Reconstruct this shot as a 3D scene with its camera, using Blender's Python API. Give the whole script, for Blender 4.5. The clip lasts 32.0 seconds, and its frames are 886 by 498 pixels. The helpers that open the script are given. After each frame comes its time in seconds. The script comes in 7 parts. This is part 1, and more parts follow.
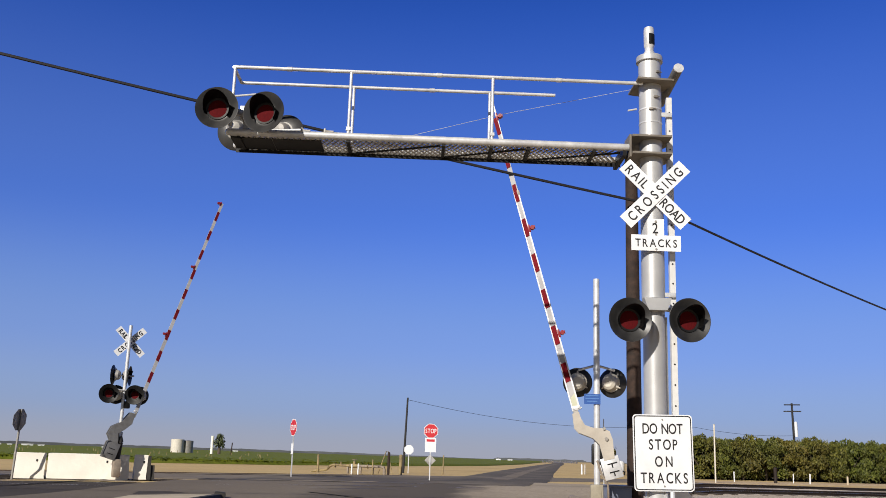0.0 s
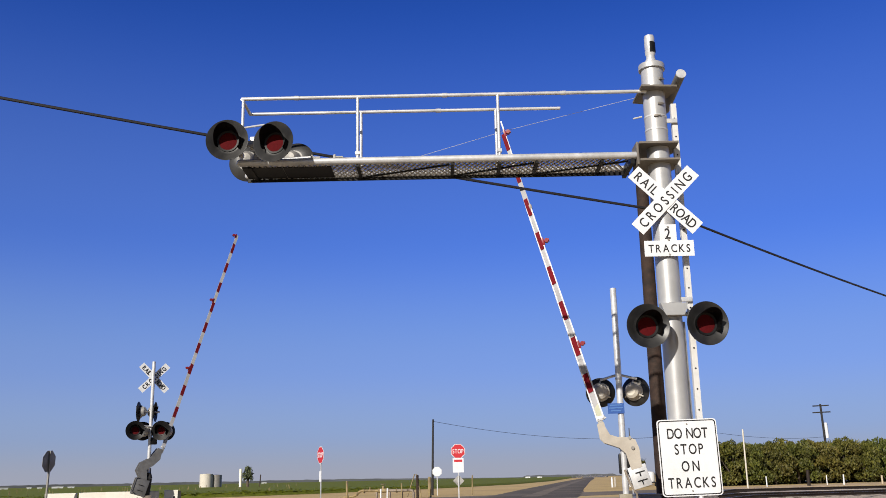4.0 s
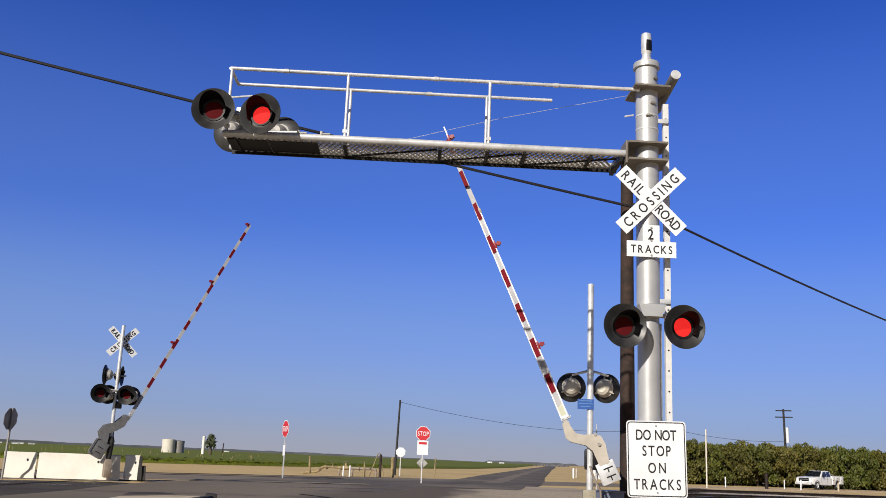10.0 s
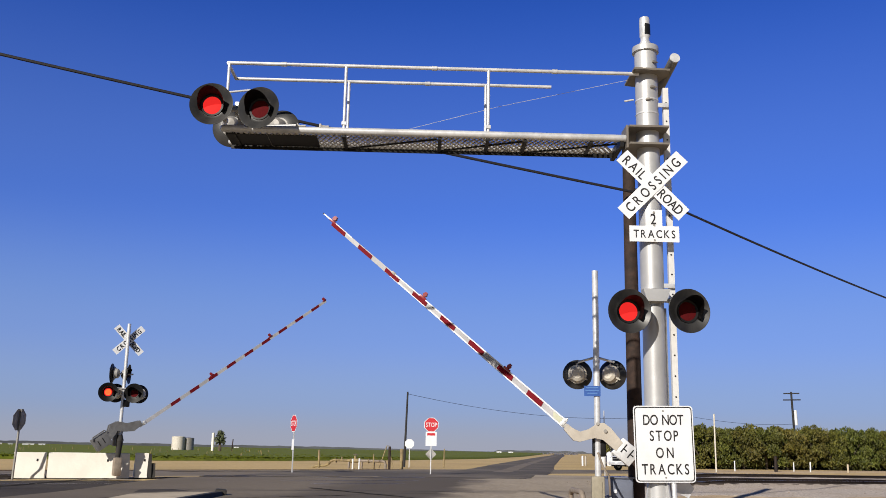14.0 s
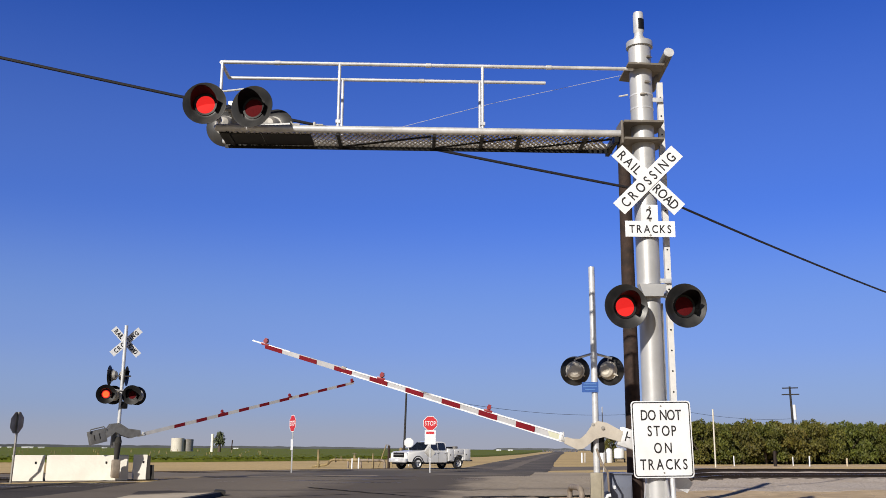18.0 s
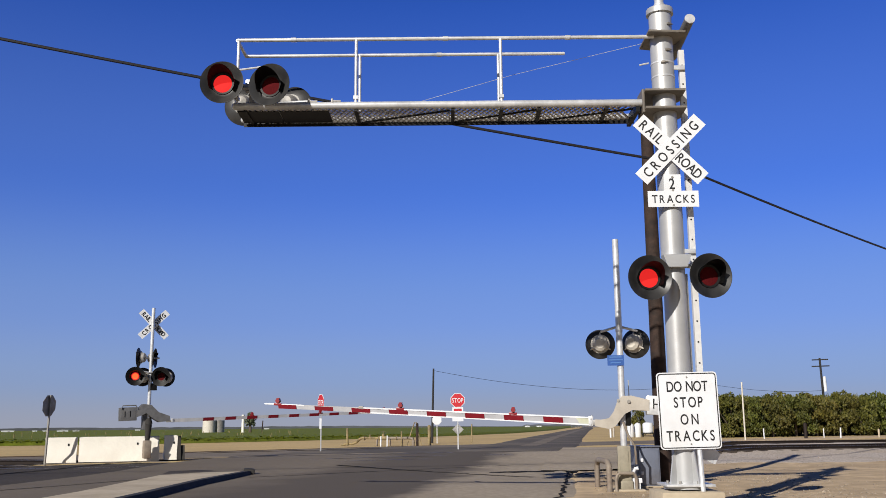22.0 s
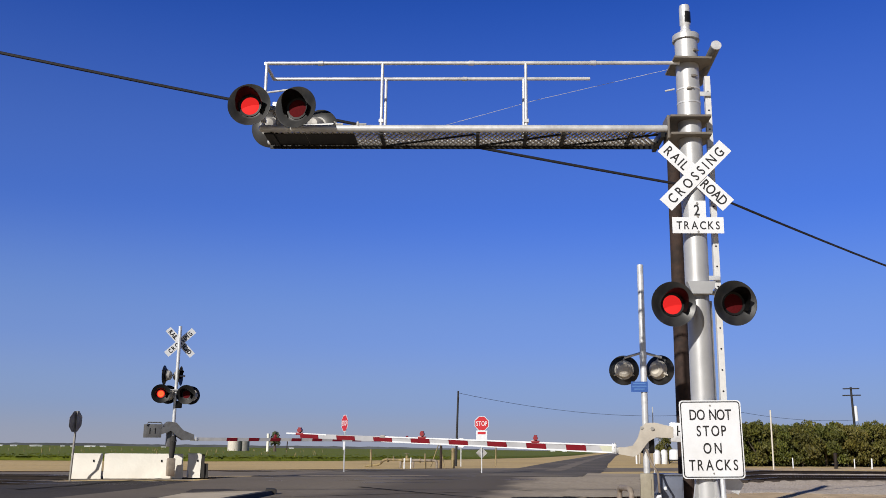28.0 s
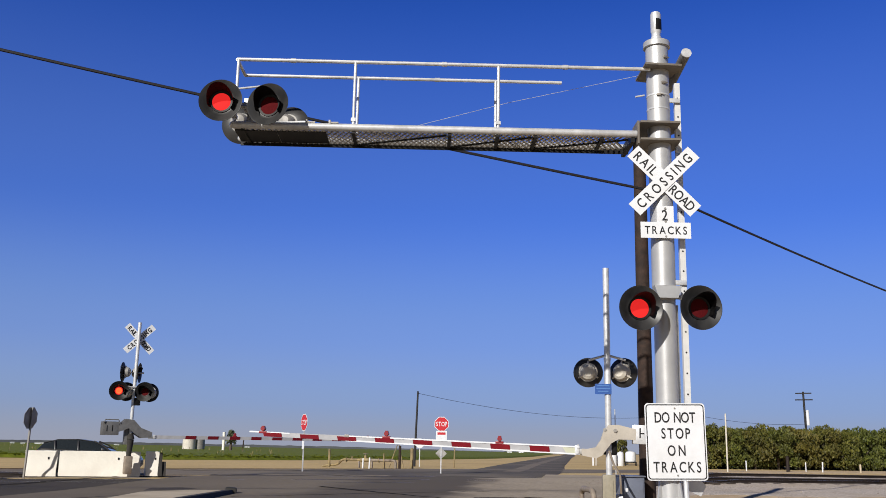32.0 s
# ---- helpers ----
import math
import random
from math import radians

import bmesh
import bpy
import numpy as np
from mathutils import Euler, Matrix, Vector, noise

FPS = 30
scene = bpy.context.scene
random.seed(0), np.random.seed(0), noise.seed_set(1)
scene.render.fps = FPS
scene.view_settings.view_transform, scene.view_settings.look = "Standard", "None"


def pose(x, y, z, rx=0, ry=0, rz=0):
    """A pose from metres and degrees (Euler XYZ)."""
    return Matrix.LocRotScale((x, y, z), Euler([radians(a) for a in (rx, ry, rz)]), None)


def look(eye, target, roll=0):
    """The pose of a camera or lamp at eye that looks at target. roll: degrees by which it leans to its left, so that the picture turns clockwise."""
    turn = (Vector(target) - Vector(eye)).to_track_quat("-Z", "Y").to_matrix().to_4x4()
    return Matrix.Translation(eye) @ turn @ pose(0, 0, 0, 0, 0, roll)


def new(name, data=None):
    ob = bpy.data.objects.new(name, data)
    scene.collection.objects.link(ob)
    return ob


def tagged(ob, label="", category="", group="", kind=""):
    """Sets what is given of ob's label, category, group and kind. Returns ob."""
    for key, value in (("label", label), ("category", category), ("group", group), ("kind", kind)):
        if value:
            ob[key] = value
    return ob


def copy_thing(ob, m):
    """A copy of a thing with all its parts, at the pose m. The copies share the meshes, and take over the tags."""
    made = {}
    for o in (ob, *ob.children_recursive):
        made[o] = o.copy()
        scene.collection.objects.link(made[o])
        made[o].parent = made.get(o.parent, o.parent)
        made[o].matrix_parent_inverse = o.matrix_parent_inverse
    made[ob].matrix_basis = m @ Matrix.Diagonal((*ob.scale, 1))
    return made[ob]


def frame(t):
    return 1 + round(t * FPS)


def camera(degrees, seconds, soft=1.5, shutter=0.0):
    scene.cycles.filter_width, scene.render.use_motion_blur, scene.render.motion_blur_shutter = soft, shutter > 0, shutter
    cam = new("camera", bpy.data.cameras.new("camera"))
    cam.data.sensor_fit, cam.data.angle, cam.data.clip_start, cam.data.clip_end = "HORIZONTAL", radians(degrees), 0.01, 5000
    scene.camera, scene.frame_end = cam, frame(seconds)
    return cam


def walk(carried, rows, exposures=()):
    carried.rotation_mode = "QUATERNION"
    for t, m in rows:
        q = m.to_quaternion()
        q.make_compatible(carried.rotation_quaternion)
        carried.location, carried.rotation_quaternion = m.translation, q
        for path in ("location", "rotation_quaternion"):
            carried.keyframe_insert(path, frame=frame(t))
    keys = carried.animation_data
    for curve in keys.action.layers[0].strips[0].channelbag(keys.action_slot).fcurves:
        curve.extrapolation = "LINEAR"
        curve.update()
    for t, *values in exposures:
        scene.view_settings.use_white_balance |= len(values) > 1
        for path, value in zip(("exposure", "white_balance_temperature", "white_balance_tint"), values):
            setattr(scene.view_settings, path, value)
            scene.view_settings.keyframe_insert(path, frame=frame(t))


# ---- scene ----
import collections
cam = camera(50.83, 32.0, soft=0.5)
# seconds, place in metres, then tilt, roll and turn in degrees
PATH = [
    (0, -0.024, -0.058, 1.269, 102.589, -1.826, 6.712),
    (0.5, 0.03, -0.095, 1.232, 103.059, -0.118, 8.031),
    (1, 0.026, -0.156, 1.226, 103.827, 0.793, 8.234),
    (1.5, 0.028, -0.166, 1.228, 103.832, 0.544, 8.365),
    (2, 0.031, -0.18, 1.206, 103.905, -0.223, 8.473),
    (2.5, 0.023, -0.185, 1.201, 104.109, -0.927, 8.102),
    (4.5, 0.021, -0.138, 1.211, 103.718, 1.549, 8.512),
    (5, 0.005, -0.124, 1.223, 103.569, 1.3, 8.504),
    (5.5, 0.016, -0.095, 1.234, 103.191, 0.092, 8.333),
    (6, -0.041, -0.084, 1.26, 102.818, -0.732, 7.634),
    (6.5, -0.071, 0.01, 1.272, 102.387, -1.925, 6.523),
    (7, -0.109, 0.058, 1.301, 102.175, -3.151, 5.72),
    (7.5, -0.085, 0.05, 1.306, 102.315, -3.01, 5.588),
    (8, -0.079, -0.002, 1.297, 102.505, -2.933, 5.853),
    (8.5, -0.073, -0.025, 1.285, 102.59, -2.996, 5.95),
    (9, -0.054, -0.029, 1.292, 102.762, -2.683, 5.993),
    (9.5, -0.046, -0.033, 1.289, 102.911, -2.432, 6.117),
    (10, -0.051, -0.052, 1.296, 102.747, -2.339, 6.202),
    (10.5, -0.048, -0.049, 1.286, 102.676, -1.941, 6.338),
    (11, -0.034, -0.045, 1.285, 102.41, -1.785, 6.641),
    (11.5, -0.033, -0.037, 1.277, 102.325, -1.59, 6.734),
    (12, -0.032, -0.034, 1.286, 102.509, -1.685, 6.342),
    (12.5, -0.034, -0.004, 1.294, 102.37, -0.982, 6.222),
    (13, -0.029, -0.018, 1.27, 102.186, -0.876, 6.777),
    (13.5, -0.031, -0.015, 1.283, 102.19, -1.003, 6.806),
    (15.5, -0.01, 0, 1.284, 102.246, -1.064, 6.483),
    (16, -0.011, -0.026, 1.298, 102.917, -1.604, 5.783),
    (16.5, 0.008, -0.02, 1.304, 102.726, -1.067, 5.629),
    (17, 0.015, 0.008, 1.28, 102.285, -0.648, 6.409),
    (17.5, 0.013, 0.021, 1.279, 101.97, -0.643, 6.456),
    (18, -0.005, 0.027, 1.271, 102.117, -0.369, 6.74),
    (18.5, -0.004, 0.073, 1.274, 101.787, -0.447, 6.692),
    (19, -0.012, 0.054, 1.276, 101.792, -0.8, 6.317),
    (19.5, -0.03, 0.058, 1.285, 101.754, -0.533, 6.108),
    (20, -0.027, 0.102, 1.292, 101.231, -0.457, 6.002),
    (20.5, 0.012, 0.016, 1.253, 101.55, 0.496, 7.755),
    (21, 0.008, -0.002, 1.259, 101.109, 0.217, 8.138),
    (21.5, 0.044, 0.063, 1.242, 100.912, 0.818, 8.778),
    (22, 0.041, 0.121, 1.234, 100.795, 0.474, 8.48),
    (22.5, 0.04, 0.114, 1.237, 101.013, -0.011, 8.509),
    (23, 0.038, 0.11, 1.231, 101.261, -0.151, 8.692),
    (23.5, 0.078, 0.14, 1.23, 101.488, 0.316, 9.548),
    (24, 0.158, 0.371, 1.337, 101.755, 1.987, 12.007),
    (24.5, 0.13, 0.278, 1.295, 101.564, 1.906, 11.223),
    (25, 0.117, 0.213, 1.261, 101.338, 1.875, 10.782),
    (25.5, 0.12, 0.182, 1.274, 101.204, 1.283, 10.419),
    (27.5, 0.075, 0.157, 1.249, 101.015, -1.446, 8.624),
    (28, 0.109, 0.11, 1.255, 102.121, -0.619, 9.973),
    (28.5, 0.09, 0.047, 1.211, 103.054, -0.896, 9.304),
    (29, 0.04, -0.012, 1.223, 102.853, -0.842, 8.984),
    (29.5, 0.009, -0.03, 1.249, 102.684, -0.74, 8.64),
    (30, -0.025, -0.008, 1.249, 102.302, -0.727, 7.852),
    (30.5, -0.008, 0.019, 1.25, 102.341, -0.363, 7.636),
    (31, -0.007, 0.001, 1.249, 102.443, -0.375, 7.659),
    (31.5, -0.022, 0.016, 1.249, 102.248, -0.681, 7.588),
    (32, -0.032, 0.065, 1.25, 102.181, -1.094, 7.38),
]
walk(cam, [(row[0], pose(*row[1:])) for row in PATH], [(0.0, 0.22, 6500, 10), (19.0, 0.22, 6500, 10), (22.0, 0.13, 6330, 10), (32.0, 0.11, 6280, 10)])

# ---- light ----
SUN_FROM = Vector((-0.33, -0.82, 0.46)).normalized()
world = bpy.data.worlds.new("sky")
scene.world = world
world.use_nodes = True
wn = world.node_tree.nodes
sky = wn.new("ShaderNodeTexSky")
sky.sky_type, sky.sun_disc = "NISHITA", False
sky.sun_elevation = math.asin(SUN_FROM.z)
sky.sun_rotation = math.atan2(SUN_FROM.x, SUN_FROM.y)
sky.air_density, sky.dust_density, sky.ozone_density = 0.9, 0.5, 4.0
wn["Background"].inputs["Strength"].default_value = 0.0627
clear = wn.new("ShaderNodeMix")
clear.data_type, clear.blend_type = "RGBA", "MULTIPLY"
clear.inputs["Factor"].default_value = 1.0
# deep blue away from the sun, paler round it
tint = wn.new("ShaderNodeMix")
tint.data_type = "RGBA"
tint.inputs["A"].default_value, tint.inputs["B"].default_value = (0.285, 0.675, 1.82, 1), (0.30, 0.36, 0.45, 1)
side = wn.new("ShaderNodeMapRange")
side.interpolation_type = "SMOOTHERSTEP"
side.inputs["From Min"].default_value, side.inputs["From Max"].default_value = 0.45, -0.75
world.node_tree.links.new(sky.outputs[0], clear.inputs["A"])
# dust haze that thickens toward the horizon
where = wn.new("ShaderNodeTexCoord")
height = wn.new("ShaderNodeSeparateXYZ")
veil = wn.new("ShaderNodeValToRGB")
veil.color_ramp.interpolation = "EASE"
for p, v in ((0.05, 0.70), (0.12, 0.53), (0.26, 0.17)):
    veil.color_ramp.elements.new(p).color = (v, v, v, 1)
veil.color_ramp.elements[0].color = (0.93, 0.93, 0.93, 1)
veil.color_ramp.elements[-1].position, veil.color_ramp.elements[-1].color = 0.5, (0, 0, 0, 1)
haze = wn.new("ShaderNodeMix")
haze.data_type = "RGBA"
dust = wn.new("ShaderNodeValToRGB")
dust.color_ramp.interpolation = "EASE"
dust.color_ramp.elements[0].color = (0.51, 0.525, 0.62, 1)
dust.color_ramp.elements[1].position, dust.color_ramp.elements[1].color = 0.17, (0.395, 0.54, 0.73, 1)
dust.color_ramp.elements.new(0.075).color = (0.46, 0.55, 0.70, 1)
thick = wn.new("ShaderNodeMix")
thick.data_type, thick.blend_type = "RGBA", "MULTIPLY"
thick.inputs["Factor"].default_value, thick.inputs["B"].default_value = 1.0, (10, 10, 10, 1)
thick.clamp_result = False
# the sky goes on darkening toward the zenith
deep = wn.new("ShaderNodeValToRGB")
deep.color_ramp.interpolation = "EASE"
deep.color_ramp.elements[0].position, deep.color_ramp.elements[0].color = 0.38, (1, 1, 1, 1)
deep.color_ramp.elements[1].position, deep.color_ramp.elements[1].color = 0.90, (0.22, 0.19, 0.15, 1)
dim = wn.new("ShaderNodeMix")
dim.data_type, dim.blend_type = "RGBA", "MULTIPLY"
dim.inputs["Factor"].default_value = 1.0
world.node_tree.links.new(where.outputs["Generated"], height.inputs[0])
world.node_tree.links.new(height.outputs["Y"], side.inputs["Value"])
world.node_tree.links.new(side.outputs["Result"], tint.inputs["Factor"])
world.node_tree.links.new(tint.outputs["Result"], clear.inputs["B"])
world.node_tree.links.new(height.outputs["Z"], veil.inputs["Fac"])
world.node_tree.links.new(veil.outputs["Color"], haze.inputs["Factor"])
world.node_tree.links.new(height.outputs["Z"], dust.inputs["Fac"])
world.node_tree.links.new(dust.outputs["Color"], thick.inputs["A"])
world.node_tree.links.new(thick.outputs["Result"], haze.inputs["B"])
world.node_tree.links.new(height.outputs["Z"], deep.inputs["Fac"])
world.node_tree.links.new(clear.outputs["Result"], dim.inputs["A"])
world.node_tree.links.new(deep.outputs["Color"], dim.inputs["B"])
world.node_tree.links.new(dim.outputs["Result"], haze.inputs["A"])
world.node_tree.links.new(haze.outputs["Result"], wn["Background"].inputs["Color"])
lamp = bpy.data.lights.new("sun", "SUN")
lamp.energy, lamp.angle, lamp.color = 5.0, radians(0.5), (1.0, 0.93, 0.83)
sun = new("sun", lamp)
sun.matrix_world = look(SUN_FROM * 50, (0, 0, 0))


# ---- materials ----
TONE = 0.88


def mat(name, color, rough=0.6, metal=0.0, vary=0.12, scale=6.0, bump=0.0, bump_scale=40.0, second=None, second_scale=1.0, second_amount=0.5, emit=0.0, spec=0.5, coat=0.0):
    """Principled material: base colour, broad stains toward a second colour, fine grain, optional relief."""
    m = bpy.data.materials.new(name)
    m.use_nodes = True
    n, l = m.node_tree.nodes, m.node_tree.links
    b = n["Principled BSDF"]
    color = [c * TONE for c in color]
    second = second and [c * TONE for c in second]
    b.inputs["Roughness"].default_value, b.inputs["Metallic"].default_value = rough, metal
    b.inputs["Specular IOR Level"].default_value = spec
    b.inputs["Coat Weight"].default_value = coat
    co = n.new("ShaderNodeTexCoord")
    fine = n.new("ShaderNodeTexNoise")
    fine.inputs["Scale"].default_value, fine.inputs["Detail"].default_value = scale, 5.0
    l.new(co.outputs["Object"], fine.inputs["Vector"])
    ramp = n.new("ShaderNodeValToRGB")
    lo, hi = [c * (1 - vary) for c in color], [min(1.0, c * (1 + vary)) for c in color]
    ramp.color_ramp.elements[0].color, ramp.color_ramp.elements[1].color = (*lo, 1), (*hi, 1)
    ramp.color_ramp.elements[0].position, ramp.color_ramp.elements[1].position = 0.3, 0.7
    l.new(fine.outputs["Fac"], ramp.inputs["Fac"])
    out = ramp.outputs["Color"]
    if second:
        broad = n.new("ShaderNodeTexNoise")
        broad.inputs["Scale"].default_value, broad.inputs["Detail"].default_value = second_scale, 6.0
        broad.inputs["Roughness"].default_value = 0.65
        l.new(co.outputs["Object"], broad.inputs["Vector"])
        r2 = n.new("ShaderNodeValToRGB")
        r2.color_ramp.elements[0].position, r2.color_ramp.elements[1].position = 0.45, 0.65
        r2.color_ramp.elements[1].color = (second_amount,) * 3 + (1,)
        l.new(broad.outputs["Fac"], r2.inputs["Fac"])
        mix = n.new("ShaderNodeMix")
        mix.data_type = "RGBA"
        l.new(r2.outputs["Color"], mix.inputs["Factor"])
        l.new(out, mix.inputs["A"])
        mix.inputs["B"].default_value = (*second, 1)
        out = mix.outputs["Result"]
    l.new(out, b.inputs["Base Color"])
    if bump:
        grain = n.new("ShaderNodeTexNoise")
        grain.inputs["Scale"].default_value, grain.inputs["Detail"].default_value = bump_scale, 4.0
        l.new(co.outputs["Object"], grain.inputs["Vector"])
        bp = n.new("ShaderNodeBump")
        bp.inputs["Strength"].default_value, bp.inputs["Distance"].default_value = bump, 0.02
        l.new(grain.outputs["Fac"], bp.inputs["Height"])
        l.new(bp.outputs["Normal"], b.inputs["Normal"])
    if emit:
        b.inputs["Emission Color"].default_value = (*color, 1)
        b.inputs["Emission Strength"].default_value = emit
    return m


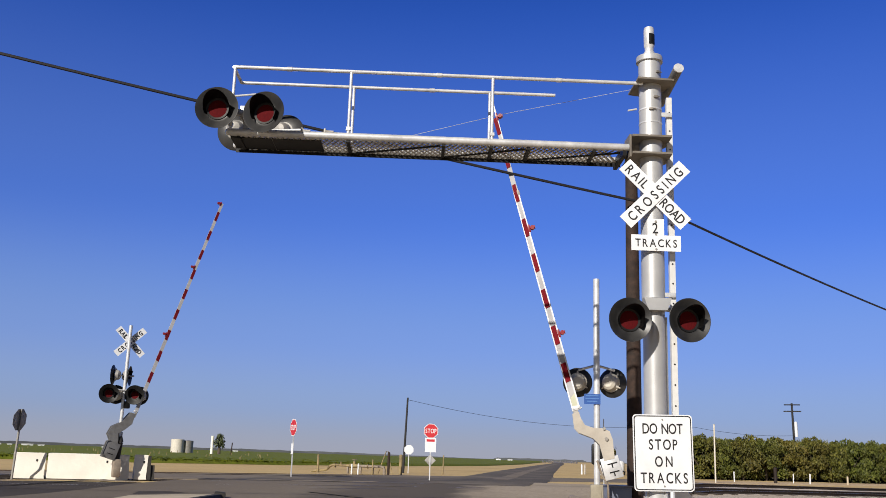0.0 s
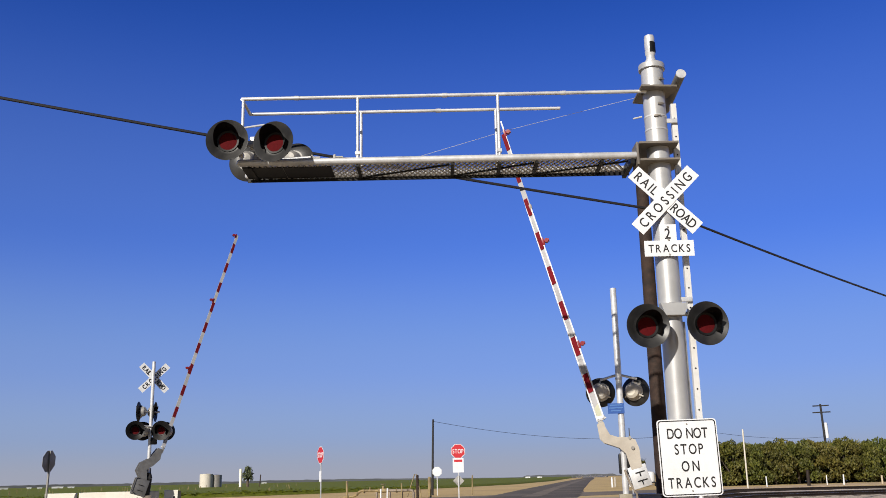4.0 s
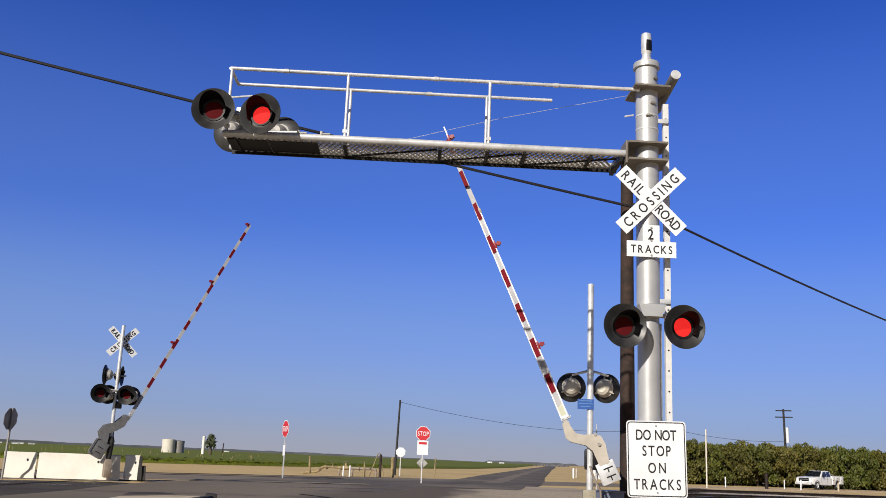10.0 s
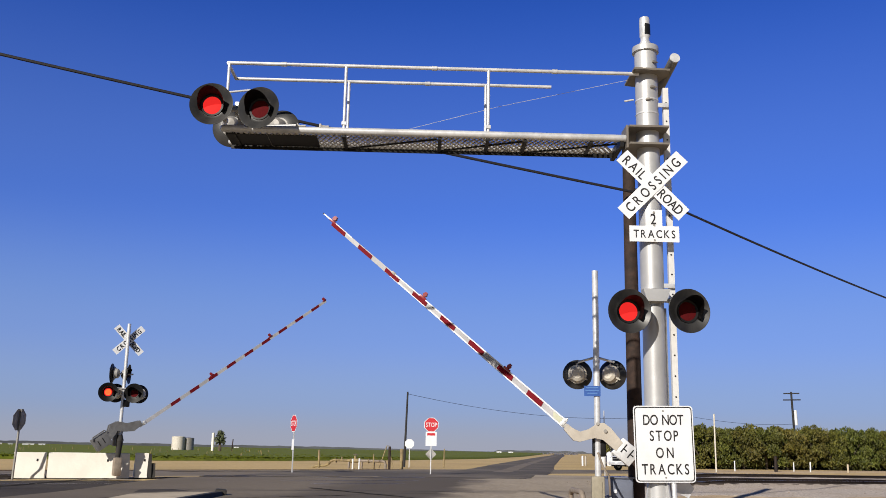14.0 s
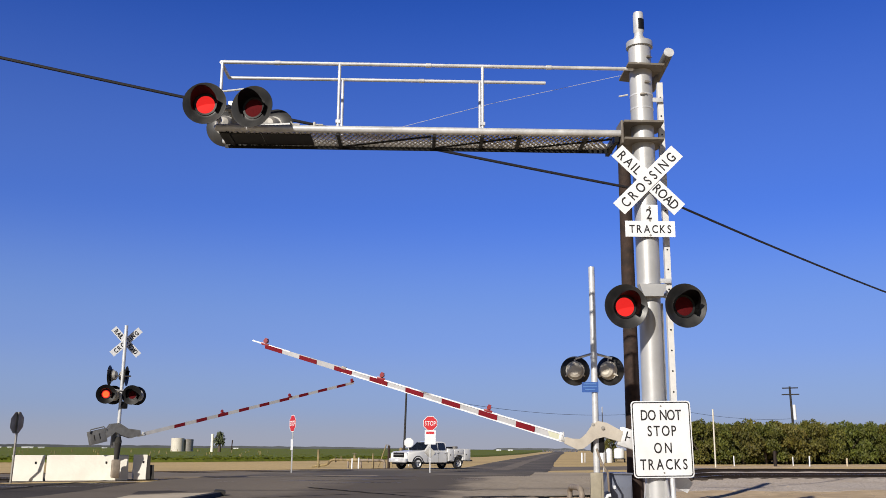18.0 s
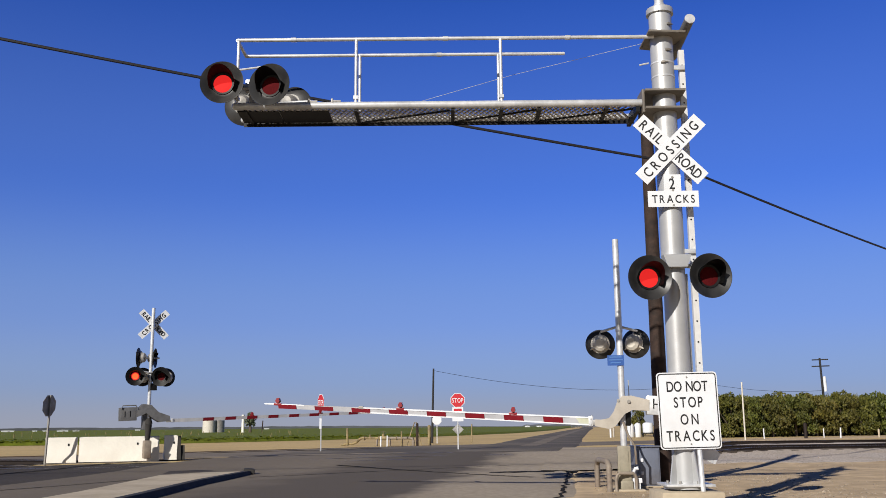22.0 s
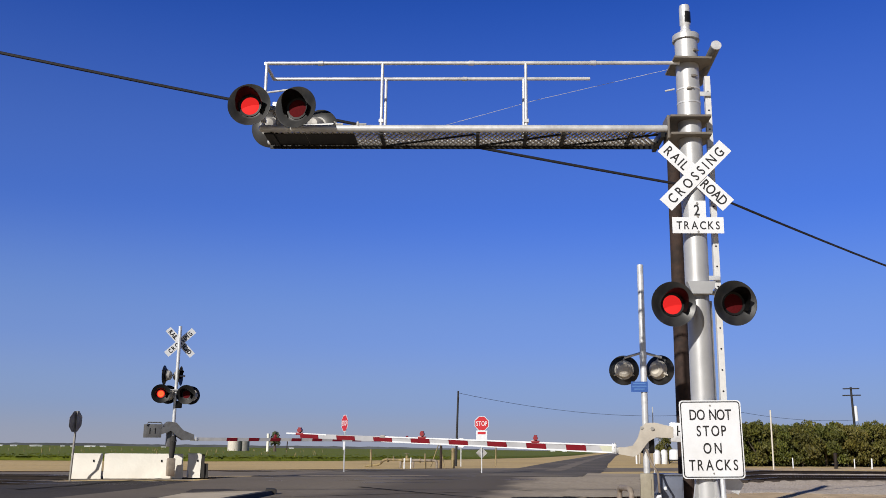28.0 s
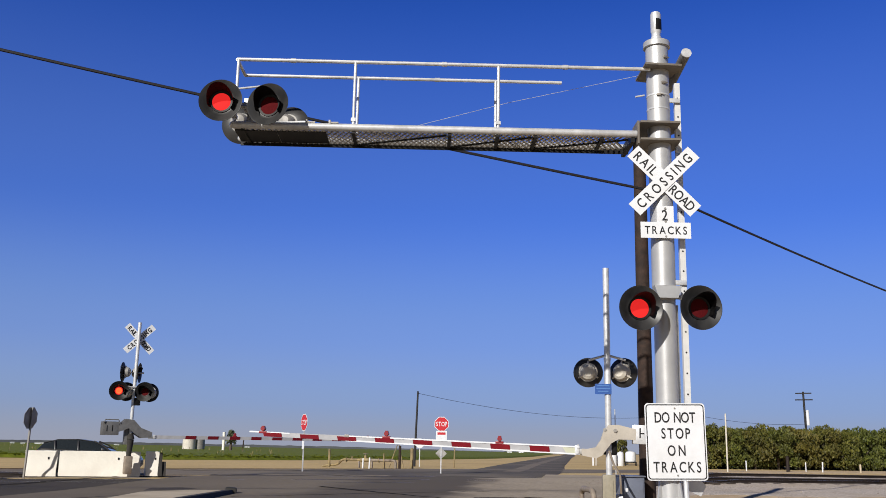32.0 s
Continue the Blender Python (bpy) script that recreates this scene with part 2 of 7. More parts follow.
M = {
    "pole": mat("painted_aluminium", (0.53, 0.535, 0.54), 0.42, 0.35, 0.07, 3, 0.05, 60, (0.355, 0.35, 0.345), 0.9, 0.5),
    "galv": mat("galvanised_steel", (0.73, 0.74, 0.755), 0.38, 0.35, 0.10, 14, 0.0, 40, (0.37, 0.375, 0.385), 2.5, 0.5),
    "channel": mat("bright_galvanised_channel", (0.74, 0.74, 0.73), 0.45, 0.2, 0.06, 10, second=(0.6, 0.59, 0.57), second_scale=2.0, second_amount=0.4),
    "steel": mat("weathered_steel", (0.32, 0.31, 0.29), 0.55, 0.3, 0.15, 8, 0.05, 60, (0.18, 0.14, 0.11), 2.0, 0.6),
    "mesh": mat("grating_steel", (0.66, 0.64, 0.60), 0.5, 0.2, 0.10, 10, second=(0.4, 0.38, 0.35), second_scale=4.0, second_amount=0.5),
    "black": mat("black_paint", (0.006, 0.006, 0.0065), 0.5, 0.0, 0.25, 8, 0.03, 60, (0.014, 0.014, 0.014), 3.0, 0.6, spec=0.25),
    "grey": mat("dull_grey_paint", (0.30, 0.29, 0.27), 0.5, 0.1, 0.10, 6, 0.04, 50, (0.2, 0.18, 0.16), 2.5, 0.5),
    # weathered plates; the shade of their undersides is mixed into this paint
    "bracket": mat("shade_darkened_bracket_paint", (0.19, 0.17, 0.145), 0.55, 0.1, 0.12, 6, 0.04, 50, (0.11, 0.09, 0.075), 2.5, 0.6),
    "castpale": mat("weathered_cast_aluminium", (0.40, 0.39, 0.37), 0.5, 0.2, 0.15, 9, 0.05, 50, (0.16, 0.15, 0.14), 3.0, 0.7),
    "tanpaint": mat("sun_bleached_grey_paint", (0.47, 0.43, 0.37), 0.55, 0.0, 0.08, 7, 0.04, 50, (0.3, 0.26, 0.21), 2.0, 0.5),
    "white": mat("white_sign_sheeting", (0.77, 0.79, 0.83), 0.45, 0.0, 0.03, 5, second=(0.66, 0.66, 0.66), second_scale=2.0, second_amount=0.5),
    "letter": mat("black_sign_ink", (0.015, 0.015, 0.016), 0.5, 0.0, 0.1, 9),
    "redsheet": mat("red_sheeting", (0.55, 0.02, 0.03), 0.4, 0.0, 0.08, 6),
    "redfaded": mat("dark_red_far_sheeting", (0.13, 0.005, 0.011), 0.75, 0.0, 0.15, 6, spec=0.15),
    "redlamp": mat("red_lamp_plastic", (0.24, 0.012, 0.018), 0.35, 0.0, 0.1, 9),
    "reddark": mat("faded_red_sheeting", (0.17, 0.004, 0.011), 0.7, 0.0, 0.15, 6, spec=0.15),
    "wood": mat("creosoted_wood", (0.034, 0.018, 0.012), 0.85, 0.0, 0.5, 7, 0.4, 30, (0.014, 0.008, 0.006), 3.0, 0.7),
    "lens_lit": mat("glowing_red_lens", (0.30, 0.009, 0.008), 0.7, 0.0, 0.05, 40, emit=2.6, spec=0.1),
    "lens_amber": mat("glowing_orange_red_lens", (0.34, 0.045, 0.012), 0.7, 0.0, 0.05, 40, emit=4.2, spec=0.1),
    "lens_dark": mat("unlit_red_lens", (0.085, 0.005, 0.007), 0.85, 0.0, 0.15, 40, spec=0.1),
    "blue": mat("blue_sign_sheeting", (0.01, 0.075, 0.32), 0.45, 0.0, 0.06, 8),
    "bluebar": mat("pale_blue_print", (0.06, 0.17, 0.45), 0.5, 0.0, 0.05, 8),
    "asphalt": mat("worn_asphalt", (0.105, 0.091, 0.076), 0.9, 0.0, 0.22, 9, 0.35, 50, (0.20, 0.17, 0.13), 0.14, 0.85, spec=0.25),
    "asphalt_dark": mat("dark_side_lane_asphalt", (0.050, 0.042, 0.035), 0.9, 0.0, 0.22, 9, 0.35, 50, (0.075, 0.062, 0.048), 0.12, 0.8, spec=0.25),
    "asphalt_old": mat("bleached_asphalt", (0.40, 0.335, 0.25), 0.9, 0.0, 0.16, 7, 0.35, 45, (0.27, 0.225, 0.165), 0.16, 0.8, spec=0.25),
    "concrete": mat("old_concrete", (0.54, 0.46, 0.34), 0.85, 0.0, 0.10, 6, 0.2, 30, (0.36, 0.295, 0.21), 0.8, 0.6, spec=0.3),
    "barrier": mat("whitewashed_concrete", (0.90, 0.87, 0.78), 0.7, 0.0, 0.04, 5, 0.12, 25, (0.66, 0.61, 0.53), 1.3, 0.4),
    "dirt": mat("dry_dirt", (0.57, 0.42, 0.20), 0.95, 0.0, 0.16, 3.0, 0.4, 12, (0.45, 0.33, 0.16), 0.07, 0.8, spec=0.2),
    "gravel": mat("grey_gravel", (0.50, 0.435, 0.37), 0.92, 0.0, 0.5, 16, 0.8, 18, (0.40, 0.325, 0.25), 0.35, 0.7, spec=0.3),
    "field": mat("green_crop", (0.125, 0.150, 0.010), 0.9, 0.0, 0.30, 1.6, 0.5, 5, (0.15, 0.165, 0.025), 0.05, 0.7, spec=0.2),
    "leaf": mat("orchard_leaves", (0.082, 0.086, 0.018), 0.55, 0.0, 0.45, 1.2, 0.0, 20, (0.125, 0.105, 0.034), 0.4, 0.6, spec=0.3),
    "bark": mat("tree_bark", (0.10, 0.075, 0.055), 0.9, 0.0, 0.3, 6, 0.4, 20),
    "rail": mat("rusty_rail", (0.020, 0.012, 0.009), 0.75, 0.2, 0.25, 5),
    "railtop": mat("polished_rail_head", (0.5, 0.48, 0.46), 0.3, 0.9, 0.08, 5),
    "tie": mat("weathered_tie", (0.045, 0.033, 0.025), 0.9, 0.0, 0.3, 5, 0.3, 20),
    # distance haze is painted into the trees' bluish grey
    "treeline": mat("haze_toned_tree_line", (0.085, 0.092, 0.105), 0.95, 0.0, 0.2, 0.02),
    "truckwhite": mat("white_vehicle_paint", (0.80, 0.80, 0.80), 0.25, 0.0, 0.02, 3, coat=0.6),
    "carpaint": mat("dark_metallic_vehicle_paint", (0.055, 0.053, 0.052), 0.34, 0.3, 0.05, 6, coat=0.4),
    "glass": mat("tinted_window_glass", (0.02, 0.025, 0.03), 0.06, 0.0, 0.05, 3, coat=0.5),
    "tyre": mat("tyre_rubber", (0.022, 0.022, 0.022), 0.85, 0.0, 0.2, 12),
    "chrome": mat("chrome", (0.62, 0.62, 0.63), 0.18, 0.95, 0.04, 6),
    "headlight": mat("clear_headlight", (0.72, 0.74, 0.76), 0.12, 0.3, 0.05, 6, coat=0.8),
    # blue-grey enamel darkened to include the shade the cabinet stands in
    "cabinet": mat("shaded_blue_grey_enamel", (0.19, 0.21, 0.27), 0.35, 0.2, 0.08, 5, 0.02, 40, (0.13, 0.12, 0.12), 2.0, 0.5),
    # base and blotches darkened for the shadow along the pipe's underside
    "pipe": mat("shade_toned_tan_paint", (0.30, 0.23, 0.11), 0.6, 0.0, 0.15, 6, 0.05, 40, (0.09, 0.065, 0.04), 2.2, 0.8),
    "rustpipe": mat("rusty_brown_pipe", (0.27, 0.225, 0.18), 0.7, 0.1, 0.2, 7, 0.1, 40, (0.12, 0.075, 0.05), 2.5, 0.6),
    "kerb": mat("near_black_kerb", (0.024, 0.022, 0.020), 0.85, 0.0, 0.25, 4, 0.2, 30, (0.045, 0.04, 0.035), 1.2, 0.7),
    "crack": mat("crack_filler_tar", (0.020, 0.018, 0.016), 0.95, 0.0, 0.2, 9, spec=0.1),
    "dust_road": mat("dusty_pale_asphalt", (0.21, 0.175, 0.135), 0.92, 0.0, 0.12, 5, 0.3, 30, (0.13, 0.115, 0.10), 0.2, 0.7, spec=0.25),
    "drygrass": mat("dry_grass", (0.24, 0.19, 0.08), 0.9, 0.0, 0.3, 3),
    "palm": mat("dusty_green_fronds", (0.07, 0.085, 0.035), 0.7, 0.0, 0.3, 3),
    "armgrey": mat("dulled_arm_facing", (0.42, 0.42, 0.44), 0.5, 0.0, 0.10, 4, second=(0.30, 0.30, 0.32), second_scale=0.7, second_amount=0.7),
    "casepaint": mat("chalky_lamp_case_paint", (0.66, 0.62, 0.54), 0.6, 0.0, 0.08, 9, 0.04, 50, (0.45, 0.41, 0.34), 4.0, 0.5),
    "disc": mat("weathered_black_disc", (0.020, 0.020, 0.021), 0.36, 0.0, 0.2, 7, 0.03, 60, (0.042, 0.041, 0.040), 3.0, 0.6, spec=0.5),
    "rim": mat("silver_wheel_paint", (0.62, 0.62, 0.62), 0.35, 0.3, 0.05, 8),
    "castgrey": mat("dark_cast_housing", (0.17, 0.17, 0.175), 0.55, 0.2, 0.12, 8, 0.05, 50, (0.10, 0.095, 0.09), 3.0, 0.6),
    "dust": mat("pale_road_dust", (0.30, 0.25, 0.185), 0.95, 0.0, 0.2, 5, 0.3, 30, (0.20, 0.17, 0.135), 0.5, 0.7, spec=0.2),
    "basepaint": mat("olive_cast_base_paint", (0.30, 0.27, 0.20), 0.65, 0.0, 0.12, 8, 0.06, 50, (0.18, 0.15, 0.11), 3.0, 0.6),
    "apron": mat("packed_grey_tan_dirt", (0.56, 0.425, 0.265), 0.95, 0.0, 0.22, 2.4, 0.55, 9, (0.40, 0.295, 0.18), 0.45, 0.75, spec=0.2),
    "oilbed": mat("dark_track_ballast", (0.040, 0.031, 0.026), 0.9, 0.0, 0.5, 14, 0.8, 16, (0.07, 0.055, 0.044), 0.5, 0.7, spec=0.2),
    "pebble": mat("dull_pebbles", (0.36, 0.30, 0.23), 0.9, 0.0, 0.4, 30, second=(0.17, 0.14, 0.11), second_scale=9.0, second_amount=0.9),
    "soil": mat("dark_brown_strip", (0.085, 0.060, 0.045), 0.95, 0.0, 0.3, 4, 0.4, 12, (0.15, 0.11, 0.075), 0.5, 0.6, spec=0.1),
    # the grey-blue base colour includes the haze over the far thicket
    "farhaze": mat("hazy_far_trees", (0.15, 0.155, 0.19), 0.95, 0.0, 0.2, 0.3),
    "stainyellow": mat("yellowed_arm_facing", (0.52, 0.53, 0.40), 0.5, 0.0, 0.10, 5),
    "darkwood": mat("grey_weathered_pole", (0.022, 0.021, 0.022), 0.85, 0.0, 0.3, 6, 0.3, 20),
    "wire": mat("cable_sheath", (0.015, 0.015, 0.02), 0.6, 0.0, 0.1, 4),
}


def wheel_lanes(m):
    """Traffic-darkened lane along the bleached road, with ragged soft edges."""
    n, l = m.node_tree.nodes, m.node_tree.links
    base = n["Principled BSDF"].inputs["Base Color"]
    pale = base.links[0].from_socket
    co, xyz = n.new("ShaderNodeTexCoord"), n.new("ShaderNodeSeparateXYZ")
    l.new(co.outputs["Object"], xyz.inputs[0])
    slope, across, rag, mixin = (n.new("ShaderNodeMath") for i in range(4))
    slope.operation, across.operation, rag.operation, mixin.operation = "MULTIPLY", "ADD", "MULTIPLY_ADD", "ADD"
    slope.inputs[1].default_value = -0.027
    l.new(xyz.outputs["Y"], slope.inputs[0])
    l.new(xyz.outputs["X"], across.inputs[0])
    l.new(slope.outputs[0], across.inputs[1])
    torn = n.new("ShaderNodeTexNoise")
    torn.inputs["Scale"].default_value, torn.inputs["Detail"].default_value = 0.7, 6.0
    l.new(co.outputs["Object"], torn.inputs["Vector"])
    l.new(torn.outputs["Fac"], rag.inputs[0])
    rag.inputs[1].default_value, rag.inputs[2].default_value = 2.4, -1.2
    l.new(across.outputs[0], mixin.inputs[0])
    l.new(rag.outputs[0], mixin.inputs[1])
    span = n.new("ShaderNodeMapRange")
    span.inputs["From Min"].default_value, span.inputs["From Max"].default_value = -13.0, -1.0
    l.new(mixin.outputs[0], span.inputs["Value"])
    ramp = n.new("ShaderNodeValToRGB")
    e = ramp.color_ramp.elements
    e[0].color = (0.8, 0.8, 0.8, 1)
    e[1].color = (0.0, 0.0, 0.0, 1)
    for x, v in ((-10.2, 0.70), (-8.6, 0.66), (-7.2, 0.93), (-4.2, 0.95), (-3.4, 0.12), (-2.6, 0.0)):
        e.new((x + 13.0) / 12.0).color = (v, v, v, 1)
    l.new(span.outputs[0], ramp.inputs["Fac"])
    mix = n.new("ShaderNodeMix")
    mix.data_type = "RGBA"
    l.new(ramp.outputs["Color"], mix.inputs["Factor"])
    l.new(pale, mix.inputs["A"])
    mix.inputs["B"].default_value = (0.086, 0.071, 0.055, 1)
    l.new(mix.outputs["Result"], base)


wheel_lanes(M["asphalt_old"])


def leaf_variety(m):
    """Each leaf lighter or darker than its neighbours, each tree greener or browner."""
    n, l = m.node_tree.nodes, m.node_tree.links
    base = n["Principled BSDF"].inputs["Base Color"]
    was = base.links[0].from_socket
    geo, info = n.new("ShaderNodeNewGeometry"), n.new("ShaderNodeObjectInfo")
    ramp = n.new("ShaderNodeValToRGB")
    ramp.color_ramp.elements[0].color, ramp.color_ramp.elements[1].color = (0.45, 0.50, 0.42, 1), (1.55, 1.45, 1.2, 1)
    l.new(geo.outputs["Random Per Island"], ramp.inputs["Fac"])
    tint = n.new("ShaderNodeValToRGB")
    tint.color_ramp.elements[0].color, tint.color_ramp.elements[1].color = (0.82, 0.98, 0.8, 1), (1.18, 1.0, 1.05, 1)
    l.new(info.outputs["Random"], tint.inputs["Fac"])
    for other in (ramp, tint):
        mul = n.new("ShaderNodeMix")
        mul.data_type, mul.blend_type = "RGBA", "MULTIPLY"
        mul.inputs["Factor"].default_value = 1.0
        l.new(was, mul.inputs["A"])
        l.new(other.outputs["Color"], mul.inputs["B"])
        was = mul.outputs["Result"]
    l.new(was, base)


leaf_variety(M["leaf"])


# ---- mesh tools ----
def box(bm, c, s, m=None, bevel=0.0):
    r = bmesh.ops.create_cube(bm, size=1.0, matrix=Matrix.Translation(c) @ Matrix.Diagonal((*s, 1)))
    if bevel:
        edges = {e for v in r["verts"] for e in v.link_edges}
        q = bmesh.ops.bevel(bm, geom=list(edges), offset=bevel, segments=2, affect="EDGES", profile=0.6)
        r = {"verts": list({v for f in q["faces"] for v in f.verts} | {v for v in r["verts"] if v.is_valid})}
    if m is not None:
        bmesh.ops.transform(bm, matrix=m, verts=r["verts"])
    return r["verts"]


def cyl(bm, a, b, r, seg=16, r2=None, caps=True):
    a, b = Vector(a), Vector(b)
    d = b - a
    m = Matrix.Translation((a + b) / 2) @ d.to_track_quat("Z", "Y").to_matrix().to_4x4()
    q = bmesh.ops.create_cone(bm, cap_ends=caps, segments=seg, radius1=r, radius2=r if r2 is None else r2, depth=d.length, matrix=m)
    return q["verts"]


def tube(bm, pts, r, seg=10):
    """One pipe through the points, with mitred bends and closed ends."""
    pts = [Vector(p) for p in pts]
    rings = []
    side = None
    for i, p in enumerate(pts):
        d = (pts[min(len(pts) - 1, i + 1)] - pts[max(0, i - 1)]).normalized()
        if side is None:
            side = d.orthogonal().normalized()
        side = (side - d * side.dot(d)).normalized()
        up = d.cross(side)
        rings.append([bm.verts.new(p + r * (math.cos(k / seg * math.tau) * side + math.sin(k / seg * math.tau) * up)) for k in range(seg)])
    for a, b in zip(rings, rings[1:]):
        for k in range(seg):
            bm.faces.new((a[k], a[(k + 1) % seg], b[(k + 1) % seg], b[k]))
    bm.faces.new(rings[0][::-1])
    bm.faces.new(rings[-1])


def lathe(bm, profile, seg=32, m=None):
    """Turns (radius, height) pairs round the z axis."""
    rings = []
    for r, z in profile:
        rings.append([bm.verts.new((r * math.cos(i / seg * math.tau), r * math.sin(i / seg * math.tau), z)) for i in range(seg)])
    for p, q in zip(rings, rings[1:]):
        for i in range(seg):
            bm.faces.new((p[i], p[(i + 1) % seg], q[(i + 1) % seg], q[i]))
    vs = [v for ring in rings for v in ring]
    if m is not None:
        bmesh.ops.transform(bm, matrix=m, verts=vs)
    return rings


def extrude_outline(bm, pts, y0, y1, m=None):
    """A plate from an outline in x and z, from y0 to y1."""
    a = [bm.verts.new((x, y0, z)) for x, z in pts]
    b = [bm.verts.new((x, y1, z)) for x, z in pts]
    bm.faces.new(a)
    bm.faces.new(b[::-1])
    k = len(pts)
    for i in range(k):
        bm.faces.new((a[i], b[i], b[(i + 1) % k], a[(i + 1) % k]))
    if m is not None:
        bmesh.ops.transform(bm, matrix=m, verts=a + b)


def finish(name, bm, material, smooth=35):
    bmesh.ops.recalc_face_normals(bm, faces=bm.faces)
    me = bpy.data.meshes.new(name)
    bm.to_mesh(me)
    bm.free()
    for q in material if isinstance(material, (list, tuple)) else [material]:
        me.materials.append(M[q])
    if smooth:
        me.shade_smooth()
        me.set_sharp_from_angle(angle=radians(smooth))
    return me


def part(name, bm, material, parent, label="", m=None, smooth=35):
    ob = new(name, finish(name, bm, material, smooth))
    ob.parent = parent
    if m is not None:
        ob.matrix_basis = m
    if label:
        ob["label"] = label
    return ob


def thing(name, m, label, category, group="", kind=""):
    ob = new(name)
    ob.empty_display_size = 0.2
    ob.matrix_basis = m
    return tagged(ob, label, category, group, kind)


def solo(name, bm, material, label, category, m=None, group="", kind="", smooth=35):
    ob = new(name, finish(name, bm, material, smooth))
    if m is not None:
        ob.matrix_basis = m
    return tagged(ob, label, category, group, kind)


GLYPHS = {}


def words(text, cap, width, parent, m, material="letter", squeeze=0.80, weight=0.014):
    """Letters of the built-in font, each a part of its own, cap high and spread over width; they face local -y."""
    shapes = []
    for ch in text:
        key = (ch, cap, material, squeeze, weight)
        if ch != " " and key not in GLYPHS:
            cu = bpy.data.curves.new("letter", "FONT")
            cu.body, cu.size, cu.extrude, cu.offset, cu.resolution_u = ch, cap / 0.70, 0.002, cap * weight, 4
            tmp = bpy.data.objects.new("letter", cu)
            me = bpy.data.meshes.new_from_object(tmp)
            bpy.data.objects.remove(tmp)
            xs_ = [v.co.x for v in me.vertices]
            for v in me.vertices:
                v.co = ((v.co.x - min(xs_)) * squeeze, -v.co.z, v.co.y - cap / 2)
            me.name = "letter"
            me.materials.clear()
            me.materials.append(M[material])
            GLYPHS[key] = (me, (max(xs_) - min(xs_)) * squeeze)
        shapes.append(GLYPHS.get(key, (None, cap * 0.35)))
    gap = (width - sum(w for _, w in shapes)) / max(1, len(shapes) - 1)
    x = -width / 2
    for me, w in shapes:
        if me:
            ob = new("letter", me)
            ob.parent = parent
            ob.matrix_basis = m @ pose(x, 0, 0)
        x += w + gap


def rounded(w, h, r, k=5):
    pts = []
    for cx, cz, a in ((w / 2 - r, h / 2 - r, 0), (-w / 2 + r, h / 2 - r, 90), (-w / 2 + r, -h / 2 + r, 180), (w / 2 - r, -h / 2 + r, 270)):
        for i in range(k):
            b = radians(a + 90 * i / (k - 1))
            pts.append((cx + r * math.cos(b), cz + r * math.sin(b)))
    return pts


# ---- ground ----
def swell(x, y):
    """The low rise on which the tracks cross the road."""
    s = (y - 32.0 - 0.3 * (x + 15.0)) * 0.958
    f = min(1.0, max(0.0, (x + 14.0) / 8.0))
    f += min(1.0, max(0.0, (x + 20.0) / 3.0))
    return (0.03 + 0.12 * f) * math.exp(-(s / 6.0) ** 2)


def bank(x, far=False):
    """How far the track bed is banked up beside the road."""
    f = min(1.0, max(0.0, (x - 1.5) / 5.0))
    return f * (0.10 if far else -0.02)


def sheet(name, xs, ys, material, lift, label, category, wobble=0.0, keep=None):
    """A strip of ground over the grid xs, ys that follows the rise; a cut edge runs down into what lies below."""
    bm = bmesh.new()
    cells = [(i, j) for i in range(len(xs) - 1) for j in range(len(ys) - 1) if keep is None or keep((xs[i] + xs[i + 1]) / 2, (ys[j] + ys[j + 1]) / 2)]
    uses = collections.Counter((i + a, j + b) for i, j in cells for a in (0, 1) for b in (0, 1))
    vs = {}
    for (i, j), n in uses.items():
        x, y = xs[i], ys[j]
        z = lift + wobble * noise.noise((x * 0.35, y * 0.35, 0.0))
        if keep and n < 4:
            x, y, z = x + 0.05 * noise.noise((x * 5, y * 5, 1.0)), y + 0.05 * noise.noise((x * 5, y * 5, 4.0)), -0.04
        vs[i, j] = bm.verts.new((x, y, swell(x, y) + z))
    for i, j in cells:
        bm.faces.new((vs[i, j], vs[i + 1, j], vs[i + 1, j + 1], vs[i, j + 1]))
    return solo(name, bm, material, label, category, kind="structure")


def spread(a, b, n):
    return [a + (b - a) * i / n for i in range(n + 1)]


xs = sorted({round(v, 3) for v in [-4500, -3000, -1800, -1000, -600, -350, -220, -140, -100, 60, 100, 150, 220, 350, 600, 1000, 1800, 3000, 4500] + spread(-70, 50, 80)})
ys = sorted({round(v, 3) for v in [-400, -150, -60, -25, -10, 95, 110, 140, 190, 260, 400, 700, 1200, 2000, 3200, 4700] + spread(-2, 84, 70)})
sheet("ground", xs, ys, "dirt", -0.035, "dry tan dirt plain with scattered stones", "ground")

# crossroad beyond the tracks: points of its middle line
CROSS = [(-90, 3), (-60, 14), (-42, 25), (-30, 32.5), (-22, 39), (-15, 48), (-8, 59.5), (0, 68), (9, 76.2), (18.7, 85.8), (30, 97), (50, 114.5), (90, 144), (200, 220), (380, 340)]


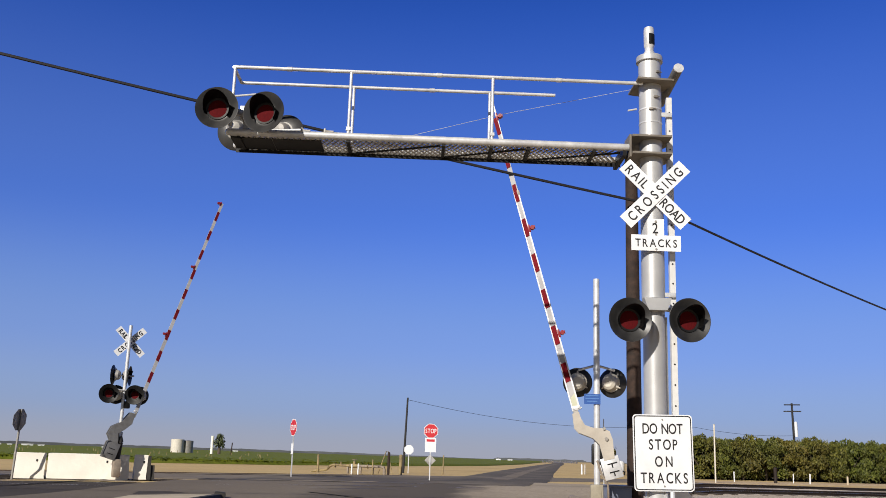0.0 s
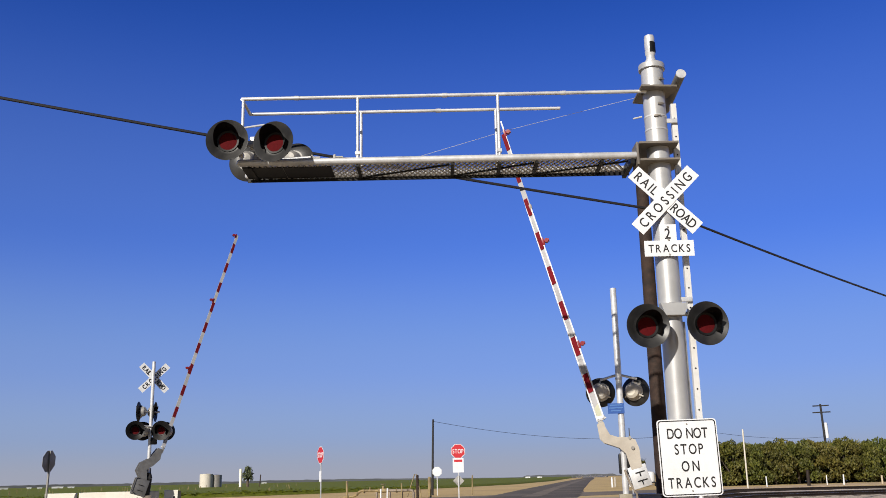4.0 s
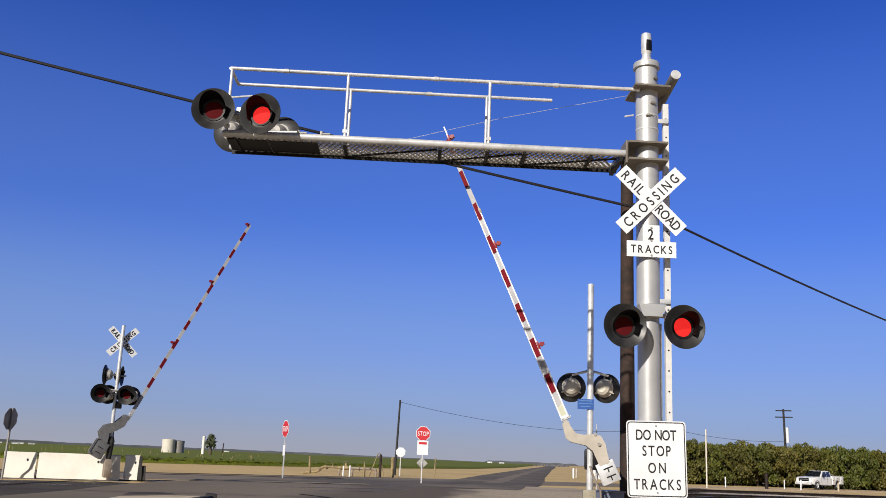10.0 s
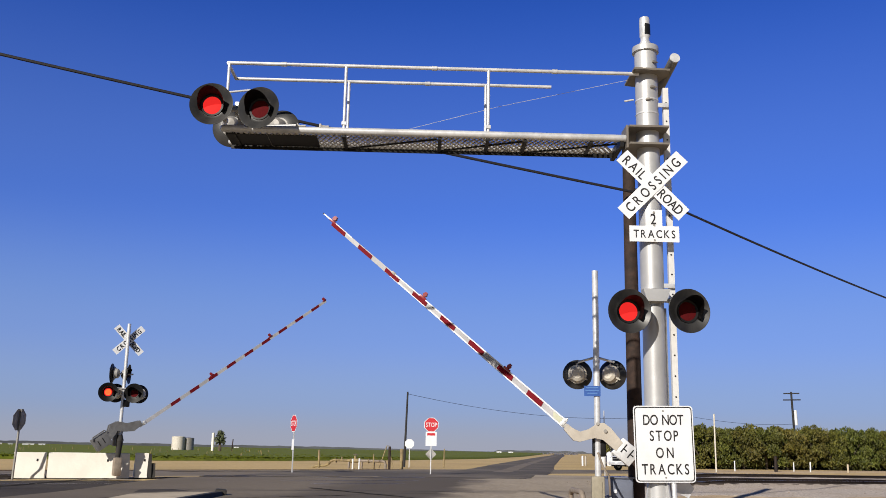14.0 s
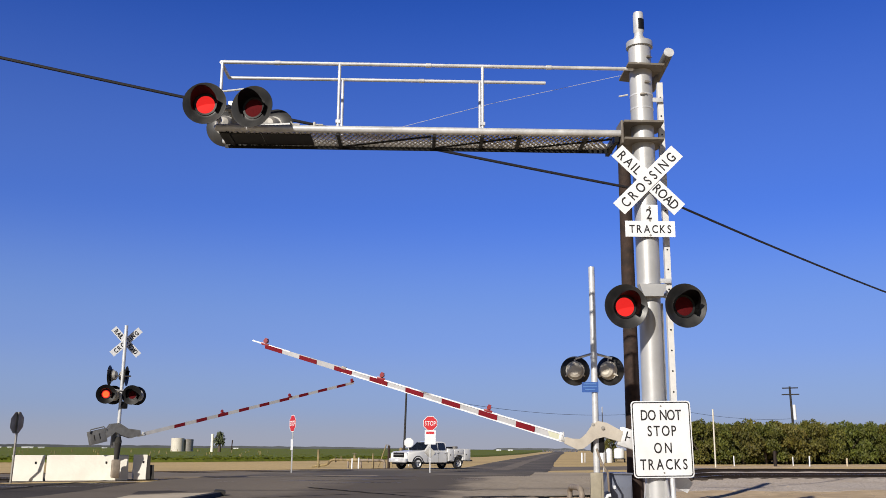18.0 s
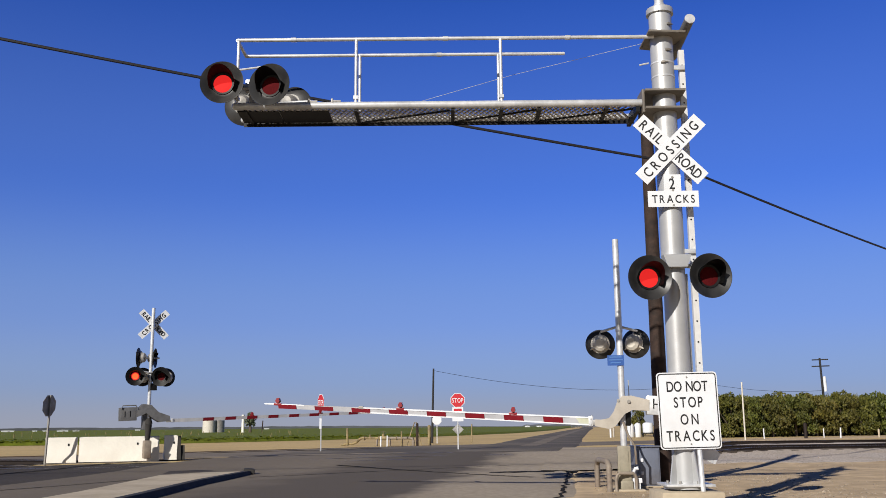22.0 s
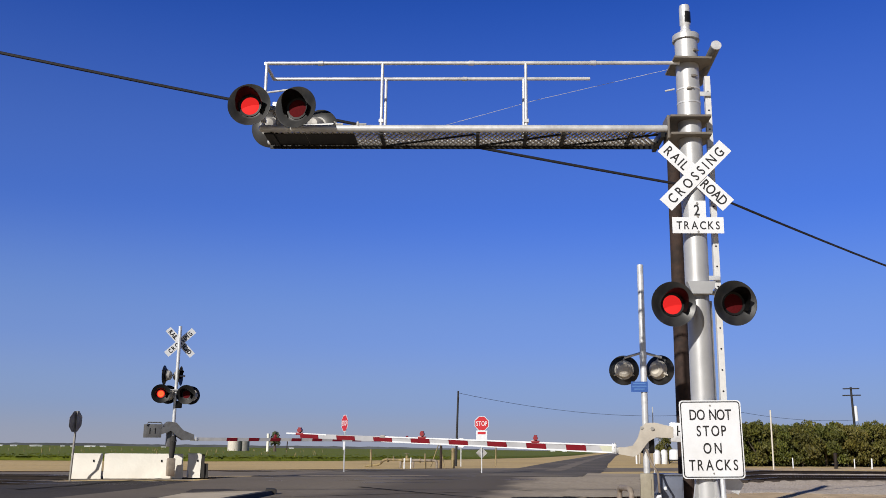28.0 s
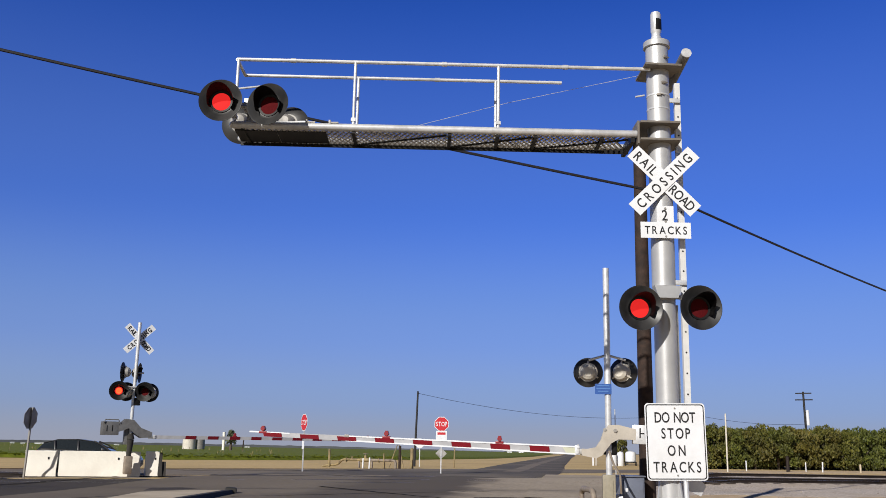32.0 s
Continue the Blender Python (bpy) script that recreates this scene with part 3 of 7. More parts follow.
def ribbon(name, line, width, material, lift, label, category, step=2.0):
    bm = bmesh.new()
    pts = []
    for (ax, ay), (bx, by) in zip(line, line[1:]):
        k = max(1, int(math.hypot(bx - ax, by - ay) / step))
        pts += [(ax + (bx - ax) * i / k, ay + (by - ay) * i / k) for i in range(k)]
    pts.append(line[-1])
    rows = []
    for i, (x, y) in enumerate(pts):
        ax, ay = pts[max(0, i - 1)]
        bx, by = pts[min(len(pts) - 1, i + 1)]
        t = Vector((bx - ax, by - ay)).normalized()
        row = []
        for f in (-0.5, -0.48, -0.2, 0.2, 0.48, 0.5):
            wv = width + 0.25 * noise.noise((x * 0.4, y * 0.4, 3.0)) * (abs(f) > 0.3)
            px, py = x - t.y * wv * f, y + t.x * wv * f
            row.append(bm.verts.new((px, py, swell(px, py) + (lift if abs(f) < 0.49 else min(lift, -0.034)))))
        rows.append(row)
    for p, q in zip(rows, rows[1:]):
        for a in range(5):
            bm.faces.new((p[a], p[a + 1], q[a + 1], q[a]))
    return solo(name, bm, material, label, category, kind="structure")


ribbon("road_cross", CROSS[:9], 8.5, "dust_road", 0.012, "dusty pale asphalt crossroad beyond the tracks", "road")
ribbon("road_cross_east", CROSS[8:], 7.2, "apron", 0.012, "dust-covered crossroad before the orchard", "road")
ribbon("road_far", [(-5.5, 46), (-3.6, 58), (-3.3, 66), (-3.3, 97), (-2.9, 134), (-1.9, 240), (0.5, 400), (6, 1200)], 6.2, "asphalt", 0.020, "dark asphalt country road running straight to the horizon", "road")
ribbon("road_near", [(-5.0, -40), (-5.6, 0), (-6.6, 20), (-7.0, 28), (-7.3, 36.5)], 13.2, "asphalt_old", 0.016, "worn grey asphalt road leading over the tracks", "road")
ribbon("road_crossing", [(-7.3, 36.5), (-8.2, 46), (-8.0, 58)], 13.6, "asphalt", 0.018, "dark patched asphalt where the road crosses the tracks", "road")
ribbon("road_turnout", [(-70, -6), (-45, 9), (-30, 17.5), (-19, 22.5), (-10, 25.5)], 11.0, "asphalt_dark", 0.006, "dark asphalt lane bending off beside the median", "road")

# the pavement widens to both sides of the gate before it meets the tracks
bm = bmesh.new()
flare = [(-1.2, 26.2), (-0.35, 26.0), (0.5, 26.6), (1.6, 27.4), (2.3, 29.5), (2.5, 33.0), (2.6, 36.6), (2.6, 44.0), (2.8, 52.0), (1.5, 54.5), (-1.2, 54.0)]
rim = []
for (ax, ay), (bx, by) in zip(flare, flare[1:] + flare[:1]):
    for k in range(6):
        x, y = ax + (bx - ax) * k / 6, ay + (by - ay) * k / 6
        rag = 0.22 if x > -0.9 else 0.0
        x, y = x + rag * noise.noise((x * 1.7, y * 1.7, 2.0)), y + rag * noise.noise((x * 1.7, y * 1.7, 8.0))
        rim.append((x, y))
hub = bm.verts.new((0.4, 40.0, swell(0.4, 40.0) + 0.034))
rings = []
for f in (0.2, 0.4, 0.6, 0.8, 1.0):
    rings.append([bm.verts.new((0.4 + (x - 0.4) * f, 40 + (y - 40) * f, swell(0.4 + (x - 0.4) * f, 40 + (y - 40) * f) + 0.034)) for x, y in rim])
for i in range(len(rim)):
    k = (i + 1) % len(rim)
    bm.faces.new((hub, rings[0][i], rings[0][k]))
    for inner, outer in zip(rings, rings[1:]):
        bm.faces.new((inner[i], outer[i], outer[k], inner[k]))
solo("road_flare", bm, "asphalt_old", "bleached asphalt widening round the gate", "road", kind="structure")
# pale worn strip between the wheel lanes of the far road
ribbon("road_crown", [(-3.5, 60), (-3.3, 66), (-3.2, 97), (-2.8, 134), (-1.8, 240), (0.6, 400)], 1.1, "dust_road", 0.026, "paler worn strip along the middle of the far road", "road")
# dark brown strip between the crossroad and the dirt strip
ribbon("soil_edge", [(-60, 21.2), (-42, 31.0), (-32, 37.6), (-24.5, 44.2), (-18.6, 51.8), (-14.2, 57.4), (-10.3, 62.4)], 0.55, "soil", 0.020, "dark brown strip along the far edge of the crossroad", "soil")

# crop field, behind the dirt strip
bm = bmesh.new()
EDGE = [(-2600, -900), (-300, -60), (-100, 42), (-60, 66), (-48, 73), (-36, 80), (-28, 95), (-20, 122), (-13, 170), (-9.5, 270), (-9, 600), (-8, 2400)]
prev = None
for x, y in EDGE:
    row = [bm.verts.new((x + 0.4, y - 0.4, -0.02)), bm.verts.new((x, y, 0.26)), bm.verts.new((x - 3, y + 4, 0.3)), bm.verts.new((min(x, x * 2.2 - 40), 2400, 0.3))]
    if prev:
        for k in range(3):
            if (prev[k + 1].co - row[k + 1].co).length > 0.01:
                bm.faces.new((prev[k], row[k], row[k + 1], prev[k + 1]))
    prev = row
solo("crop_field", bm, "field", "level green crop field behind a dirt strip", "field", kind="stuff")

# ---- cantilever signal ----
CX, CY = 1.41, 13.9
cant = thing("cantilever_signal", pose(CX, CY, 0, 0, 0, 8.3), "grey aluminium cantilever railroad signal reaching over the road", "railroad signal")
LENSES = {"left": [], "right": [], "far_left": [], "far_right": []}


def light(parent, m, lit=None, radius=0.318, hood=0.30, case=1.0, case_paint="grey", disc_paint="disc"):
    """A round crossing light with black disc, hood, lens and lamp case; it faces local -y."""
    bm = bmesh.new()
    turn = m @ pose(0, 0, 0, 90, 0, 0)
    lathe(bm, [(0.152, 0.0), (0.175, 0.004), (0.21, 0.016), (radius - 0.012, 0.074), (radius, 0.078), (radius, 0.066), (0.165, -0.016), (0.149, -0.016)], 40, pose(0, 0, 0))
    disc = part("background_disc", bm, disc_paint, parent, "matt black disc", turn)
    bm = bmesh.new()
    seg, n = 28, 6
    rings = []
    for k in range(n + 1):
        ring = []
        for i in range(seg + 1):
            a = radians(-35 + 250 * i / seg)
            reach = hood * (0.35 + 0.65 * max(0.0, math.sin(a))) if math.sin(a) > -0.6 else hood * 0.3
            z = reach * k / n
            r = 0.164 + 0.032 * k / n
            ring.append(bm.verts.new((r * math.cos(a), r * math.sin(a), z)))
        rings.append(ring)
    for p, q in zip(rings, rings[1:]):
        for i in range(seg):
            bm.faces.new((p[i], p[i + 1], q[i + 1], q[i]))
    bmesh.ops.solidify(bm, geom=bm.faces[:], thickness=0.004)
    lathe(bm, [(0.136, -0.010), (0.136, 0.010), (0.166, 0.016), (0.170, -0.004)], 28)
    part("hood", bm, "black", parent, "black sun hood", turn)
    bm = bmesh.new()
    lathe(bm, [(0.001, -0.20), (0.08 * case, -0.19), (0.125 * case, -0.14), (0.14 * case, -0.03), (0.165 * case, -0.024), (0.152, -0.02), (0.145, -0.03)], 24)
    part("lamp_case", bm, case_paint, parent, "grey cast lamp case", turn)
    if case > 1.0:
        for a in (90, 210, 330):
            bm = bmesh.new()
            q = Vector((math.cos(radians(a)), math.sin(radians(a)), 0))
            cyl(bm, q * 0.14 + Vector((0, 0, -0.06)), q * 0.225 + Vector((0, 0, -0.02)), 0.030, 8, 0.012)
            part("case_lug", bm, case_paint, parent, m=turn)
    bm = bmesh.new()
    lathe(bm, [(0.001, 0.014), (0.08, 0.011), (0.105, 0.009), (0.138, 0.002), (0.138, 0.0)], 28)
    front = len(bm.faces)
    lathe(bm, [(0.138, 0.0), (0.138, -0.002), (0.08, -0.011), (0.001, -0.014)], 28)
    for f in bm.faces:
        c = f.calc_center_median()
        f.material_index = 1 if c.z <= 0 else 2 if lit == "far_left" and c.xy.length < 0.10 else 0
    lens = part("lens", bm, ["lens_lit", "lens_dark", "lens_amber"], parent, "round red signal lens", turn)
    if lit:
        LENSES[lit].append((lens, turn))
    else:
        lens.matrix_basis = turn @ pose(0, 0, 0, 0, 180, 0)
    return disc


# pole in two diameters with its seam rings, and the foundation under it
bm = bmesh.new()
lathe(bm, [(0.001, 0.36), (0.30, 0.36), (0.30, 0.40), (0.165, 0.40), (0.160, 3.62), (0.166, 3.625), (0.166, 3.66), (0.172, 3.66), (0.172, 3.70), (0.172, 7.42), (0.205, 7.425), (0.205, 7.50), (0.20, 7.515), (0.10, 7.54), (0.001, 7.54)], 40)
pole = part("pole", bm, "pole", cant, "tall tapered aluminium pole")
for z in (5.05, 6.40, 6.62):
    bm = bmesh.new()
    lathe(bm, [(0.172, z - 0.015), (0.178, z - 0.01), (0.178, z + 0.01), (0.172, z + 0.015)], 40)
    part("seam_band", bm, "galv", pole)
bm = bmesh.new()
lathe(bm, [(0.085, 7.53), (0.085, 7.60), (0.070, 7.62), (0.070, 7.68), (0.082, 7.70), (0.082, 7.98), (0.074, 8.02), (0.001, 8.03)], 24)
cap = part("bell", bm, "galv", cant, "weathered metal crossing bell on the pole top")
bm = bmesh.new()
lathe(bm, [(0.086, 7.72), (0.088, 7.72), (0.088, 7.90), (0.086, 7.90)], 24)
for f in list(bm.faces):
    a = math.degrees(math.atan2(f.calc_center_median().y, f.calc_center_median().x))
    if not (-110 < a < -20):
        bm.faces.remove(f)
part("slot", bm, "black", cap)
for a in range(0, 360, 60):
    bm = bmesh.new()
    cyl(bm, (0.25 * math.cos(radians(a)), 0.25 * math.sin(radians(a)), 0.30), (0.25 * math.cos(radians(a)), 0.25 * math.sin(radians(a)), 0.47), 0.018, 8)
    cyl(bm, (0.25 * math.cos(radians(a)), 0.25 * math.sin(radians(a)), 0.40), (0.25 * math.cos(radians(a)), 0.25 * math.sin(radians(a)), 0.43), 0.034, 6)
    part("anchor_bolt", bm, "steel", cant)
bm = bmesh.new()
box(bm, (0, 0, 0.415), (0.66, 0.66, 0.035), bevel=0.006)
part("base_plate", bm, "galv", cant, "square galvanised base plate")
for a in range(30, 390, 90):
    bm = bmesh.new()
    extrude_outline(bm, [(0.15, 0.40), (0.29, 0.40), (0.165, 1.05), (0.15, 1.05)], -0.012, 0.012)
    part("gusset", bm, "pole", cant, m=pose(0, 0, 0, 0, 0, a))
bm = bmesh.new()
box(bm, (0, 0, 0.12), (0.86, 0.86, 0.44), bevel=0.04)
part("foundation", bm, "concrete", cant, "rough concrete footing")

# brackets
for z, s in ((6.12, 0.56), (5.85, 0.56)):
    bm = bmesh.new()
    extrude_outline(bm, [(-s * 0.62, -0.30), (s * 0.45, -0.30), (s * 0.5, 0.2), (s * 0.3, 0.42), (-s * 0.62, 0.62)], z - 0.015, z + 0.015, Matrix(((1, 0, 0, 0), (0, 0, 1, 0), (0, 1, 0, 0), (0, 0, 0, 1))))
    part("bracket_plate", bm, "bracket", cant, "thick bracket plate")
bm = bmesh.new()
box(bm, (-0.36, -0.04, 5.98), (0.035, 0.36, 0.36), bevel=0.008)
part("arm_flange", bm, "bracket", cant)
bm = bmesh.new()
extrude_outline(bm, [(-0.26, -0.34), (0.30, -0.30), (0.36, 0.1), (-0.05, 0.40), (-0.26, 0.35)], 7.02, 7.05, Matrix(((1, 0, 0, 0), (0, 0, 1, 0), (0, 1, 0, 0), (0, 0, 0, 1))))
part("upper_plate", bm, "bracket", cant, "bracket plate holding the guy tube")
bm = bmesh.new()
cyl(bm, (0.34, -0.42, 7.17), (0.30, 0.55, 6.98), 0.075, 20)
stub = part("tube_stub", bm, "castgrey", cant, "short dark tube clamped to the pole")
bm = bmesh.new()
cyl(bm, (0.3407, -0.438, 7.1735), (0.34, -0.419, 7.17), 0.078, 20)
part("cap", bm, "galv", stub, "bright end cap")
for z, a in ((7.22, -60), (6.80, -75), (6.60, -100)):
    bm = bmesh.new()
    box(bm, (0, -0.186, 0), (0.07, 0.03, 0.035), bevel=0.006)
    box(bm, (0.05, -0.184, 0.006), (0.05, 0.014, 0.014))
    part("band_clip", bm, "steel", cant, "dark clip of a pole band", pose(0, 0, z, 0, 0, a + 90))

# walkway arm
L0 = -6.45
FY, BY = -0.16, 0.46
for y, nm in ((FY, "front"), (BY, "back")):
    bm = bmesh.new()
    cyl(bm, (-0.38, y, 5.96), (L0, y, 5.96), 0.055 if y == FY else 0.045, 16)
    bmesh.ops.create_uvsphere(bm, u_segments=12, v_segments=8, radius=0.055, matrix=pose(L0, y, 5.96))
    part("arm_tube", bm, "galv", cant, "long grey tube")
bm = bmesh.new()
box(bm, ((L0 - 0.38) / 2, BY, 5.895), (-L0 - 0.38, 0.02, 0.10))
part("toe_plate", bm, "black", cant, "dark toe plate along the walkway")
# expanded metal deck: two families of slanted strands
for lean, paint, wide, tall in ((1, "mesh", 0.030, 0.020), (-1, "steel", 0.016, 0.016)):
    bm = bmesh.new()
    x = L0 + 0.15
    while x < -0.5:
        a, b = Vector((x, FY, 5.905 + 0.004 * lean)), Vector((x + lean * 0.34, BY, 5.905 + 0.004 * lean))
        if L0 < b.x < -0.4:
            d = b - a
            box(bm, (0, 0, 0), (d.length, wide, tall), Matrix.Translation((a + b) / 2) @ pose(0, 0, 0, 0, 0, math.degrees(math.atan2(d.y, d.x))))
        x += 0.085
    tagged(part("deck_grating", bm, paint, cant, "expanded metal walkway grating", smooth=0), kind="stuff")
for x in (-6.3, -4.65, -3.2, -2.47, -1.9, -0.9):
    bm = bmesh.new()
    box(bm, (x, (FY + BY) / 2, 5.90), (0.05, BY - FY, 0.06))
    part("cross_bar", bm, "black", cant)
bm = bmesh.new()
box(bm, (-0.44, (FY + BY) / 2 + 0.05, 5.90), (0.06, BY - FY + 0.12, 0.14))
part("end_bar", bm, "black", cant, "dark bar closing the walkway")
for x0, x1 in ((-4.6, -3.25), (-3.15, -1.95), (-1.85, -0.5)):
    bm = bmesh.new()
    tube(bm, [(x0, BY - 0.04, 5.885), (x1, FY + 0.05, 5.885)], 0.016, 8)
    part("diagonal_brace", bm, "black", cant)
for y, x, r in ((FY, -3.3, 0.036), (FY, -1.45, 0.036), (BY, -3.4, 0.034), (FY, -5.6, 0.036)):
    bm = bmesh.new()
    cyl(bm, (x - 0.04, y, 7.01), (x + 0.04, y, 7.01), r, 12)
    part("rail_sleeve", bm, "galv", cant)
for x0, y in ((L0, FY), (L0 + 0.02, BY)):
    bm = bmesh.new()
    if y == FY:
        tube(bm, [(L0, FY, 7.01), (-0.15, FY, 7.01)], 0.028)
    else:
        tube(bm, [(L0, BY, 7.01), (-1.42, BY, 7.01)], 0.026)
    part("handrail", bm, "galv", cant, "bright galvanised handrail pipe")
bm = bmesh.new()
tube(bm, [(L0, FY, 7.01), (L0, BY, 7.01)], 0.027)
part("handrail", bm, "galv", cant)
for x, y in ((L0 + 0.02, FY), (-4.65, FY), (-4.65, BY), (-2.47, FY), (-2.47, BY)):
    bm = bmesh.new()
    cyl(bm, (x, y, 5.96), (x, y, 7.01), 0.024, 12)
    box(bm, (x, y, 6.08), (0.07, 0.07, 0.05))
    part("handrail_post", bm, "galv", cant)
bm = bmesh.new()
tube(bm, [(L0 + 0.02, FY - 0.03, 6.52), (-6.02, -0.46, 6.46)], 0.016, 8)
part("brace_rod", bm, "galv", cant)
bm = bmesh.new()
tube(bm, [(-0.16, 0.16, 7.06), (-2.3, 0.20, 6.55), (-4.35, 0.28, 5.98)], 0.003, 6)
part("guy_wire", bm, "galv", cant, "hair-thin guy wire")
bm = bmesh.new()
tube(bm, [(-0.36, -0.05, 6.60), (-0.22, -0.05, 6.63)], 0.014, 8)
part("wire_clamp", bm, "galv", cant)
bm = bmesh.new()
tube(bm, [(0.16, -0.37, -0.05), (0.15, -0.275, 0.893)], 0.034, 10)
part("conduit", bm, "galv", cant)
for x, w in ((-6.12, 0.62), (-5.43, 0.74)):
    bm = bmesh.new()
    box(bm, (x, (FY + BY) / 2, 5.90), (w, BY - FY - 0.1, 0.02))
    part("deck_plate", bm, "black", cant, "solid plate under the lights")
for x in (-5.35, -5.0):
    bm = bmesh.new()
    box(bm, (x, FY - 0.02, 6.02), (0.035, 0.05, 0.08), bevel=0.01)
    box(bm, (x + 0.07, FY - 0.03, 6.02), (0.12, 0.02, 0.02))
    part("tube_clamp", bm, "steel", cant)
# lights at the arm's end, two to the near side and two to the far side
bm = bmesh.new()
tube(bm, [(-6.75, -0.30, 6.20), (-5.65, -0.30, 6.20)], 0.035)
box(bm, (-6.2, -0.2, 6.25), (0.18, 0.14, 0.20), bevel=0.02)
box(bm, (-6.2, -0.1, 6.10), (0.10, 0.10, 0.30))
part("light_crossarm", bm, "pole", cant, "pipe crossarm with a junction box")
light(cant, pose(-6.56, -0.52, 6.18, 0, 0, 0), "left")
light(cant, pose(-5.855, -0.52, 6.14, 0, 0, -13), "right")
light(cant, pose(-6.50, 0.62, 6.26, 0, 0, 180))
light(cant, pose(-5.75, 0.62, 6.26, 0, 0, 165))
bm = bmesh.new()
tube(bm, [(-6.6, 0.38, 6.15), (-5.4, 0.38, 6.22)], 0.03)
part("light_crossarm", bm, "pole", cant)
# slotted channel and conduits on the pole
bm = bmesh.new()
box(bm, (0.29, -0.02, 3.95), (0.085, 0.02, 5.8))
box(bm, (0.2535, 0.02, 3.95), (0.012, 0.06, 5.8))
box(bm, (0.3265, 0.02, 3.95), (0.012, 0.06, 5.8))
chan = part("ladder_channel", bm, "channel", cant, "pale slotted steel channel")
for i in range(19):
    bm = bmesh.new()
    cyl(bm, (0.290, -0.034, 1.2 + i * 0.3), (0.290, -0.028, 1.2 + i * 0.3), 0.013, 10)
    part("bolt_hole", bm, "black", chan)
for z in (1.1, 3.72, 6.55):
    bm = bmesh.new()
    box(bm, (0.20, -0.06, z), (0.24, 0.03, 0.07), bevel=0.008)
    part("strap", bm, "galv", cant)
bm = bmesh.new()
tube(bm, [(0.19, 0.05, 0.45), (0.19, 0.05, 3.4)], 0.022, 8)
part("conduit", bm, "galv", cant)


# signs on the pole
def blade(parent, angle, y):
    bm = bmesh.new()
    box(bm, (0, 0, 0), (1.285, 0.006, 0.24))
    b = part("blade", bm, "white", parent, "white reflective blade with black letters", pose(0, y, 5.225, 0, angle, 0))
    return b


front = -0.205
b1 = blade(cant, 45, front)
words("RAIL", 0.145, 0.40, b1, pose(-0.375, -0.005, 0))
words("ROAD", 0.145, 0.44, b1, pose(0.365, -0.005, 0))
b2 = blade(cant, -45, front - 0.010)
words("CROSSING", 0.145, 1.10, b2, pose(0, -0.005, 0))
bm = bmesh.new()
box(bm, (0, 0, 0), (0.25, 0.006, 0.26))
pl1 = part("plate", bm, "white", cant, "small white number plate", pose(0.0, front, 4.71))
words("2", 0.16, 0.1, pl1, pose(0, -0.005, -0.01))
bm = bmesh.new()
box(bm, (0, 0, 0), (0.74, 0.006, 0.24))
pl2 = part("plate", bm, "white", cant, "white plate reading tracks", pose(0.0, front - 0.008, 4.47))
words("TRACKS", 0.118, 0.62, pl2, pose(0, -0.005, 0))
for z in (4.60, 4.375, 4.80):
    bm = bmesh.new()
    cyl(bm, (0, front - 0.018, z), (0, front - 0.004, z), 0.016, 8)
    part("sign_bolt", bm, "steel", cant)
bm = bmesh.new()
extrude_outline(bm, rounded(0.85, 1.06, 0.05), -0.003, 0.003)
sg = part("warning_sign", bm, "white", cant, "white rectangular sign with black border and letters", pose(0.045, front - 0.02, 1.43, 0, -1.0, 0))
bm = bmesh.new()
o, q = rounded(0.82, 1.03, 0.045), rounded(0.792, 1.002, 0.035)
ov, qv = [bm.verts.new((x, -0.0055, z)) for x, z in o], [bm.verts.new((x, -0.0055, z)) for x, z in q]
for i in range(len(o)):
    k = (i + 1) % len(o)
    bm.faces.new((ov[i], ov[k], qv[k], qv[i]))
part("border", bm, "letter", sg)
for z, s, w in ((0.335, "DO NOT", 0.575), (0.115, "STOP", 0.405), (-0.12, "ON", 0.25), (-0.345, "TRACKS", 0.665)):
    words(s, 0.143, w, sg, pose(0, -0.005, z), squeeze=0.72)
for z in (0.46, -0.46):
    bm = bmesh.new()
    cyl(bm, (0, -0.012, z), (0, -0.002, z), 0.012, 8)
    part("sign_bolt", bm, "steel", sg)
bm = bmesh.new()
extrude_outline(bm, [(-0.15, -0.09), (0.13, -0.11), (0.16, 0.05), (0.02, 0.12), (-0.15, 0.10)], -0.003, 0.003)
part("loose_plate", bm, "galv", cant, "bare metal plate behind the sign", pose(0.36, 0.05, 0.83, 0, 20, 0))
# the pair of lights on the pole
bm = bmesh.new()
box(bm, (0, -0.19, 3.60), (0.36, 0.10, 0.05), bevel=0.01)
extrude_outline(bm, [(-0.20, 3.64), (0.20, 3.64), (0.14, 3.46), (-0.14, 3.46)], -0.262, -0.10)
tube(bm, [(-0.42, -0.20, 3.44), (-0.14, -0.10, 3.50)], 0.035)
tube(bm, [(0.14, -0.10, 3.50), (0.36, -0.20, 3.46)], 0.035)
part("light_crossarm", bm, "pole", cant, "pole clamp with short crossarm")
light(cant, pose(-0.465, -0.42, 3.27, 0, 0, 6), "left")
light(cant, pose(0.385, -0.42, 3.29, 0, 0, 10), "right")

# ---- wooden utility pole behind ----
up = thing("utility_pole", pose(1.62, 20.2, 0), "dark brown creosoted wooden utility pole", "utility pole")
bm = bmesh.new()
cyl(bm, (0, 0, -0.3), (0, 0, 7.95), 0.17, 20, 0.13)
part("shaft", bm, "wood", up)
WIRE_TOP = (1.75, 20.0, 6.94)


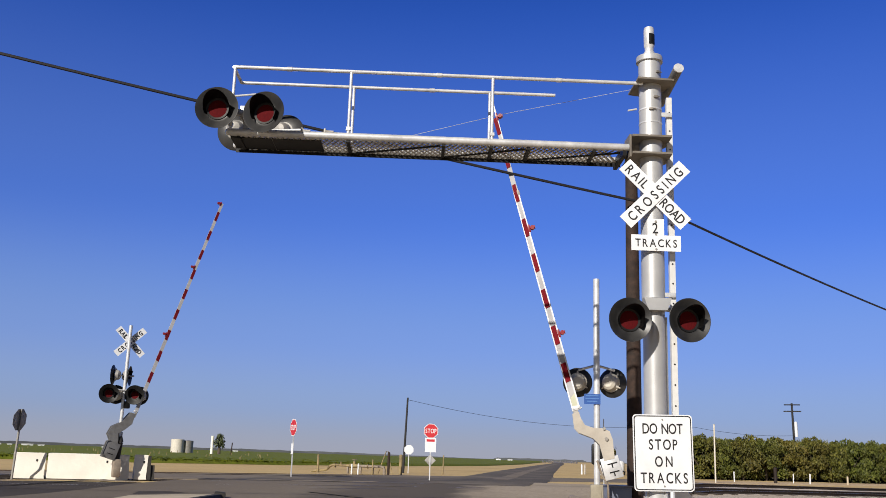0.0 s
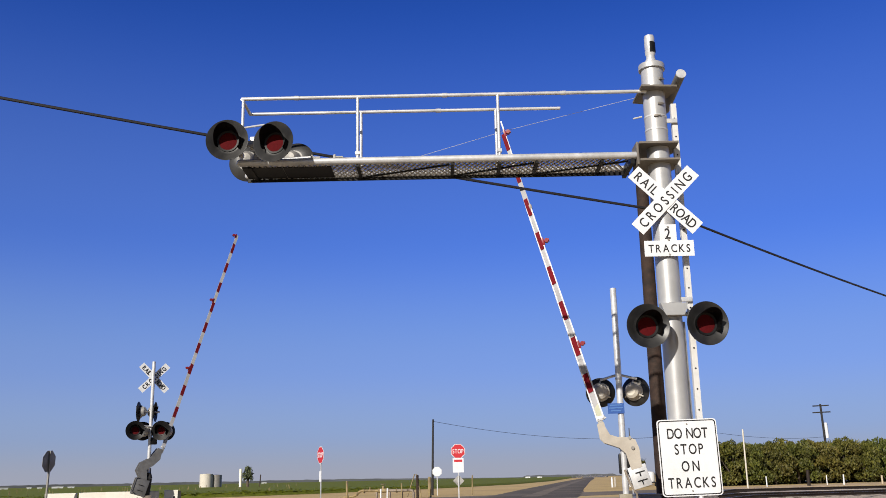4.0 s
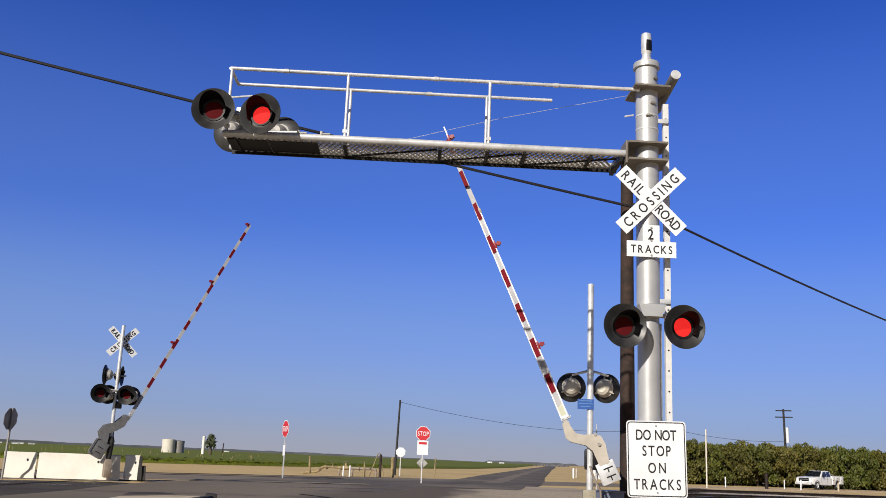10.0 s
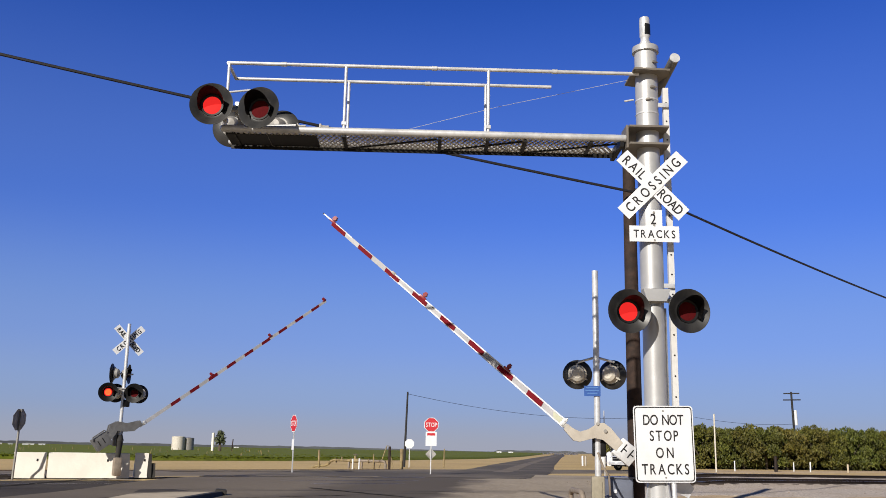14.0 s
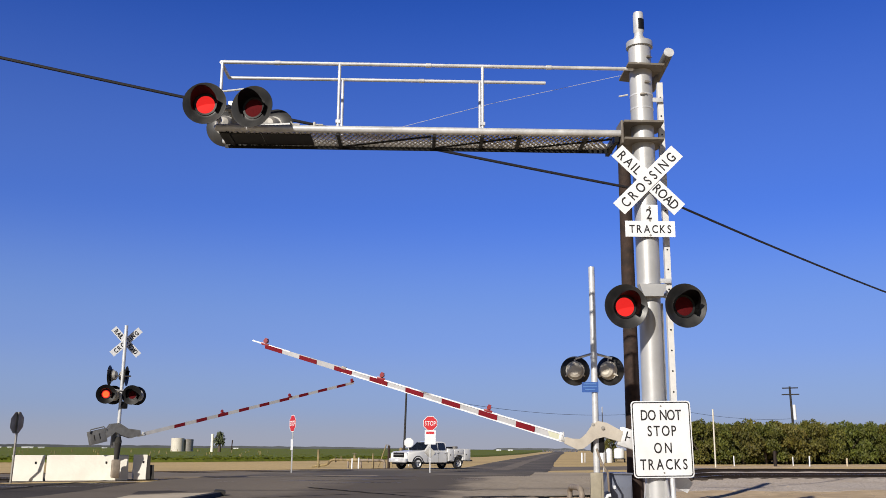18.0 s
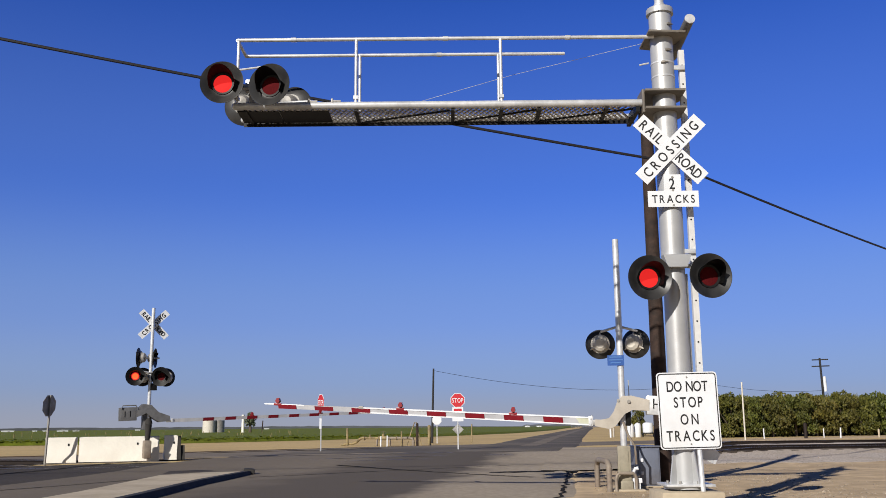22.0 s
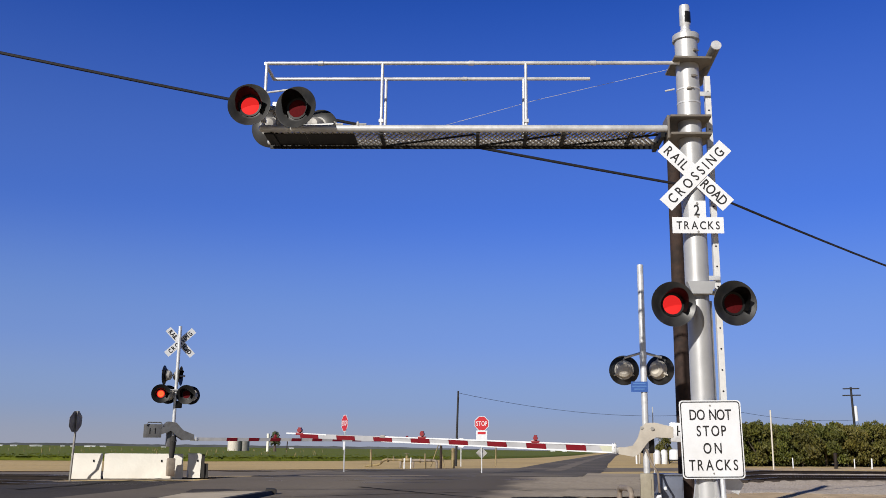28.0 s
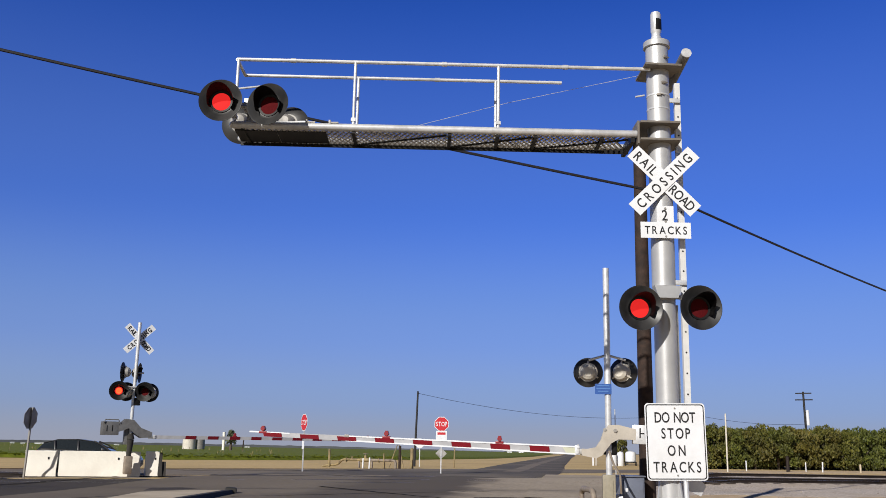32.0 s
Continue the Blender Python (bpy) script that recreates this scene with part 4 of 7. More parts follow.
def wire(name, a, b, sag, r, label):
    bm = bmesh.new()
    pts = []
    for i in range(41):
        f = i / 40
        p = Vector(a).lerp(Vector(b), f)
        p.z -= sag * 4 * f * (1 - f)
        pts.append(p)
    tube(bm, pts, r, 6)
    return solo(name, bm, "wire", label, "cable")


wire("overhead_cable", (WIRE_TOP[0], WIRE_TOP[1], WIRE_TOP[2] - 0.07), (-35, 1.4, 11.6), 0.46, 0.029, "thick black overhead cable slung from the wooden pole")
wire("overhead_cable", WIRE_TOP, (20, 43, 6.2), 0.25, 0.030, "thick black overhead cable running off past the orchard")


# ---- gates ----
def arm(parent, length, lamps, root=0.16, mid=0.12, joint=None, first=0.29, pitch=0.766, long=0.38, edged=True):
    """A gate arm along local +x from its root: a faced box section, then a thin tip rod that carries the last bands."""
    joint = joint or length
    bm = bmesh.new()
    extrude_outline(bm, [(0, -root / 2), (joint, -mid / 2), (joint, mid / 2), (0, root / 2)], -0.016, 0.016)
    beam = part("beam", bm, "armgrey", parent, "dulled white fibreglass arm")
    if edged:
        for side in (-1, 1):
            bm = bmesh.new()
            e = 0.028
            pts = [(0, side * root / 2), (joint, side * mid / 2), (joint, side * (mid / 2 - e)), (0, side * (root / 2 - e))]
            extrude_outline(bm, pts if side > 0 else pts[::-1], -0.027, 0.027)
            part("edge_strip", bm, "white", beam, "white rounded edge of the arm")
        bm = bmesh.new()
        extrude_outline(bm, [(0.05, -root * 0.31), (0.26, -root * 0.30), (0.33, root * 0.30), (0.05, root * 0.31)], -0.0175, 0.0175)
        part("facing", bm, "stainyellow", beam, "yellowed facing at the root of the arm")
    if joint < length:
        bm = bmesh.new()
        extrude_outline(bm, [(joint, -mid * 0.46), (length - 0.3, -mid * 0.36), (length - 0.3, mid * 0.36), (joint, mid * 0.46)], -0.018, 0.018)
        part("tip_beam", bm, "armgrey", beam, "dulled slimmer end section of the arm")
        bm = bmesh.new()
        box(bm, (length - 0.42, 0, mid * 0.30), (0.84, 0.042, 0.030), bevel=0.006)
        part("tip_rod", bm, "white", beam, "thin white rod at the tip of the arm")
        bm = bmesh.new()
        box(bm, (joint - 0.02, 0, mid * 0.40), (0.10, 0.06, mid * 0.5), bevel=0.008)
        part("joint_clamp", bm, "steel", beam, "dark clamp where the end section begins")
    x = length - first - long
    while x > 0.35:
        f = min(1.0, x / joint)
        h = (root + (mid - root) * f) / 2
        lo, hi = (-h * 0.72, h * 0.62) if edged else (-h * 0.98, h * 0.98)
        if x + long > joint:
            lo, hi = -mid * 0.42, mid * 0.28
        bm = bmesh.new()
        extrude_outline(bm, [(x - 0.02, lo), (x + long - 0.02, lo), (x + long, hi), (x, hi)], -0.0285, 0.0285)
        part("band", bm, "reddark" if edged else "redfaded", beam, "red reflective band")
        x -= pitch
    for x in lamps:
        h = mid * 0.30 if x > joint else (root + (mid - root) * x / joint) / 2
        bm = bmesh.new()
        box(bm, (x, 0, h), (0.16, 0.062, 0.05), bevel=0.008)
        cyl(bm, (x, 0, h), (x, 0, h + 0.06), 0.030, 10)
        cyl(bm, (x, -0.055, h + 0.07), (x, 0.055, h + 0.07), 0.044, 14)
        box(bm, (x, 0, h + 0.118), (0.06, 0.07, 0.018))
        part("arm_lamp", bm, "redlamp", parent, "small red lamp on the arm")
    bm = bmesh.new()
    box(bm, (-0.06, 0, -root * 0.12), (0.22, 0.05, root * 0.62), bevel=0.010)
    part("arm_socket", bm, "castpale", parent, "grey cast socket behind the clamp")
    bm = bmesh.new()
    box(bm, (0.045, 0, 0.01), (0.085, 0.075, root * 1.02), bevel=0.012)
    for dz in (-0.3, 0.3):
        cyl(bm, (0.045, -0.055, root * dz), (0.045, 0.055, root * dz), 0.016, 8)
    cyl(bm, (0.03, 0, root * 0.3), (0.03, 0, root * 0.70), 0.016, 8)
    part("arm_clamp", bm, "galv", parent, "bolted clamp holding the arm")


G1 = thing("gate_mast", pose(0.78, 18.8, 0), "galvanised crossing gate mast with two round lights", "crossing gate", "crossing gates")
bm = bmesh.new()
cyl(bm, (0, 0, 0.05), (0, 0, 4.9), 0.062, 20)
cyl(bm, (0, 0, 3.05), (0, 0, 3.10), 0.07, 20)
part("mast", bm, "galv", G1, "bright galvanised mast")
bm = bmesh.new()
tube(bm, [(-0.36, 0.10, 3.06), (0, 0.08, 3.16), (0.36, 0.10, 3.06)], 0.025, 8)
part("light_crossarm", bm, "galv", G1)
light(G1, pose(-0.37, 0.24, 2.83, 0, 0, 178), radius=0.295, case=1.15, case_paint="casepaint")
light(G1, pose(0.30, 0.24, 2.83, 0, 0, 155), radius=0.295, case=1.15, case_paint="casepaint")
bm = bmesh.new()
box(bm, (-0.09, -0.075, 2.48), (0.32, 0.008, 0.20))
bs = part("notice", bm, "blue", G1, "small blue notice plate")
for i, w in enumerate((0.24, 0.27, 0.2)):
    bm = bmesh.new()
    box(bm, (-0.09, -0.0815, 2.545 - i * 0.055), (w, 0.004, 0.022))
    part("print_bar", bm, "bluebar", bs)
bm = bmesh.new()
box(bm, (-0.01, 0.0, 0.52), (0.25, 0.30, 0.66), bevel=0.02)
box(bm, (-0.01, 0.0, 0.10), (0.30, 0.34, 0.20), bevel=0.02)
box(bm, (-0.01, -0.155, 0.55), (0.16, 0.02, 0.40), bevel=0.006)
part("mast_base", bm, "basepaint", G1, "cast base box")
# the shadow behind the crank is put into the case's black paint
bm = bmesh.new()
box(bm, (0.03, 0.12, 1.42), (0.26, 0.30, 0.40), bevel=0.04)
part("mechanism_case", bm, "black", G1, "gate mechanism case blackened for the shade behind the crank")
P1 = (0.17, 1.66)
arm1 = new("gate_arm")
arm1.parent = G1
arm1["label"] = "red and white gate arm with curved crank and counterweight"
arm1.matrix_basis = pose(P1[0], -0.14, P1[1])
CRANK = [(0.34, 0.07), (0.17, 0.10), (0.0, 0.135), (-0.18, 0.12), (-0.26, 0.02), (-0.32, -0.17), (-0.41, -0.31), (-0.57, -0.35), (-0.68, -0.35), (-0.68, -0.48), (-0.54, -0.50), (-0.40, -0.52), (-0.29, -0.46), (-0.22, -0.36), (-0.12, -0.22), (0.02, -0.14), (0.34, -0.14)]
for y in (0.0, 0.32):
    bm = bmesh.new()
    extrude_outline(bm, CRANK, y - 0.03, y + 0.03)
    part("crank", bm, "tanpaint", arm1, "curved sun-bleached crank plate")
bm = bmesh.new()
cyl(bm, (-0.05, -0.06, 0.02), (-0.05, 0.40, 0.02), 0.035, 12)
cyl(bm, (-0.25, -0.05, 0.03), (-0.25, -0.03, 0.03), 0.03, 12)
part("pivot_bolt", bm, "steel", arm1)
for y in (0.32, 0.0):
    bm = bmesh.new()
    box(bm, (0.50, y, -0.03), (0.42, 0.05, 0.36), bevel=0.015)
    cw = part("counterweight", bm, "galv", arm1, "pale counterweight plate")
for dx in (0.42, 0.58):
    bm = bmesh.new()
    box(bm, (dx, -0.028, 0.0), (0.024, 0.006, 0.19))
    box(bm, (dx + 0.045, -0.028, -0.01), (0.07, 0.006, 0.024))
    part("slot_mark", bm, "black", cw)
beam1 = new("arm_beam")
beam1.parent = arm1
beam1.matrix_basis = pose(-0.72, 0.0, -0.39, 0, 180, 0) @ pose(0, 0, 0, 180, 0, 0)
arm(beam1, 6.62, (6.34, 3.80, 1.55), 0.165, 0.115, joint=4.62)

# far gate, beyond the tracks
U = (0.79, 0.61)
G2 = thing("gate_mast", pose(-15.12, 31.55, 0.26, 0, 0, math.degrees(math.atan2(U[1], U[0]))), "galvanised crossing gate mast with crossbuck and six lights", "crossing gate", "crossing gates")
bm = bmesh.new()
cyl(bm, (0, 0, 0.0), (0, 0, 5.25), 0.062, 16)
part("mast", bm, "galv", G2)
toward = -math.degrees(math.atan2(U[1], U[0]))
for angle in (45, -45):
    bm = bmesh.new()
    box(bm, (0, 0, 0), (1.30, 0.006, 0.235))
    bl = part("blade", bm, "white", G2, "white crossbuck blade in grazing light", pose(0.05, 0.02, 4.68, 0, 0, toward + 33) @ pose(0, 0.10 + 0.01 * (angle > 0), 0, 0, angle, 0))
    if angle > 0:
        words("RAIL", 0.150, 0.36, bl, pose(-0.375, -0.005, 0), weight=0.045)
        words("ROAD", 0.150, 0.40, bl, pose(0.345, -0.005, 0), weight=0.045)
    else:
        words("CROSSING", 0.150, 1.04, bl, pose(0, -0.005, 0), weight=0.045)
bm = bmesh.new()
tube(bm, [(-0.48, -0.07, 2.95), (0.40, -0.07, 2.95)], 0.03, 8)
part("light_crossarm", bm, "galv", G2)
bm = bmesh.new()
tube(bm, [(-0.3, 0.07, 3.47), (0.3, 0.07, 3.47)], 0.03, 8)
part("light_crossarm", bm, "galv", G2)
light(G2, pose(-0.55, -0.16, 2.80, 0, 0, toward + 26), "far_left", radius=0.33, case_paint="casepaint", disc_paint="black")
light(G2, pose(0.34, -0.18, 2.80, 0, 0, toward + 8), "far_right", radius=0.34, hood=0.38, case_paint="castpale", disc_paint="black")
light(G2, pose(-0.22, 0.16, 2.80, 0, 0, toward + 215), radius=0.33, case=1.3, case_paint="casepaint", disc_paint="black")
light(G2, pose(0.60, 0.16, 2.80, 0, 0, toward + 222), radius=0.33, case=1.3, case_paint="casepaint", disc_paint="black")
light(G2, pose(-0.36, 0.06, 3.47, 0, 0, toward - 78), radius=0.35, hood=0.16, case=1.3, case_paint="castpale", disc_paint="black")
light(G2, pose(0.10, 0.14, 3.47, 0, 0, toward + 104), radius=0.35, hood=0.16, case=1.3, case_paint="castpale", disc_paint="black")
bm = bmesh.new()
box(bm, (0.12, 0.0, 2.45), (0.22, 0.2, 0.25), bevel=0.02)
part("junction_box", bm, "black", G2, "dark junction box under the lights")
# added dark sleeve: gate mechanism plus the crank's shadow on the mast
bm = bmesh.new()
cyl(bm, (0, 0, 0.55), (0.02, -0.02, 1.15), 0.08, 14, 0.115)
cyl(bm, (0.02, -0.02, 1.15), (0, 0, 1.35), 0.13, 14, 0.10)
part("mast_sleeve", bm, "kerb", G2, "dark sleeve standing for mechanism and crank shadow")
bm = bmesh.new()
box(bm, (0, 0, 0.28), (0.26, 0.30, 0.62), bevel=0.05)
part("mast_base", bm, "rustpipe", G2, "stained cast base")
bm = bmesh.new()
box(bm, (-0.05, 0.1, 1.25), (0.30, 0.26, 0.55), bevel=0.04)
part("mechanism_case", bm, "castgrey", G2)
arm2 = new("gate_arm")
arm2.parent = G2
arm2["label"] = "red and white gate arm with grey crank and counterweight"
arm2.matrix_basis = pose(-0.05, -0.14, 1.50)
flip = [(-0.37, 0.16), (-0.16, 0.35), (0.12, 0.31), (0.37, 0.05), (0.76, -0.10), (0.76, -0.27), (0.40, -0.30), (0.14, -0.14), (-0.06, 0.03), (-0.20, -0.04), (-0.40, -0.10)]
for y in (0.0, 0.28):
    bm = bmesh.new()
    extrude_outline(bm, flip, y - 0.03, y + 0.03)
    part("crank", bm, "castgrey", arm2, "grey crank plate")
    bm = bmesh.new()
    box(bm, (-0.66, y, 0.02), (0.56, 0.05, 0.46), bevel=0.015)
    part("counterweight", bm, "castgrey", arm2, "grey counterweight plate")
for dx in (-0.78, -0.60):
    bm = bmesh.new()
    box(bm, (dx, -0.029, 0.02), (0.025, 0.006, 0.2))
    part("slot_mark", bm, "black", arm2)
bm = bmesh.new()
tube(bm, [(-0.90, -0.05, 0.20), (-0.86, -0.05, 0.31), (-0.42, -0.05, 0.31), (-0.36, -0.05, 0.2)], 0.02, 8)
part("guard_hoop", bm, "castgrey", arm2)
beam2 = new("arm_beam")
beam2.parent = arm2
beam2.matrix_basis = pose(0.80, 0.0, -0.26)
arm(beam2, 8.4, (8.35, 5.65, 2.95), 0.125, 0.10, first=0.37, pitch=0.813, edged=False)

# ---- concrete barriers ----
PROFILE = [(-0.30, 0), (0.30, 0), (0.29, 0.08), (0.15, 0.30), (0.10, 0.83), (0.08, 0.85), (-0.08, 0.85), (-0.10, 0.83), (-0.15, 0.30), (-0.29, 0.08)]


def barrier(a, b, z, label):
    a, b = Vector((*a, z)), Vector((*b, z))
    d = b - a
    ob = thing("jersey_barrier", pose(a.x, a.y, z - 0.03, 0, 0, math.degrees(math.atan2(d.y, d.x))), label, "barrier", "white concrete barriers")
    bm = bmesh.new()
    n = 8
    rings = []
    for i in range(n + 1):
        x = d.length * i / n
        ring = [bm.verts.new((x + (0.04 * noise.noise((w * 9, h * 9, a.x + i)) if i in (0, n) else 0), w, h)) for w, h in PROFILE]
        rings.append(ring)
    for p, q in zip(rings, rings[1:]):
        for i in range(len(p)):
            bm.faces.new((p[i], p[(i + 1) % len(p)], q[(i + 1) % len(p)], q[i]))
    bm.faces.new(rings[0][::-1])
    bm.faces.new(rings[-1])
    body = part("body", bm, "barrier", ob)
    bm = bmesh.new()
    box(bm, (d.length * 0.72, -0.118, 0.60), (0.05, 0.05, 0.08), bevel=0.01)
    part("lifting_slot", bm, "black", body)
    return ob


barrier((-18.25, 30.44), (-17.37, 30.91), 0.16, "white concrete barrier segment set at an angle")
barrier((-17.32, 30.94), (-14.99, 32.25), 0.17, "long white concrete barrier beside the gate mast")
last = barrier((-14.90, 32.48), (-14.52, 32.69), 0.19, "short white concrete barrier with a dark end")
bm = bmesh.new()
extrude_outline(bm, [(-0.30, 0.0), (0.32, 0.0), (0.22, 0.28), (0.12, 0.50), (0.09, 0.82), (-0.12, 0.80)], 0.434, 0.56)
extrude_outline(bm, [(-0.28, 0.0), (0.28, 0.0), (0.16, 0.22), (0.04, 0.50), (-0.10, 0.34)], 0.56, 0.70)
part("stained_end", bm, "kerb", last, "dark broken end", pose(0, 0, 0.0, 0, 0, 90) @ pose(0, 0, 0, 0, 0, 180))


# ---- road signs ----
def octagon(r):
    return [(r * math.cos(radians(22.5 + 45 * i)), r * math.sin(radians(22.5 + 45 * i))) for i in range(8)]


def stop_sign(x, y, z, top, turn, r, label, lean=0.0, tip=0.0, back=False):
    ob = thing("stop_sign", pose(x, y, z, tip, lean, turn), label, "road sign", "stop signs")
    bm = bmesh.new()
    box(bm, (0, 0.03, top / 2 - 0.1), (0.06, 0.05, top + 0.2))
    part("post", bm, "galv" if not back else "steel", ob, "steel sign post")
    bm = bmesh.new()
    extrude_outline(bm, octagon(r * 1.08), -0.002, 0.004)
    f = part("face", bm, "white" if not back else "steel", ob, "white rim of the octagon", pose(0, -0.004, top - r))
    if not back:
        bm = bmesh.new()
        extrude_outline(bm, octagon(r * 1.0), -0.006, -0.002)
        g = part("panel", bm, "redsheet", f, "red octagonal panel")
        words("STOP", r * 0.62, r * 1.55, f, pose(0, -0.0085, 0), "white", 0.7)
    return ob


s2 = stop_sign(-6.81, 51.6, 0.0, 3.04, 6, 0.385, "red stop sign with a white plate beneath")
bm = bmesh.new()
box(bm, (0, 0.002, 1.90), (0.60, 0.006, 0.76))
pw = part("plate", bm, "white", s2, "white supplementary plate")
bm = bmesh.new()
box(bm, (0, -0.004, 2.14), (0.44, 0.004, 0.13))
part("print_bar", bm, "redsheet", pw)
s1 = stop_sign(-13.85, 49.1, 0.0, 3.0, -52, 0.44, "red stop sign turned half away from the road")
bm = bmesh.new()
box(bm, (0, -0.004, 1.45), (0.30, 0.006, 0.55))
part("plate", bm, "white", s1, "narrow white plate")
s0 = stop_sign(-17.9, 29.8, 0.16, 2.24, 266, 0.35, "dark back of a stop sign on a leaning post", 3.5, -4.0, True)

# ---- tracks ----
def track(name, a, b, label):
    a, b = Vector(a), Vector(b)
    d = (b - a).normalized()
    n = Vector((-d.y, d.x))
    tr = thing(name, Matrix.Identity(4), label, "railroad track", "railroad tracks", "structure")
    ln = (b - a).length
    k = int(ln / 3)
    for s in (-0.72, 0.72):
        bm = bmesh.new()
        rings = []
        for i in range(k + 1):
            c = a + d * (ln * i / k) + n * s
            ring = []
            for w, h in ((-0.07, 0), (0.07, 0), (0.07, 0.02), (0.012, 0.04), (0.012, 0.12), (0.036, 0.13), (0.036, 0.165), (-0.036, 0.165), (-0.036, 0.13), (-0.012, 0.12), (-0.012, 0.04), (-0.07, 0.02)):
                q = c + n * w
                drop = 0.158 if -18.0 < c.x < 3.4 else 0.0
                ring.append(bm.verts.new((q.x, q.y, swell(c.x, c.y) + (0.0 if drop else 0.06 if c.x > 0 else 0.02) + h - drop + bank(c.x, name == "track_far"))))
            rings.append(ring)
        for p, q in zip(rings, rings[1:]):
            for i in range(12):
                f = bm.faces.new((p[i], p[(i + 1) % 12], q[(i + 1) % 12], q[i]))
                f.material_index = 1 if i == 6 else 0
        part("rail", bm, ["rail", "railtop"], tr, "rusty rail with a worn bright head")
    return tr, a, d, n, ln


track("track_near", (-60.0, 11.3), (60.0, 56.7), "railroad track crossing the road")
track("track_far", (-60.0, 16.1), (60.0, 61.5), "second railroad track behind the first")
# dark ballast bed on both sides of the road
for x0, x1, nm in ((3.0, 60.0, "right"), (-60.0, -18.5, "left")):
    bm = bmesh.new()
    prev = None
    for i in range(31):
        x = x0 + (x1 - x0) * i / 30
        y = 34.0 + 0.378 * x
        row = []
        up = 0.045 if x > 0 else 0.015
        for o, h in ((-2.4, -0.02), (-1.45, up + bank(x)), (1.6, up + bank(x)), (3.0, up + bank(x, True)), (6.6, up + bank(x, True)), (8.4, -0.02)):
            row.append(bm.verts.new((x, y + o, swell(x, y + o) + h)))
        if prev:
            for a in range(5):
                bm.faces.new((prev[a], prev[a + 1], row[a + 1], row[a]))
        prev = row
    solo("ballast", bm, "oilbed", "raised bed of dark track ballast", "ballast", kind="structure")

def shoulder(profile, label):
    """A heap of crushed stone along the tracks, given by its offsets and heights across them."""
    bm = bmesh.new()
    prev = None
    for i in range(91):
        x = 3.6 + 46.0 * i / 90
        y = 34.0 + 0.378 * x
        row = []
        for o, h in profile:
            o += 0.10 * noise.noise((x * 1.1, o * 3, 0.0))
            rough = 0.025 * noise.noise((x * 2.3, o * 2, 5.0)) if h > 0.02 else 0.0
            row.append(bm.verts.new((x, y + o, swell(x, y + o) + h * min(1.0, (x - 3.5) / 3.0) + rough)))
        if prev:
            for a in range(len(row) - 1):
                bm.faces.new((prev[a], prev[a + 1], row[a + 1], row[a]))
        prev = row
    solo("ballast_shoulder", bm, "gravel", label, "ballast", kind="structure")


shoulder([(-3.4, -0.03), (-2.3, 0.045), (-1.5, 0.105), (-1.02, 0.118), (-0.95, 0.0)], "pale crushed stone heaped along the near rail")
shoulder([(1.6, 0.0), (2.3, 0.15), (3.0, 0.205), (3.25, 0.06)], "pale crushed stone heaped between the two tracks")
# gravel verge on the near side of the tracks
sheet("verge", spread(2.2, 40, 150), spread(26, 48, 110), "gravel", 0.038, "loose grey gravel over dirt beside the tracks", "verge", 0.04, keep=lambda x, y: x > 2.5 and y < 32.2 + 0.378 * x and y > 28.0 + 0.33 * x + 0.8 * noise.noise((x * 0.5, 1.0, 0.0)))

# packed dirt beside the near pavement
sheet("apron", spread(-0.6, 30, 204), spread(3, 41, 200), "apron", 0.032, "packed grey-tan dirt beside the pavement", "dirt", 0.04, keep=lambda x, y: y < 30.5 + 0.33 * x and not (x < 2.6 and y > 25.9 + 0.45 * max(0.0, x)) and x > -0.3 + 0.2 * noise.noise((1.0, y * 1.3, 0.0)))

# concrete median nose
bm = bmesh.new()
nose = [(-8.8, 24.5), (-8.4, 20.2), (-7.7, 16), (-5.6, 2), (-3.5, -20), (-5.2, -20), (-7.3, 2), (-9.2, 16.6), (-10.35, 22.4), (-9.8, 23.8)]
lo, hi = [bm.verts.new((x, y, 0.0)) for x, y in nose], [bm.verts.new((x, y, 0.12)) for x, y in nose]
bm.faces.new(hi)
for i in range(len(nose)):
    k = (i + 1) % len(nose)
    bm.faces.new((lo[i], lo[k], hi[k], hi[i]))
solo("median", bm, "concrete", "pale concrete traffic median with a dark kerb", "median", kind="structure")

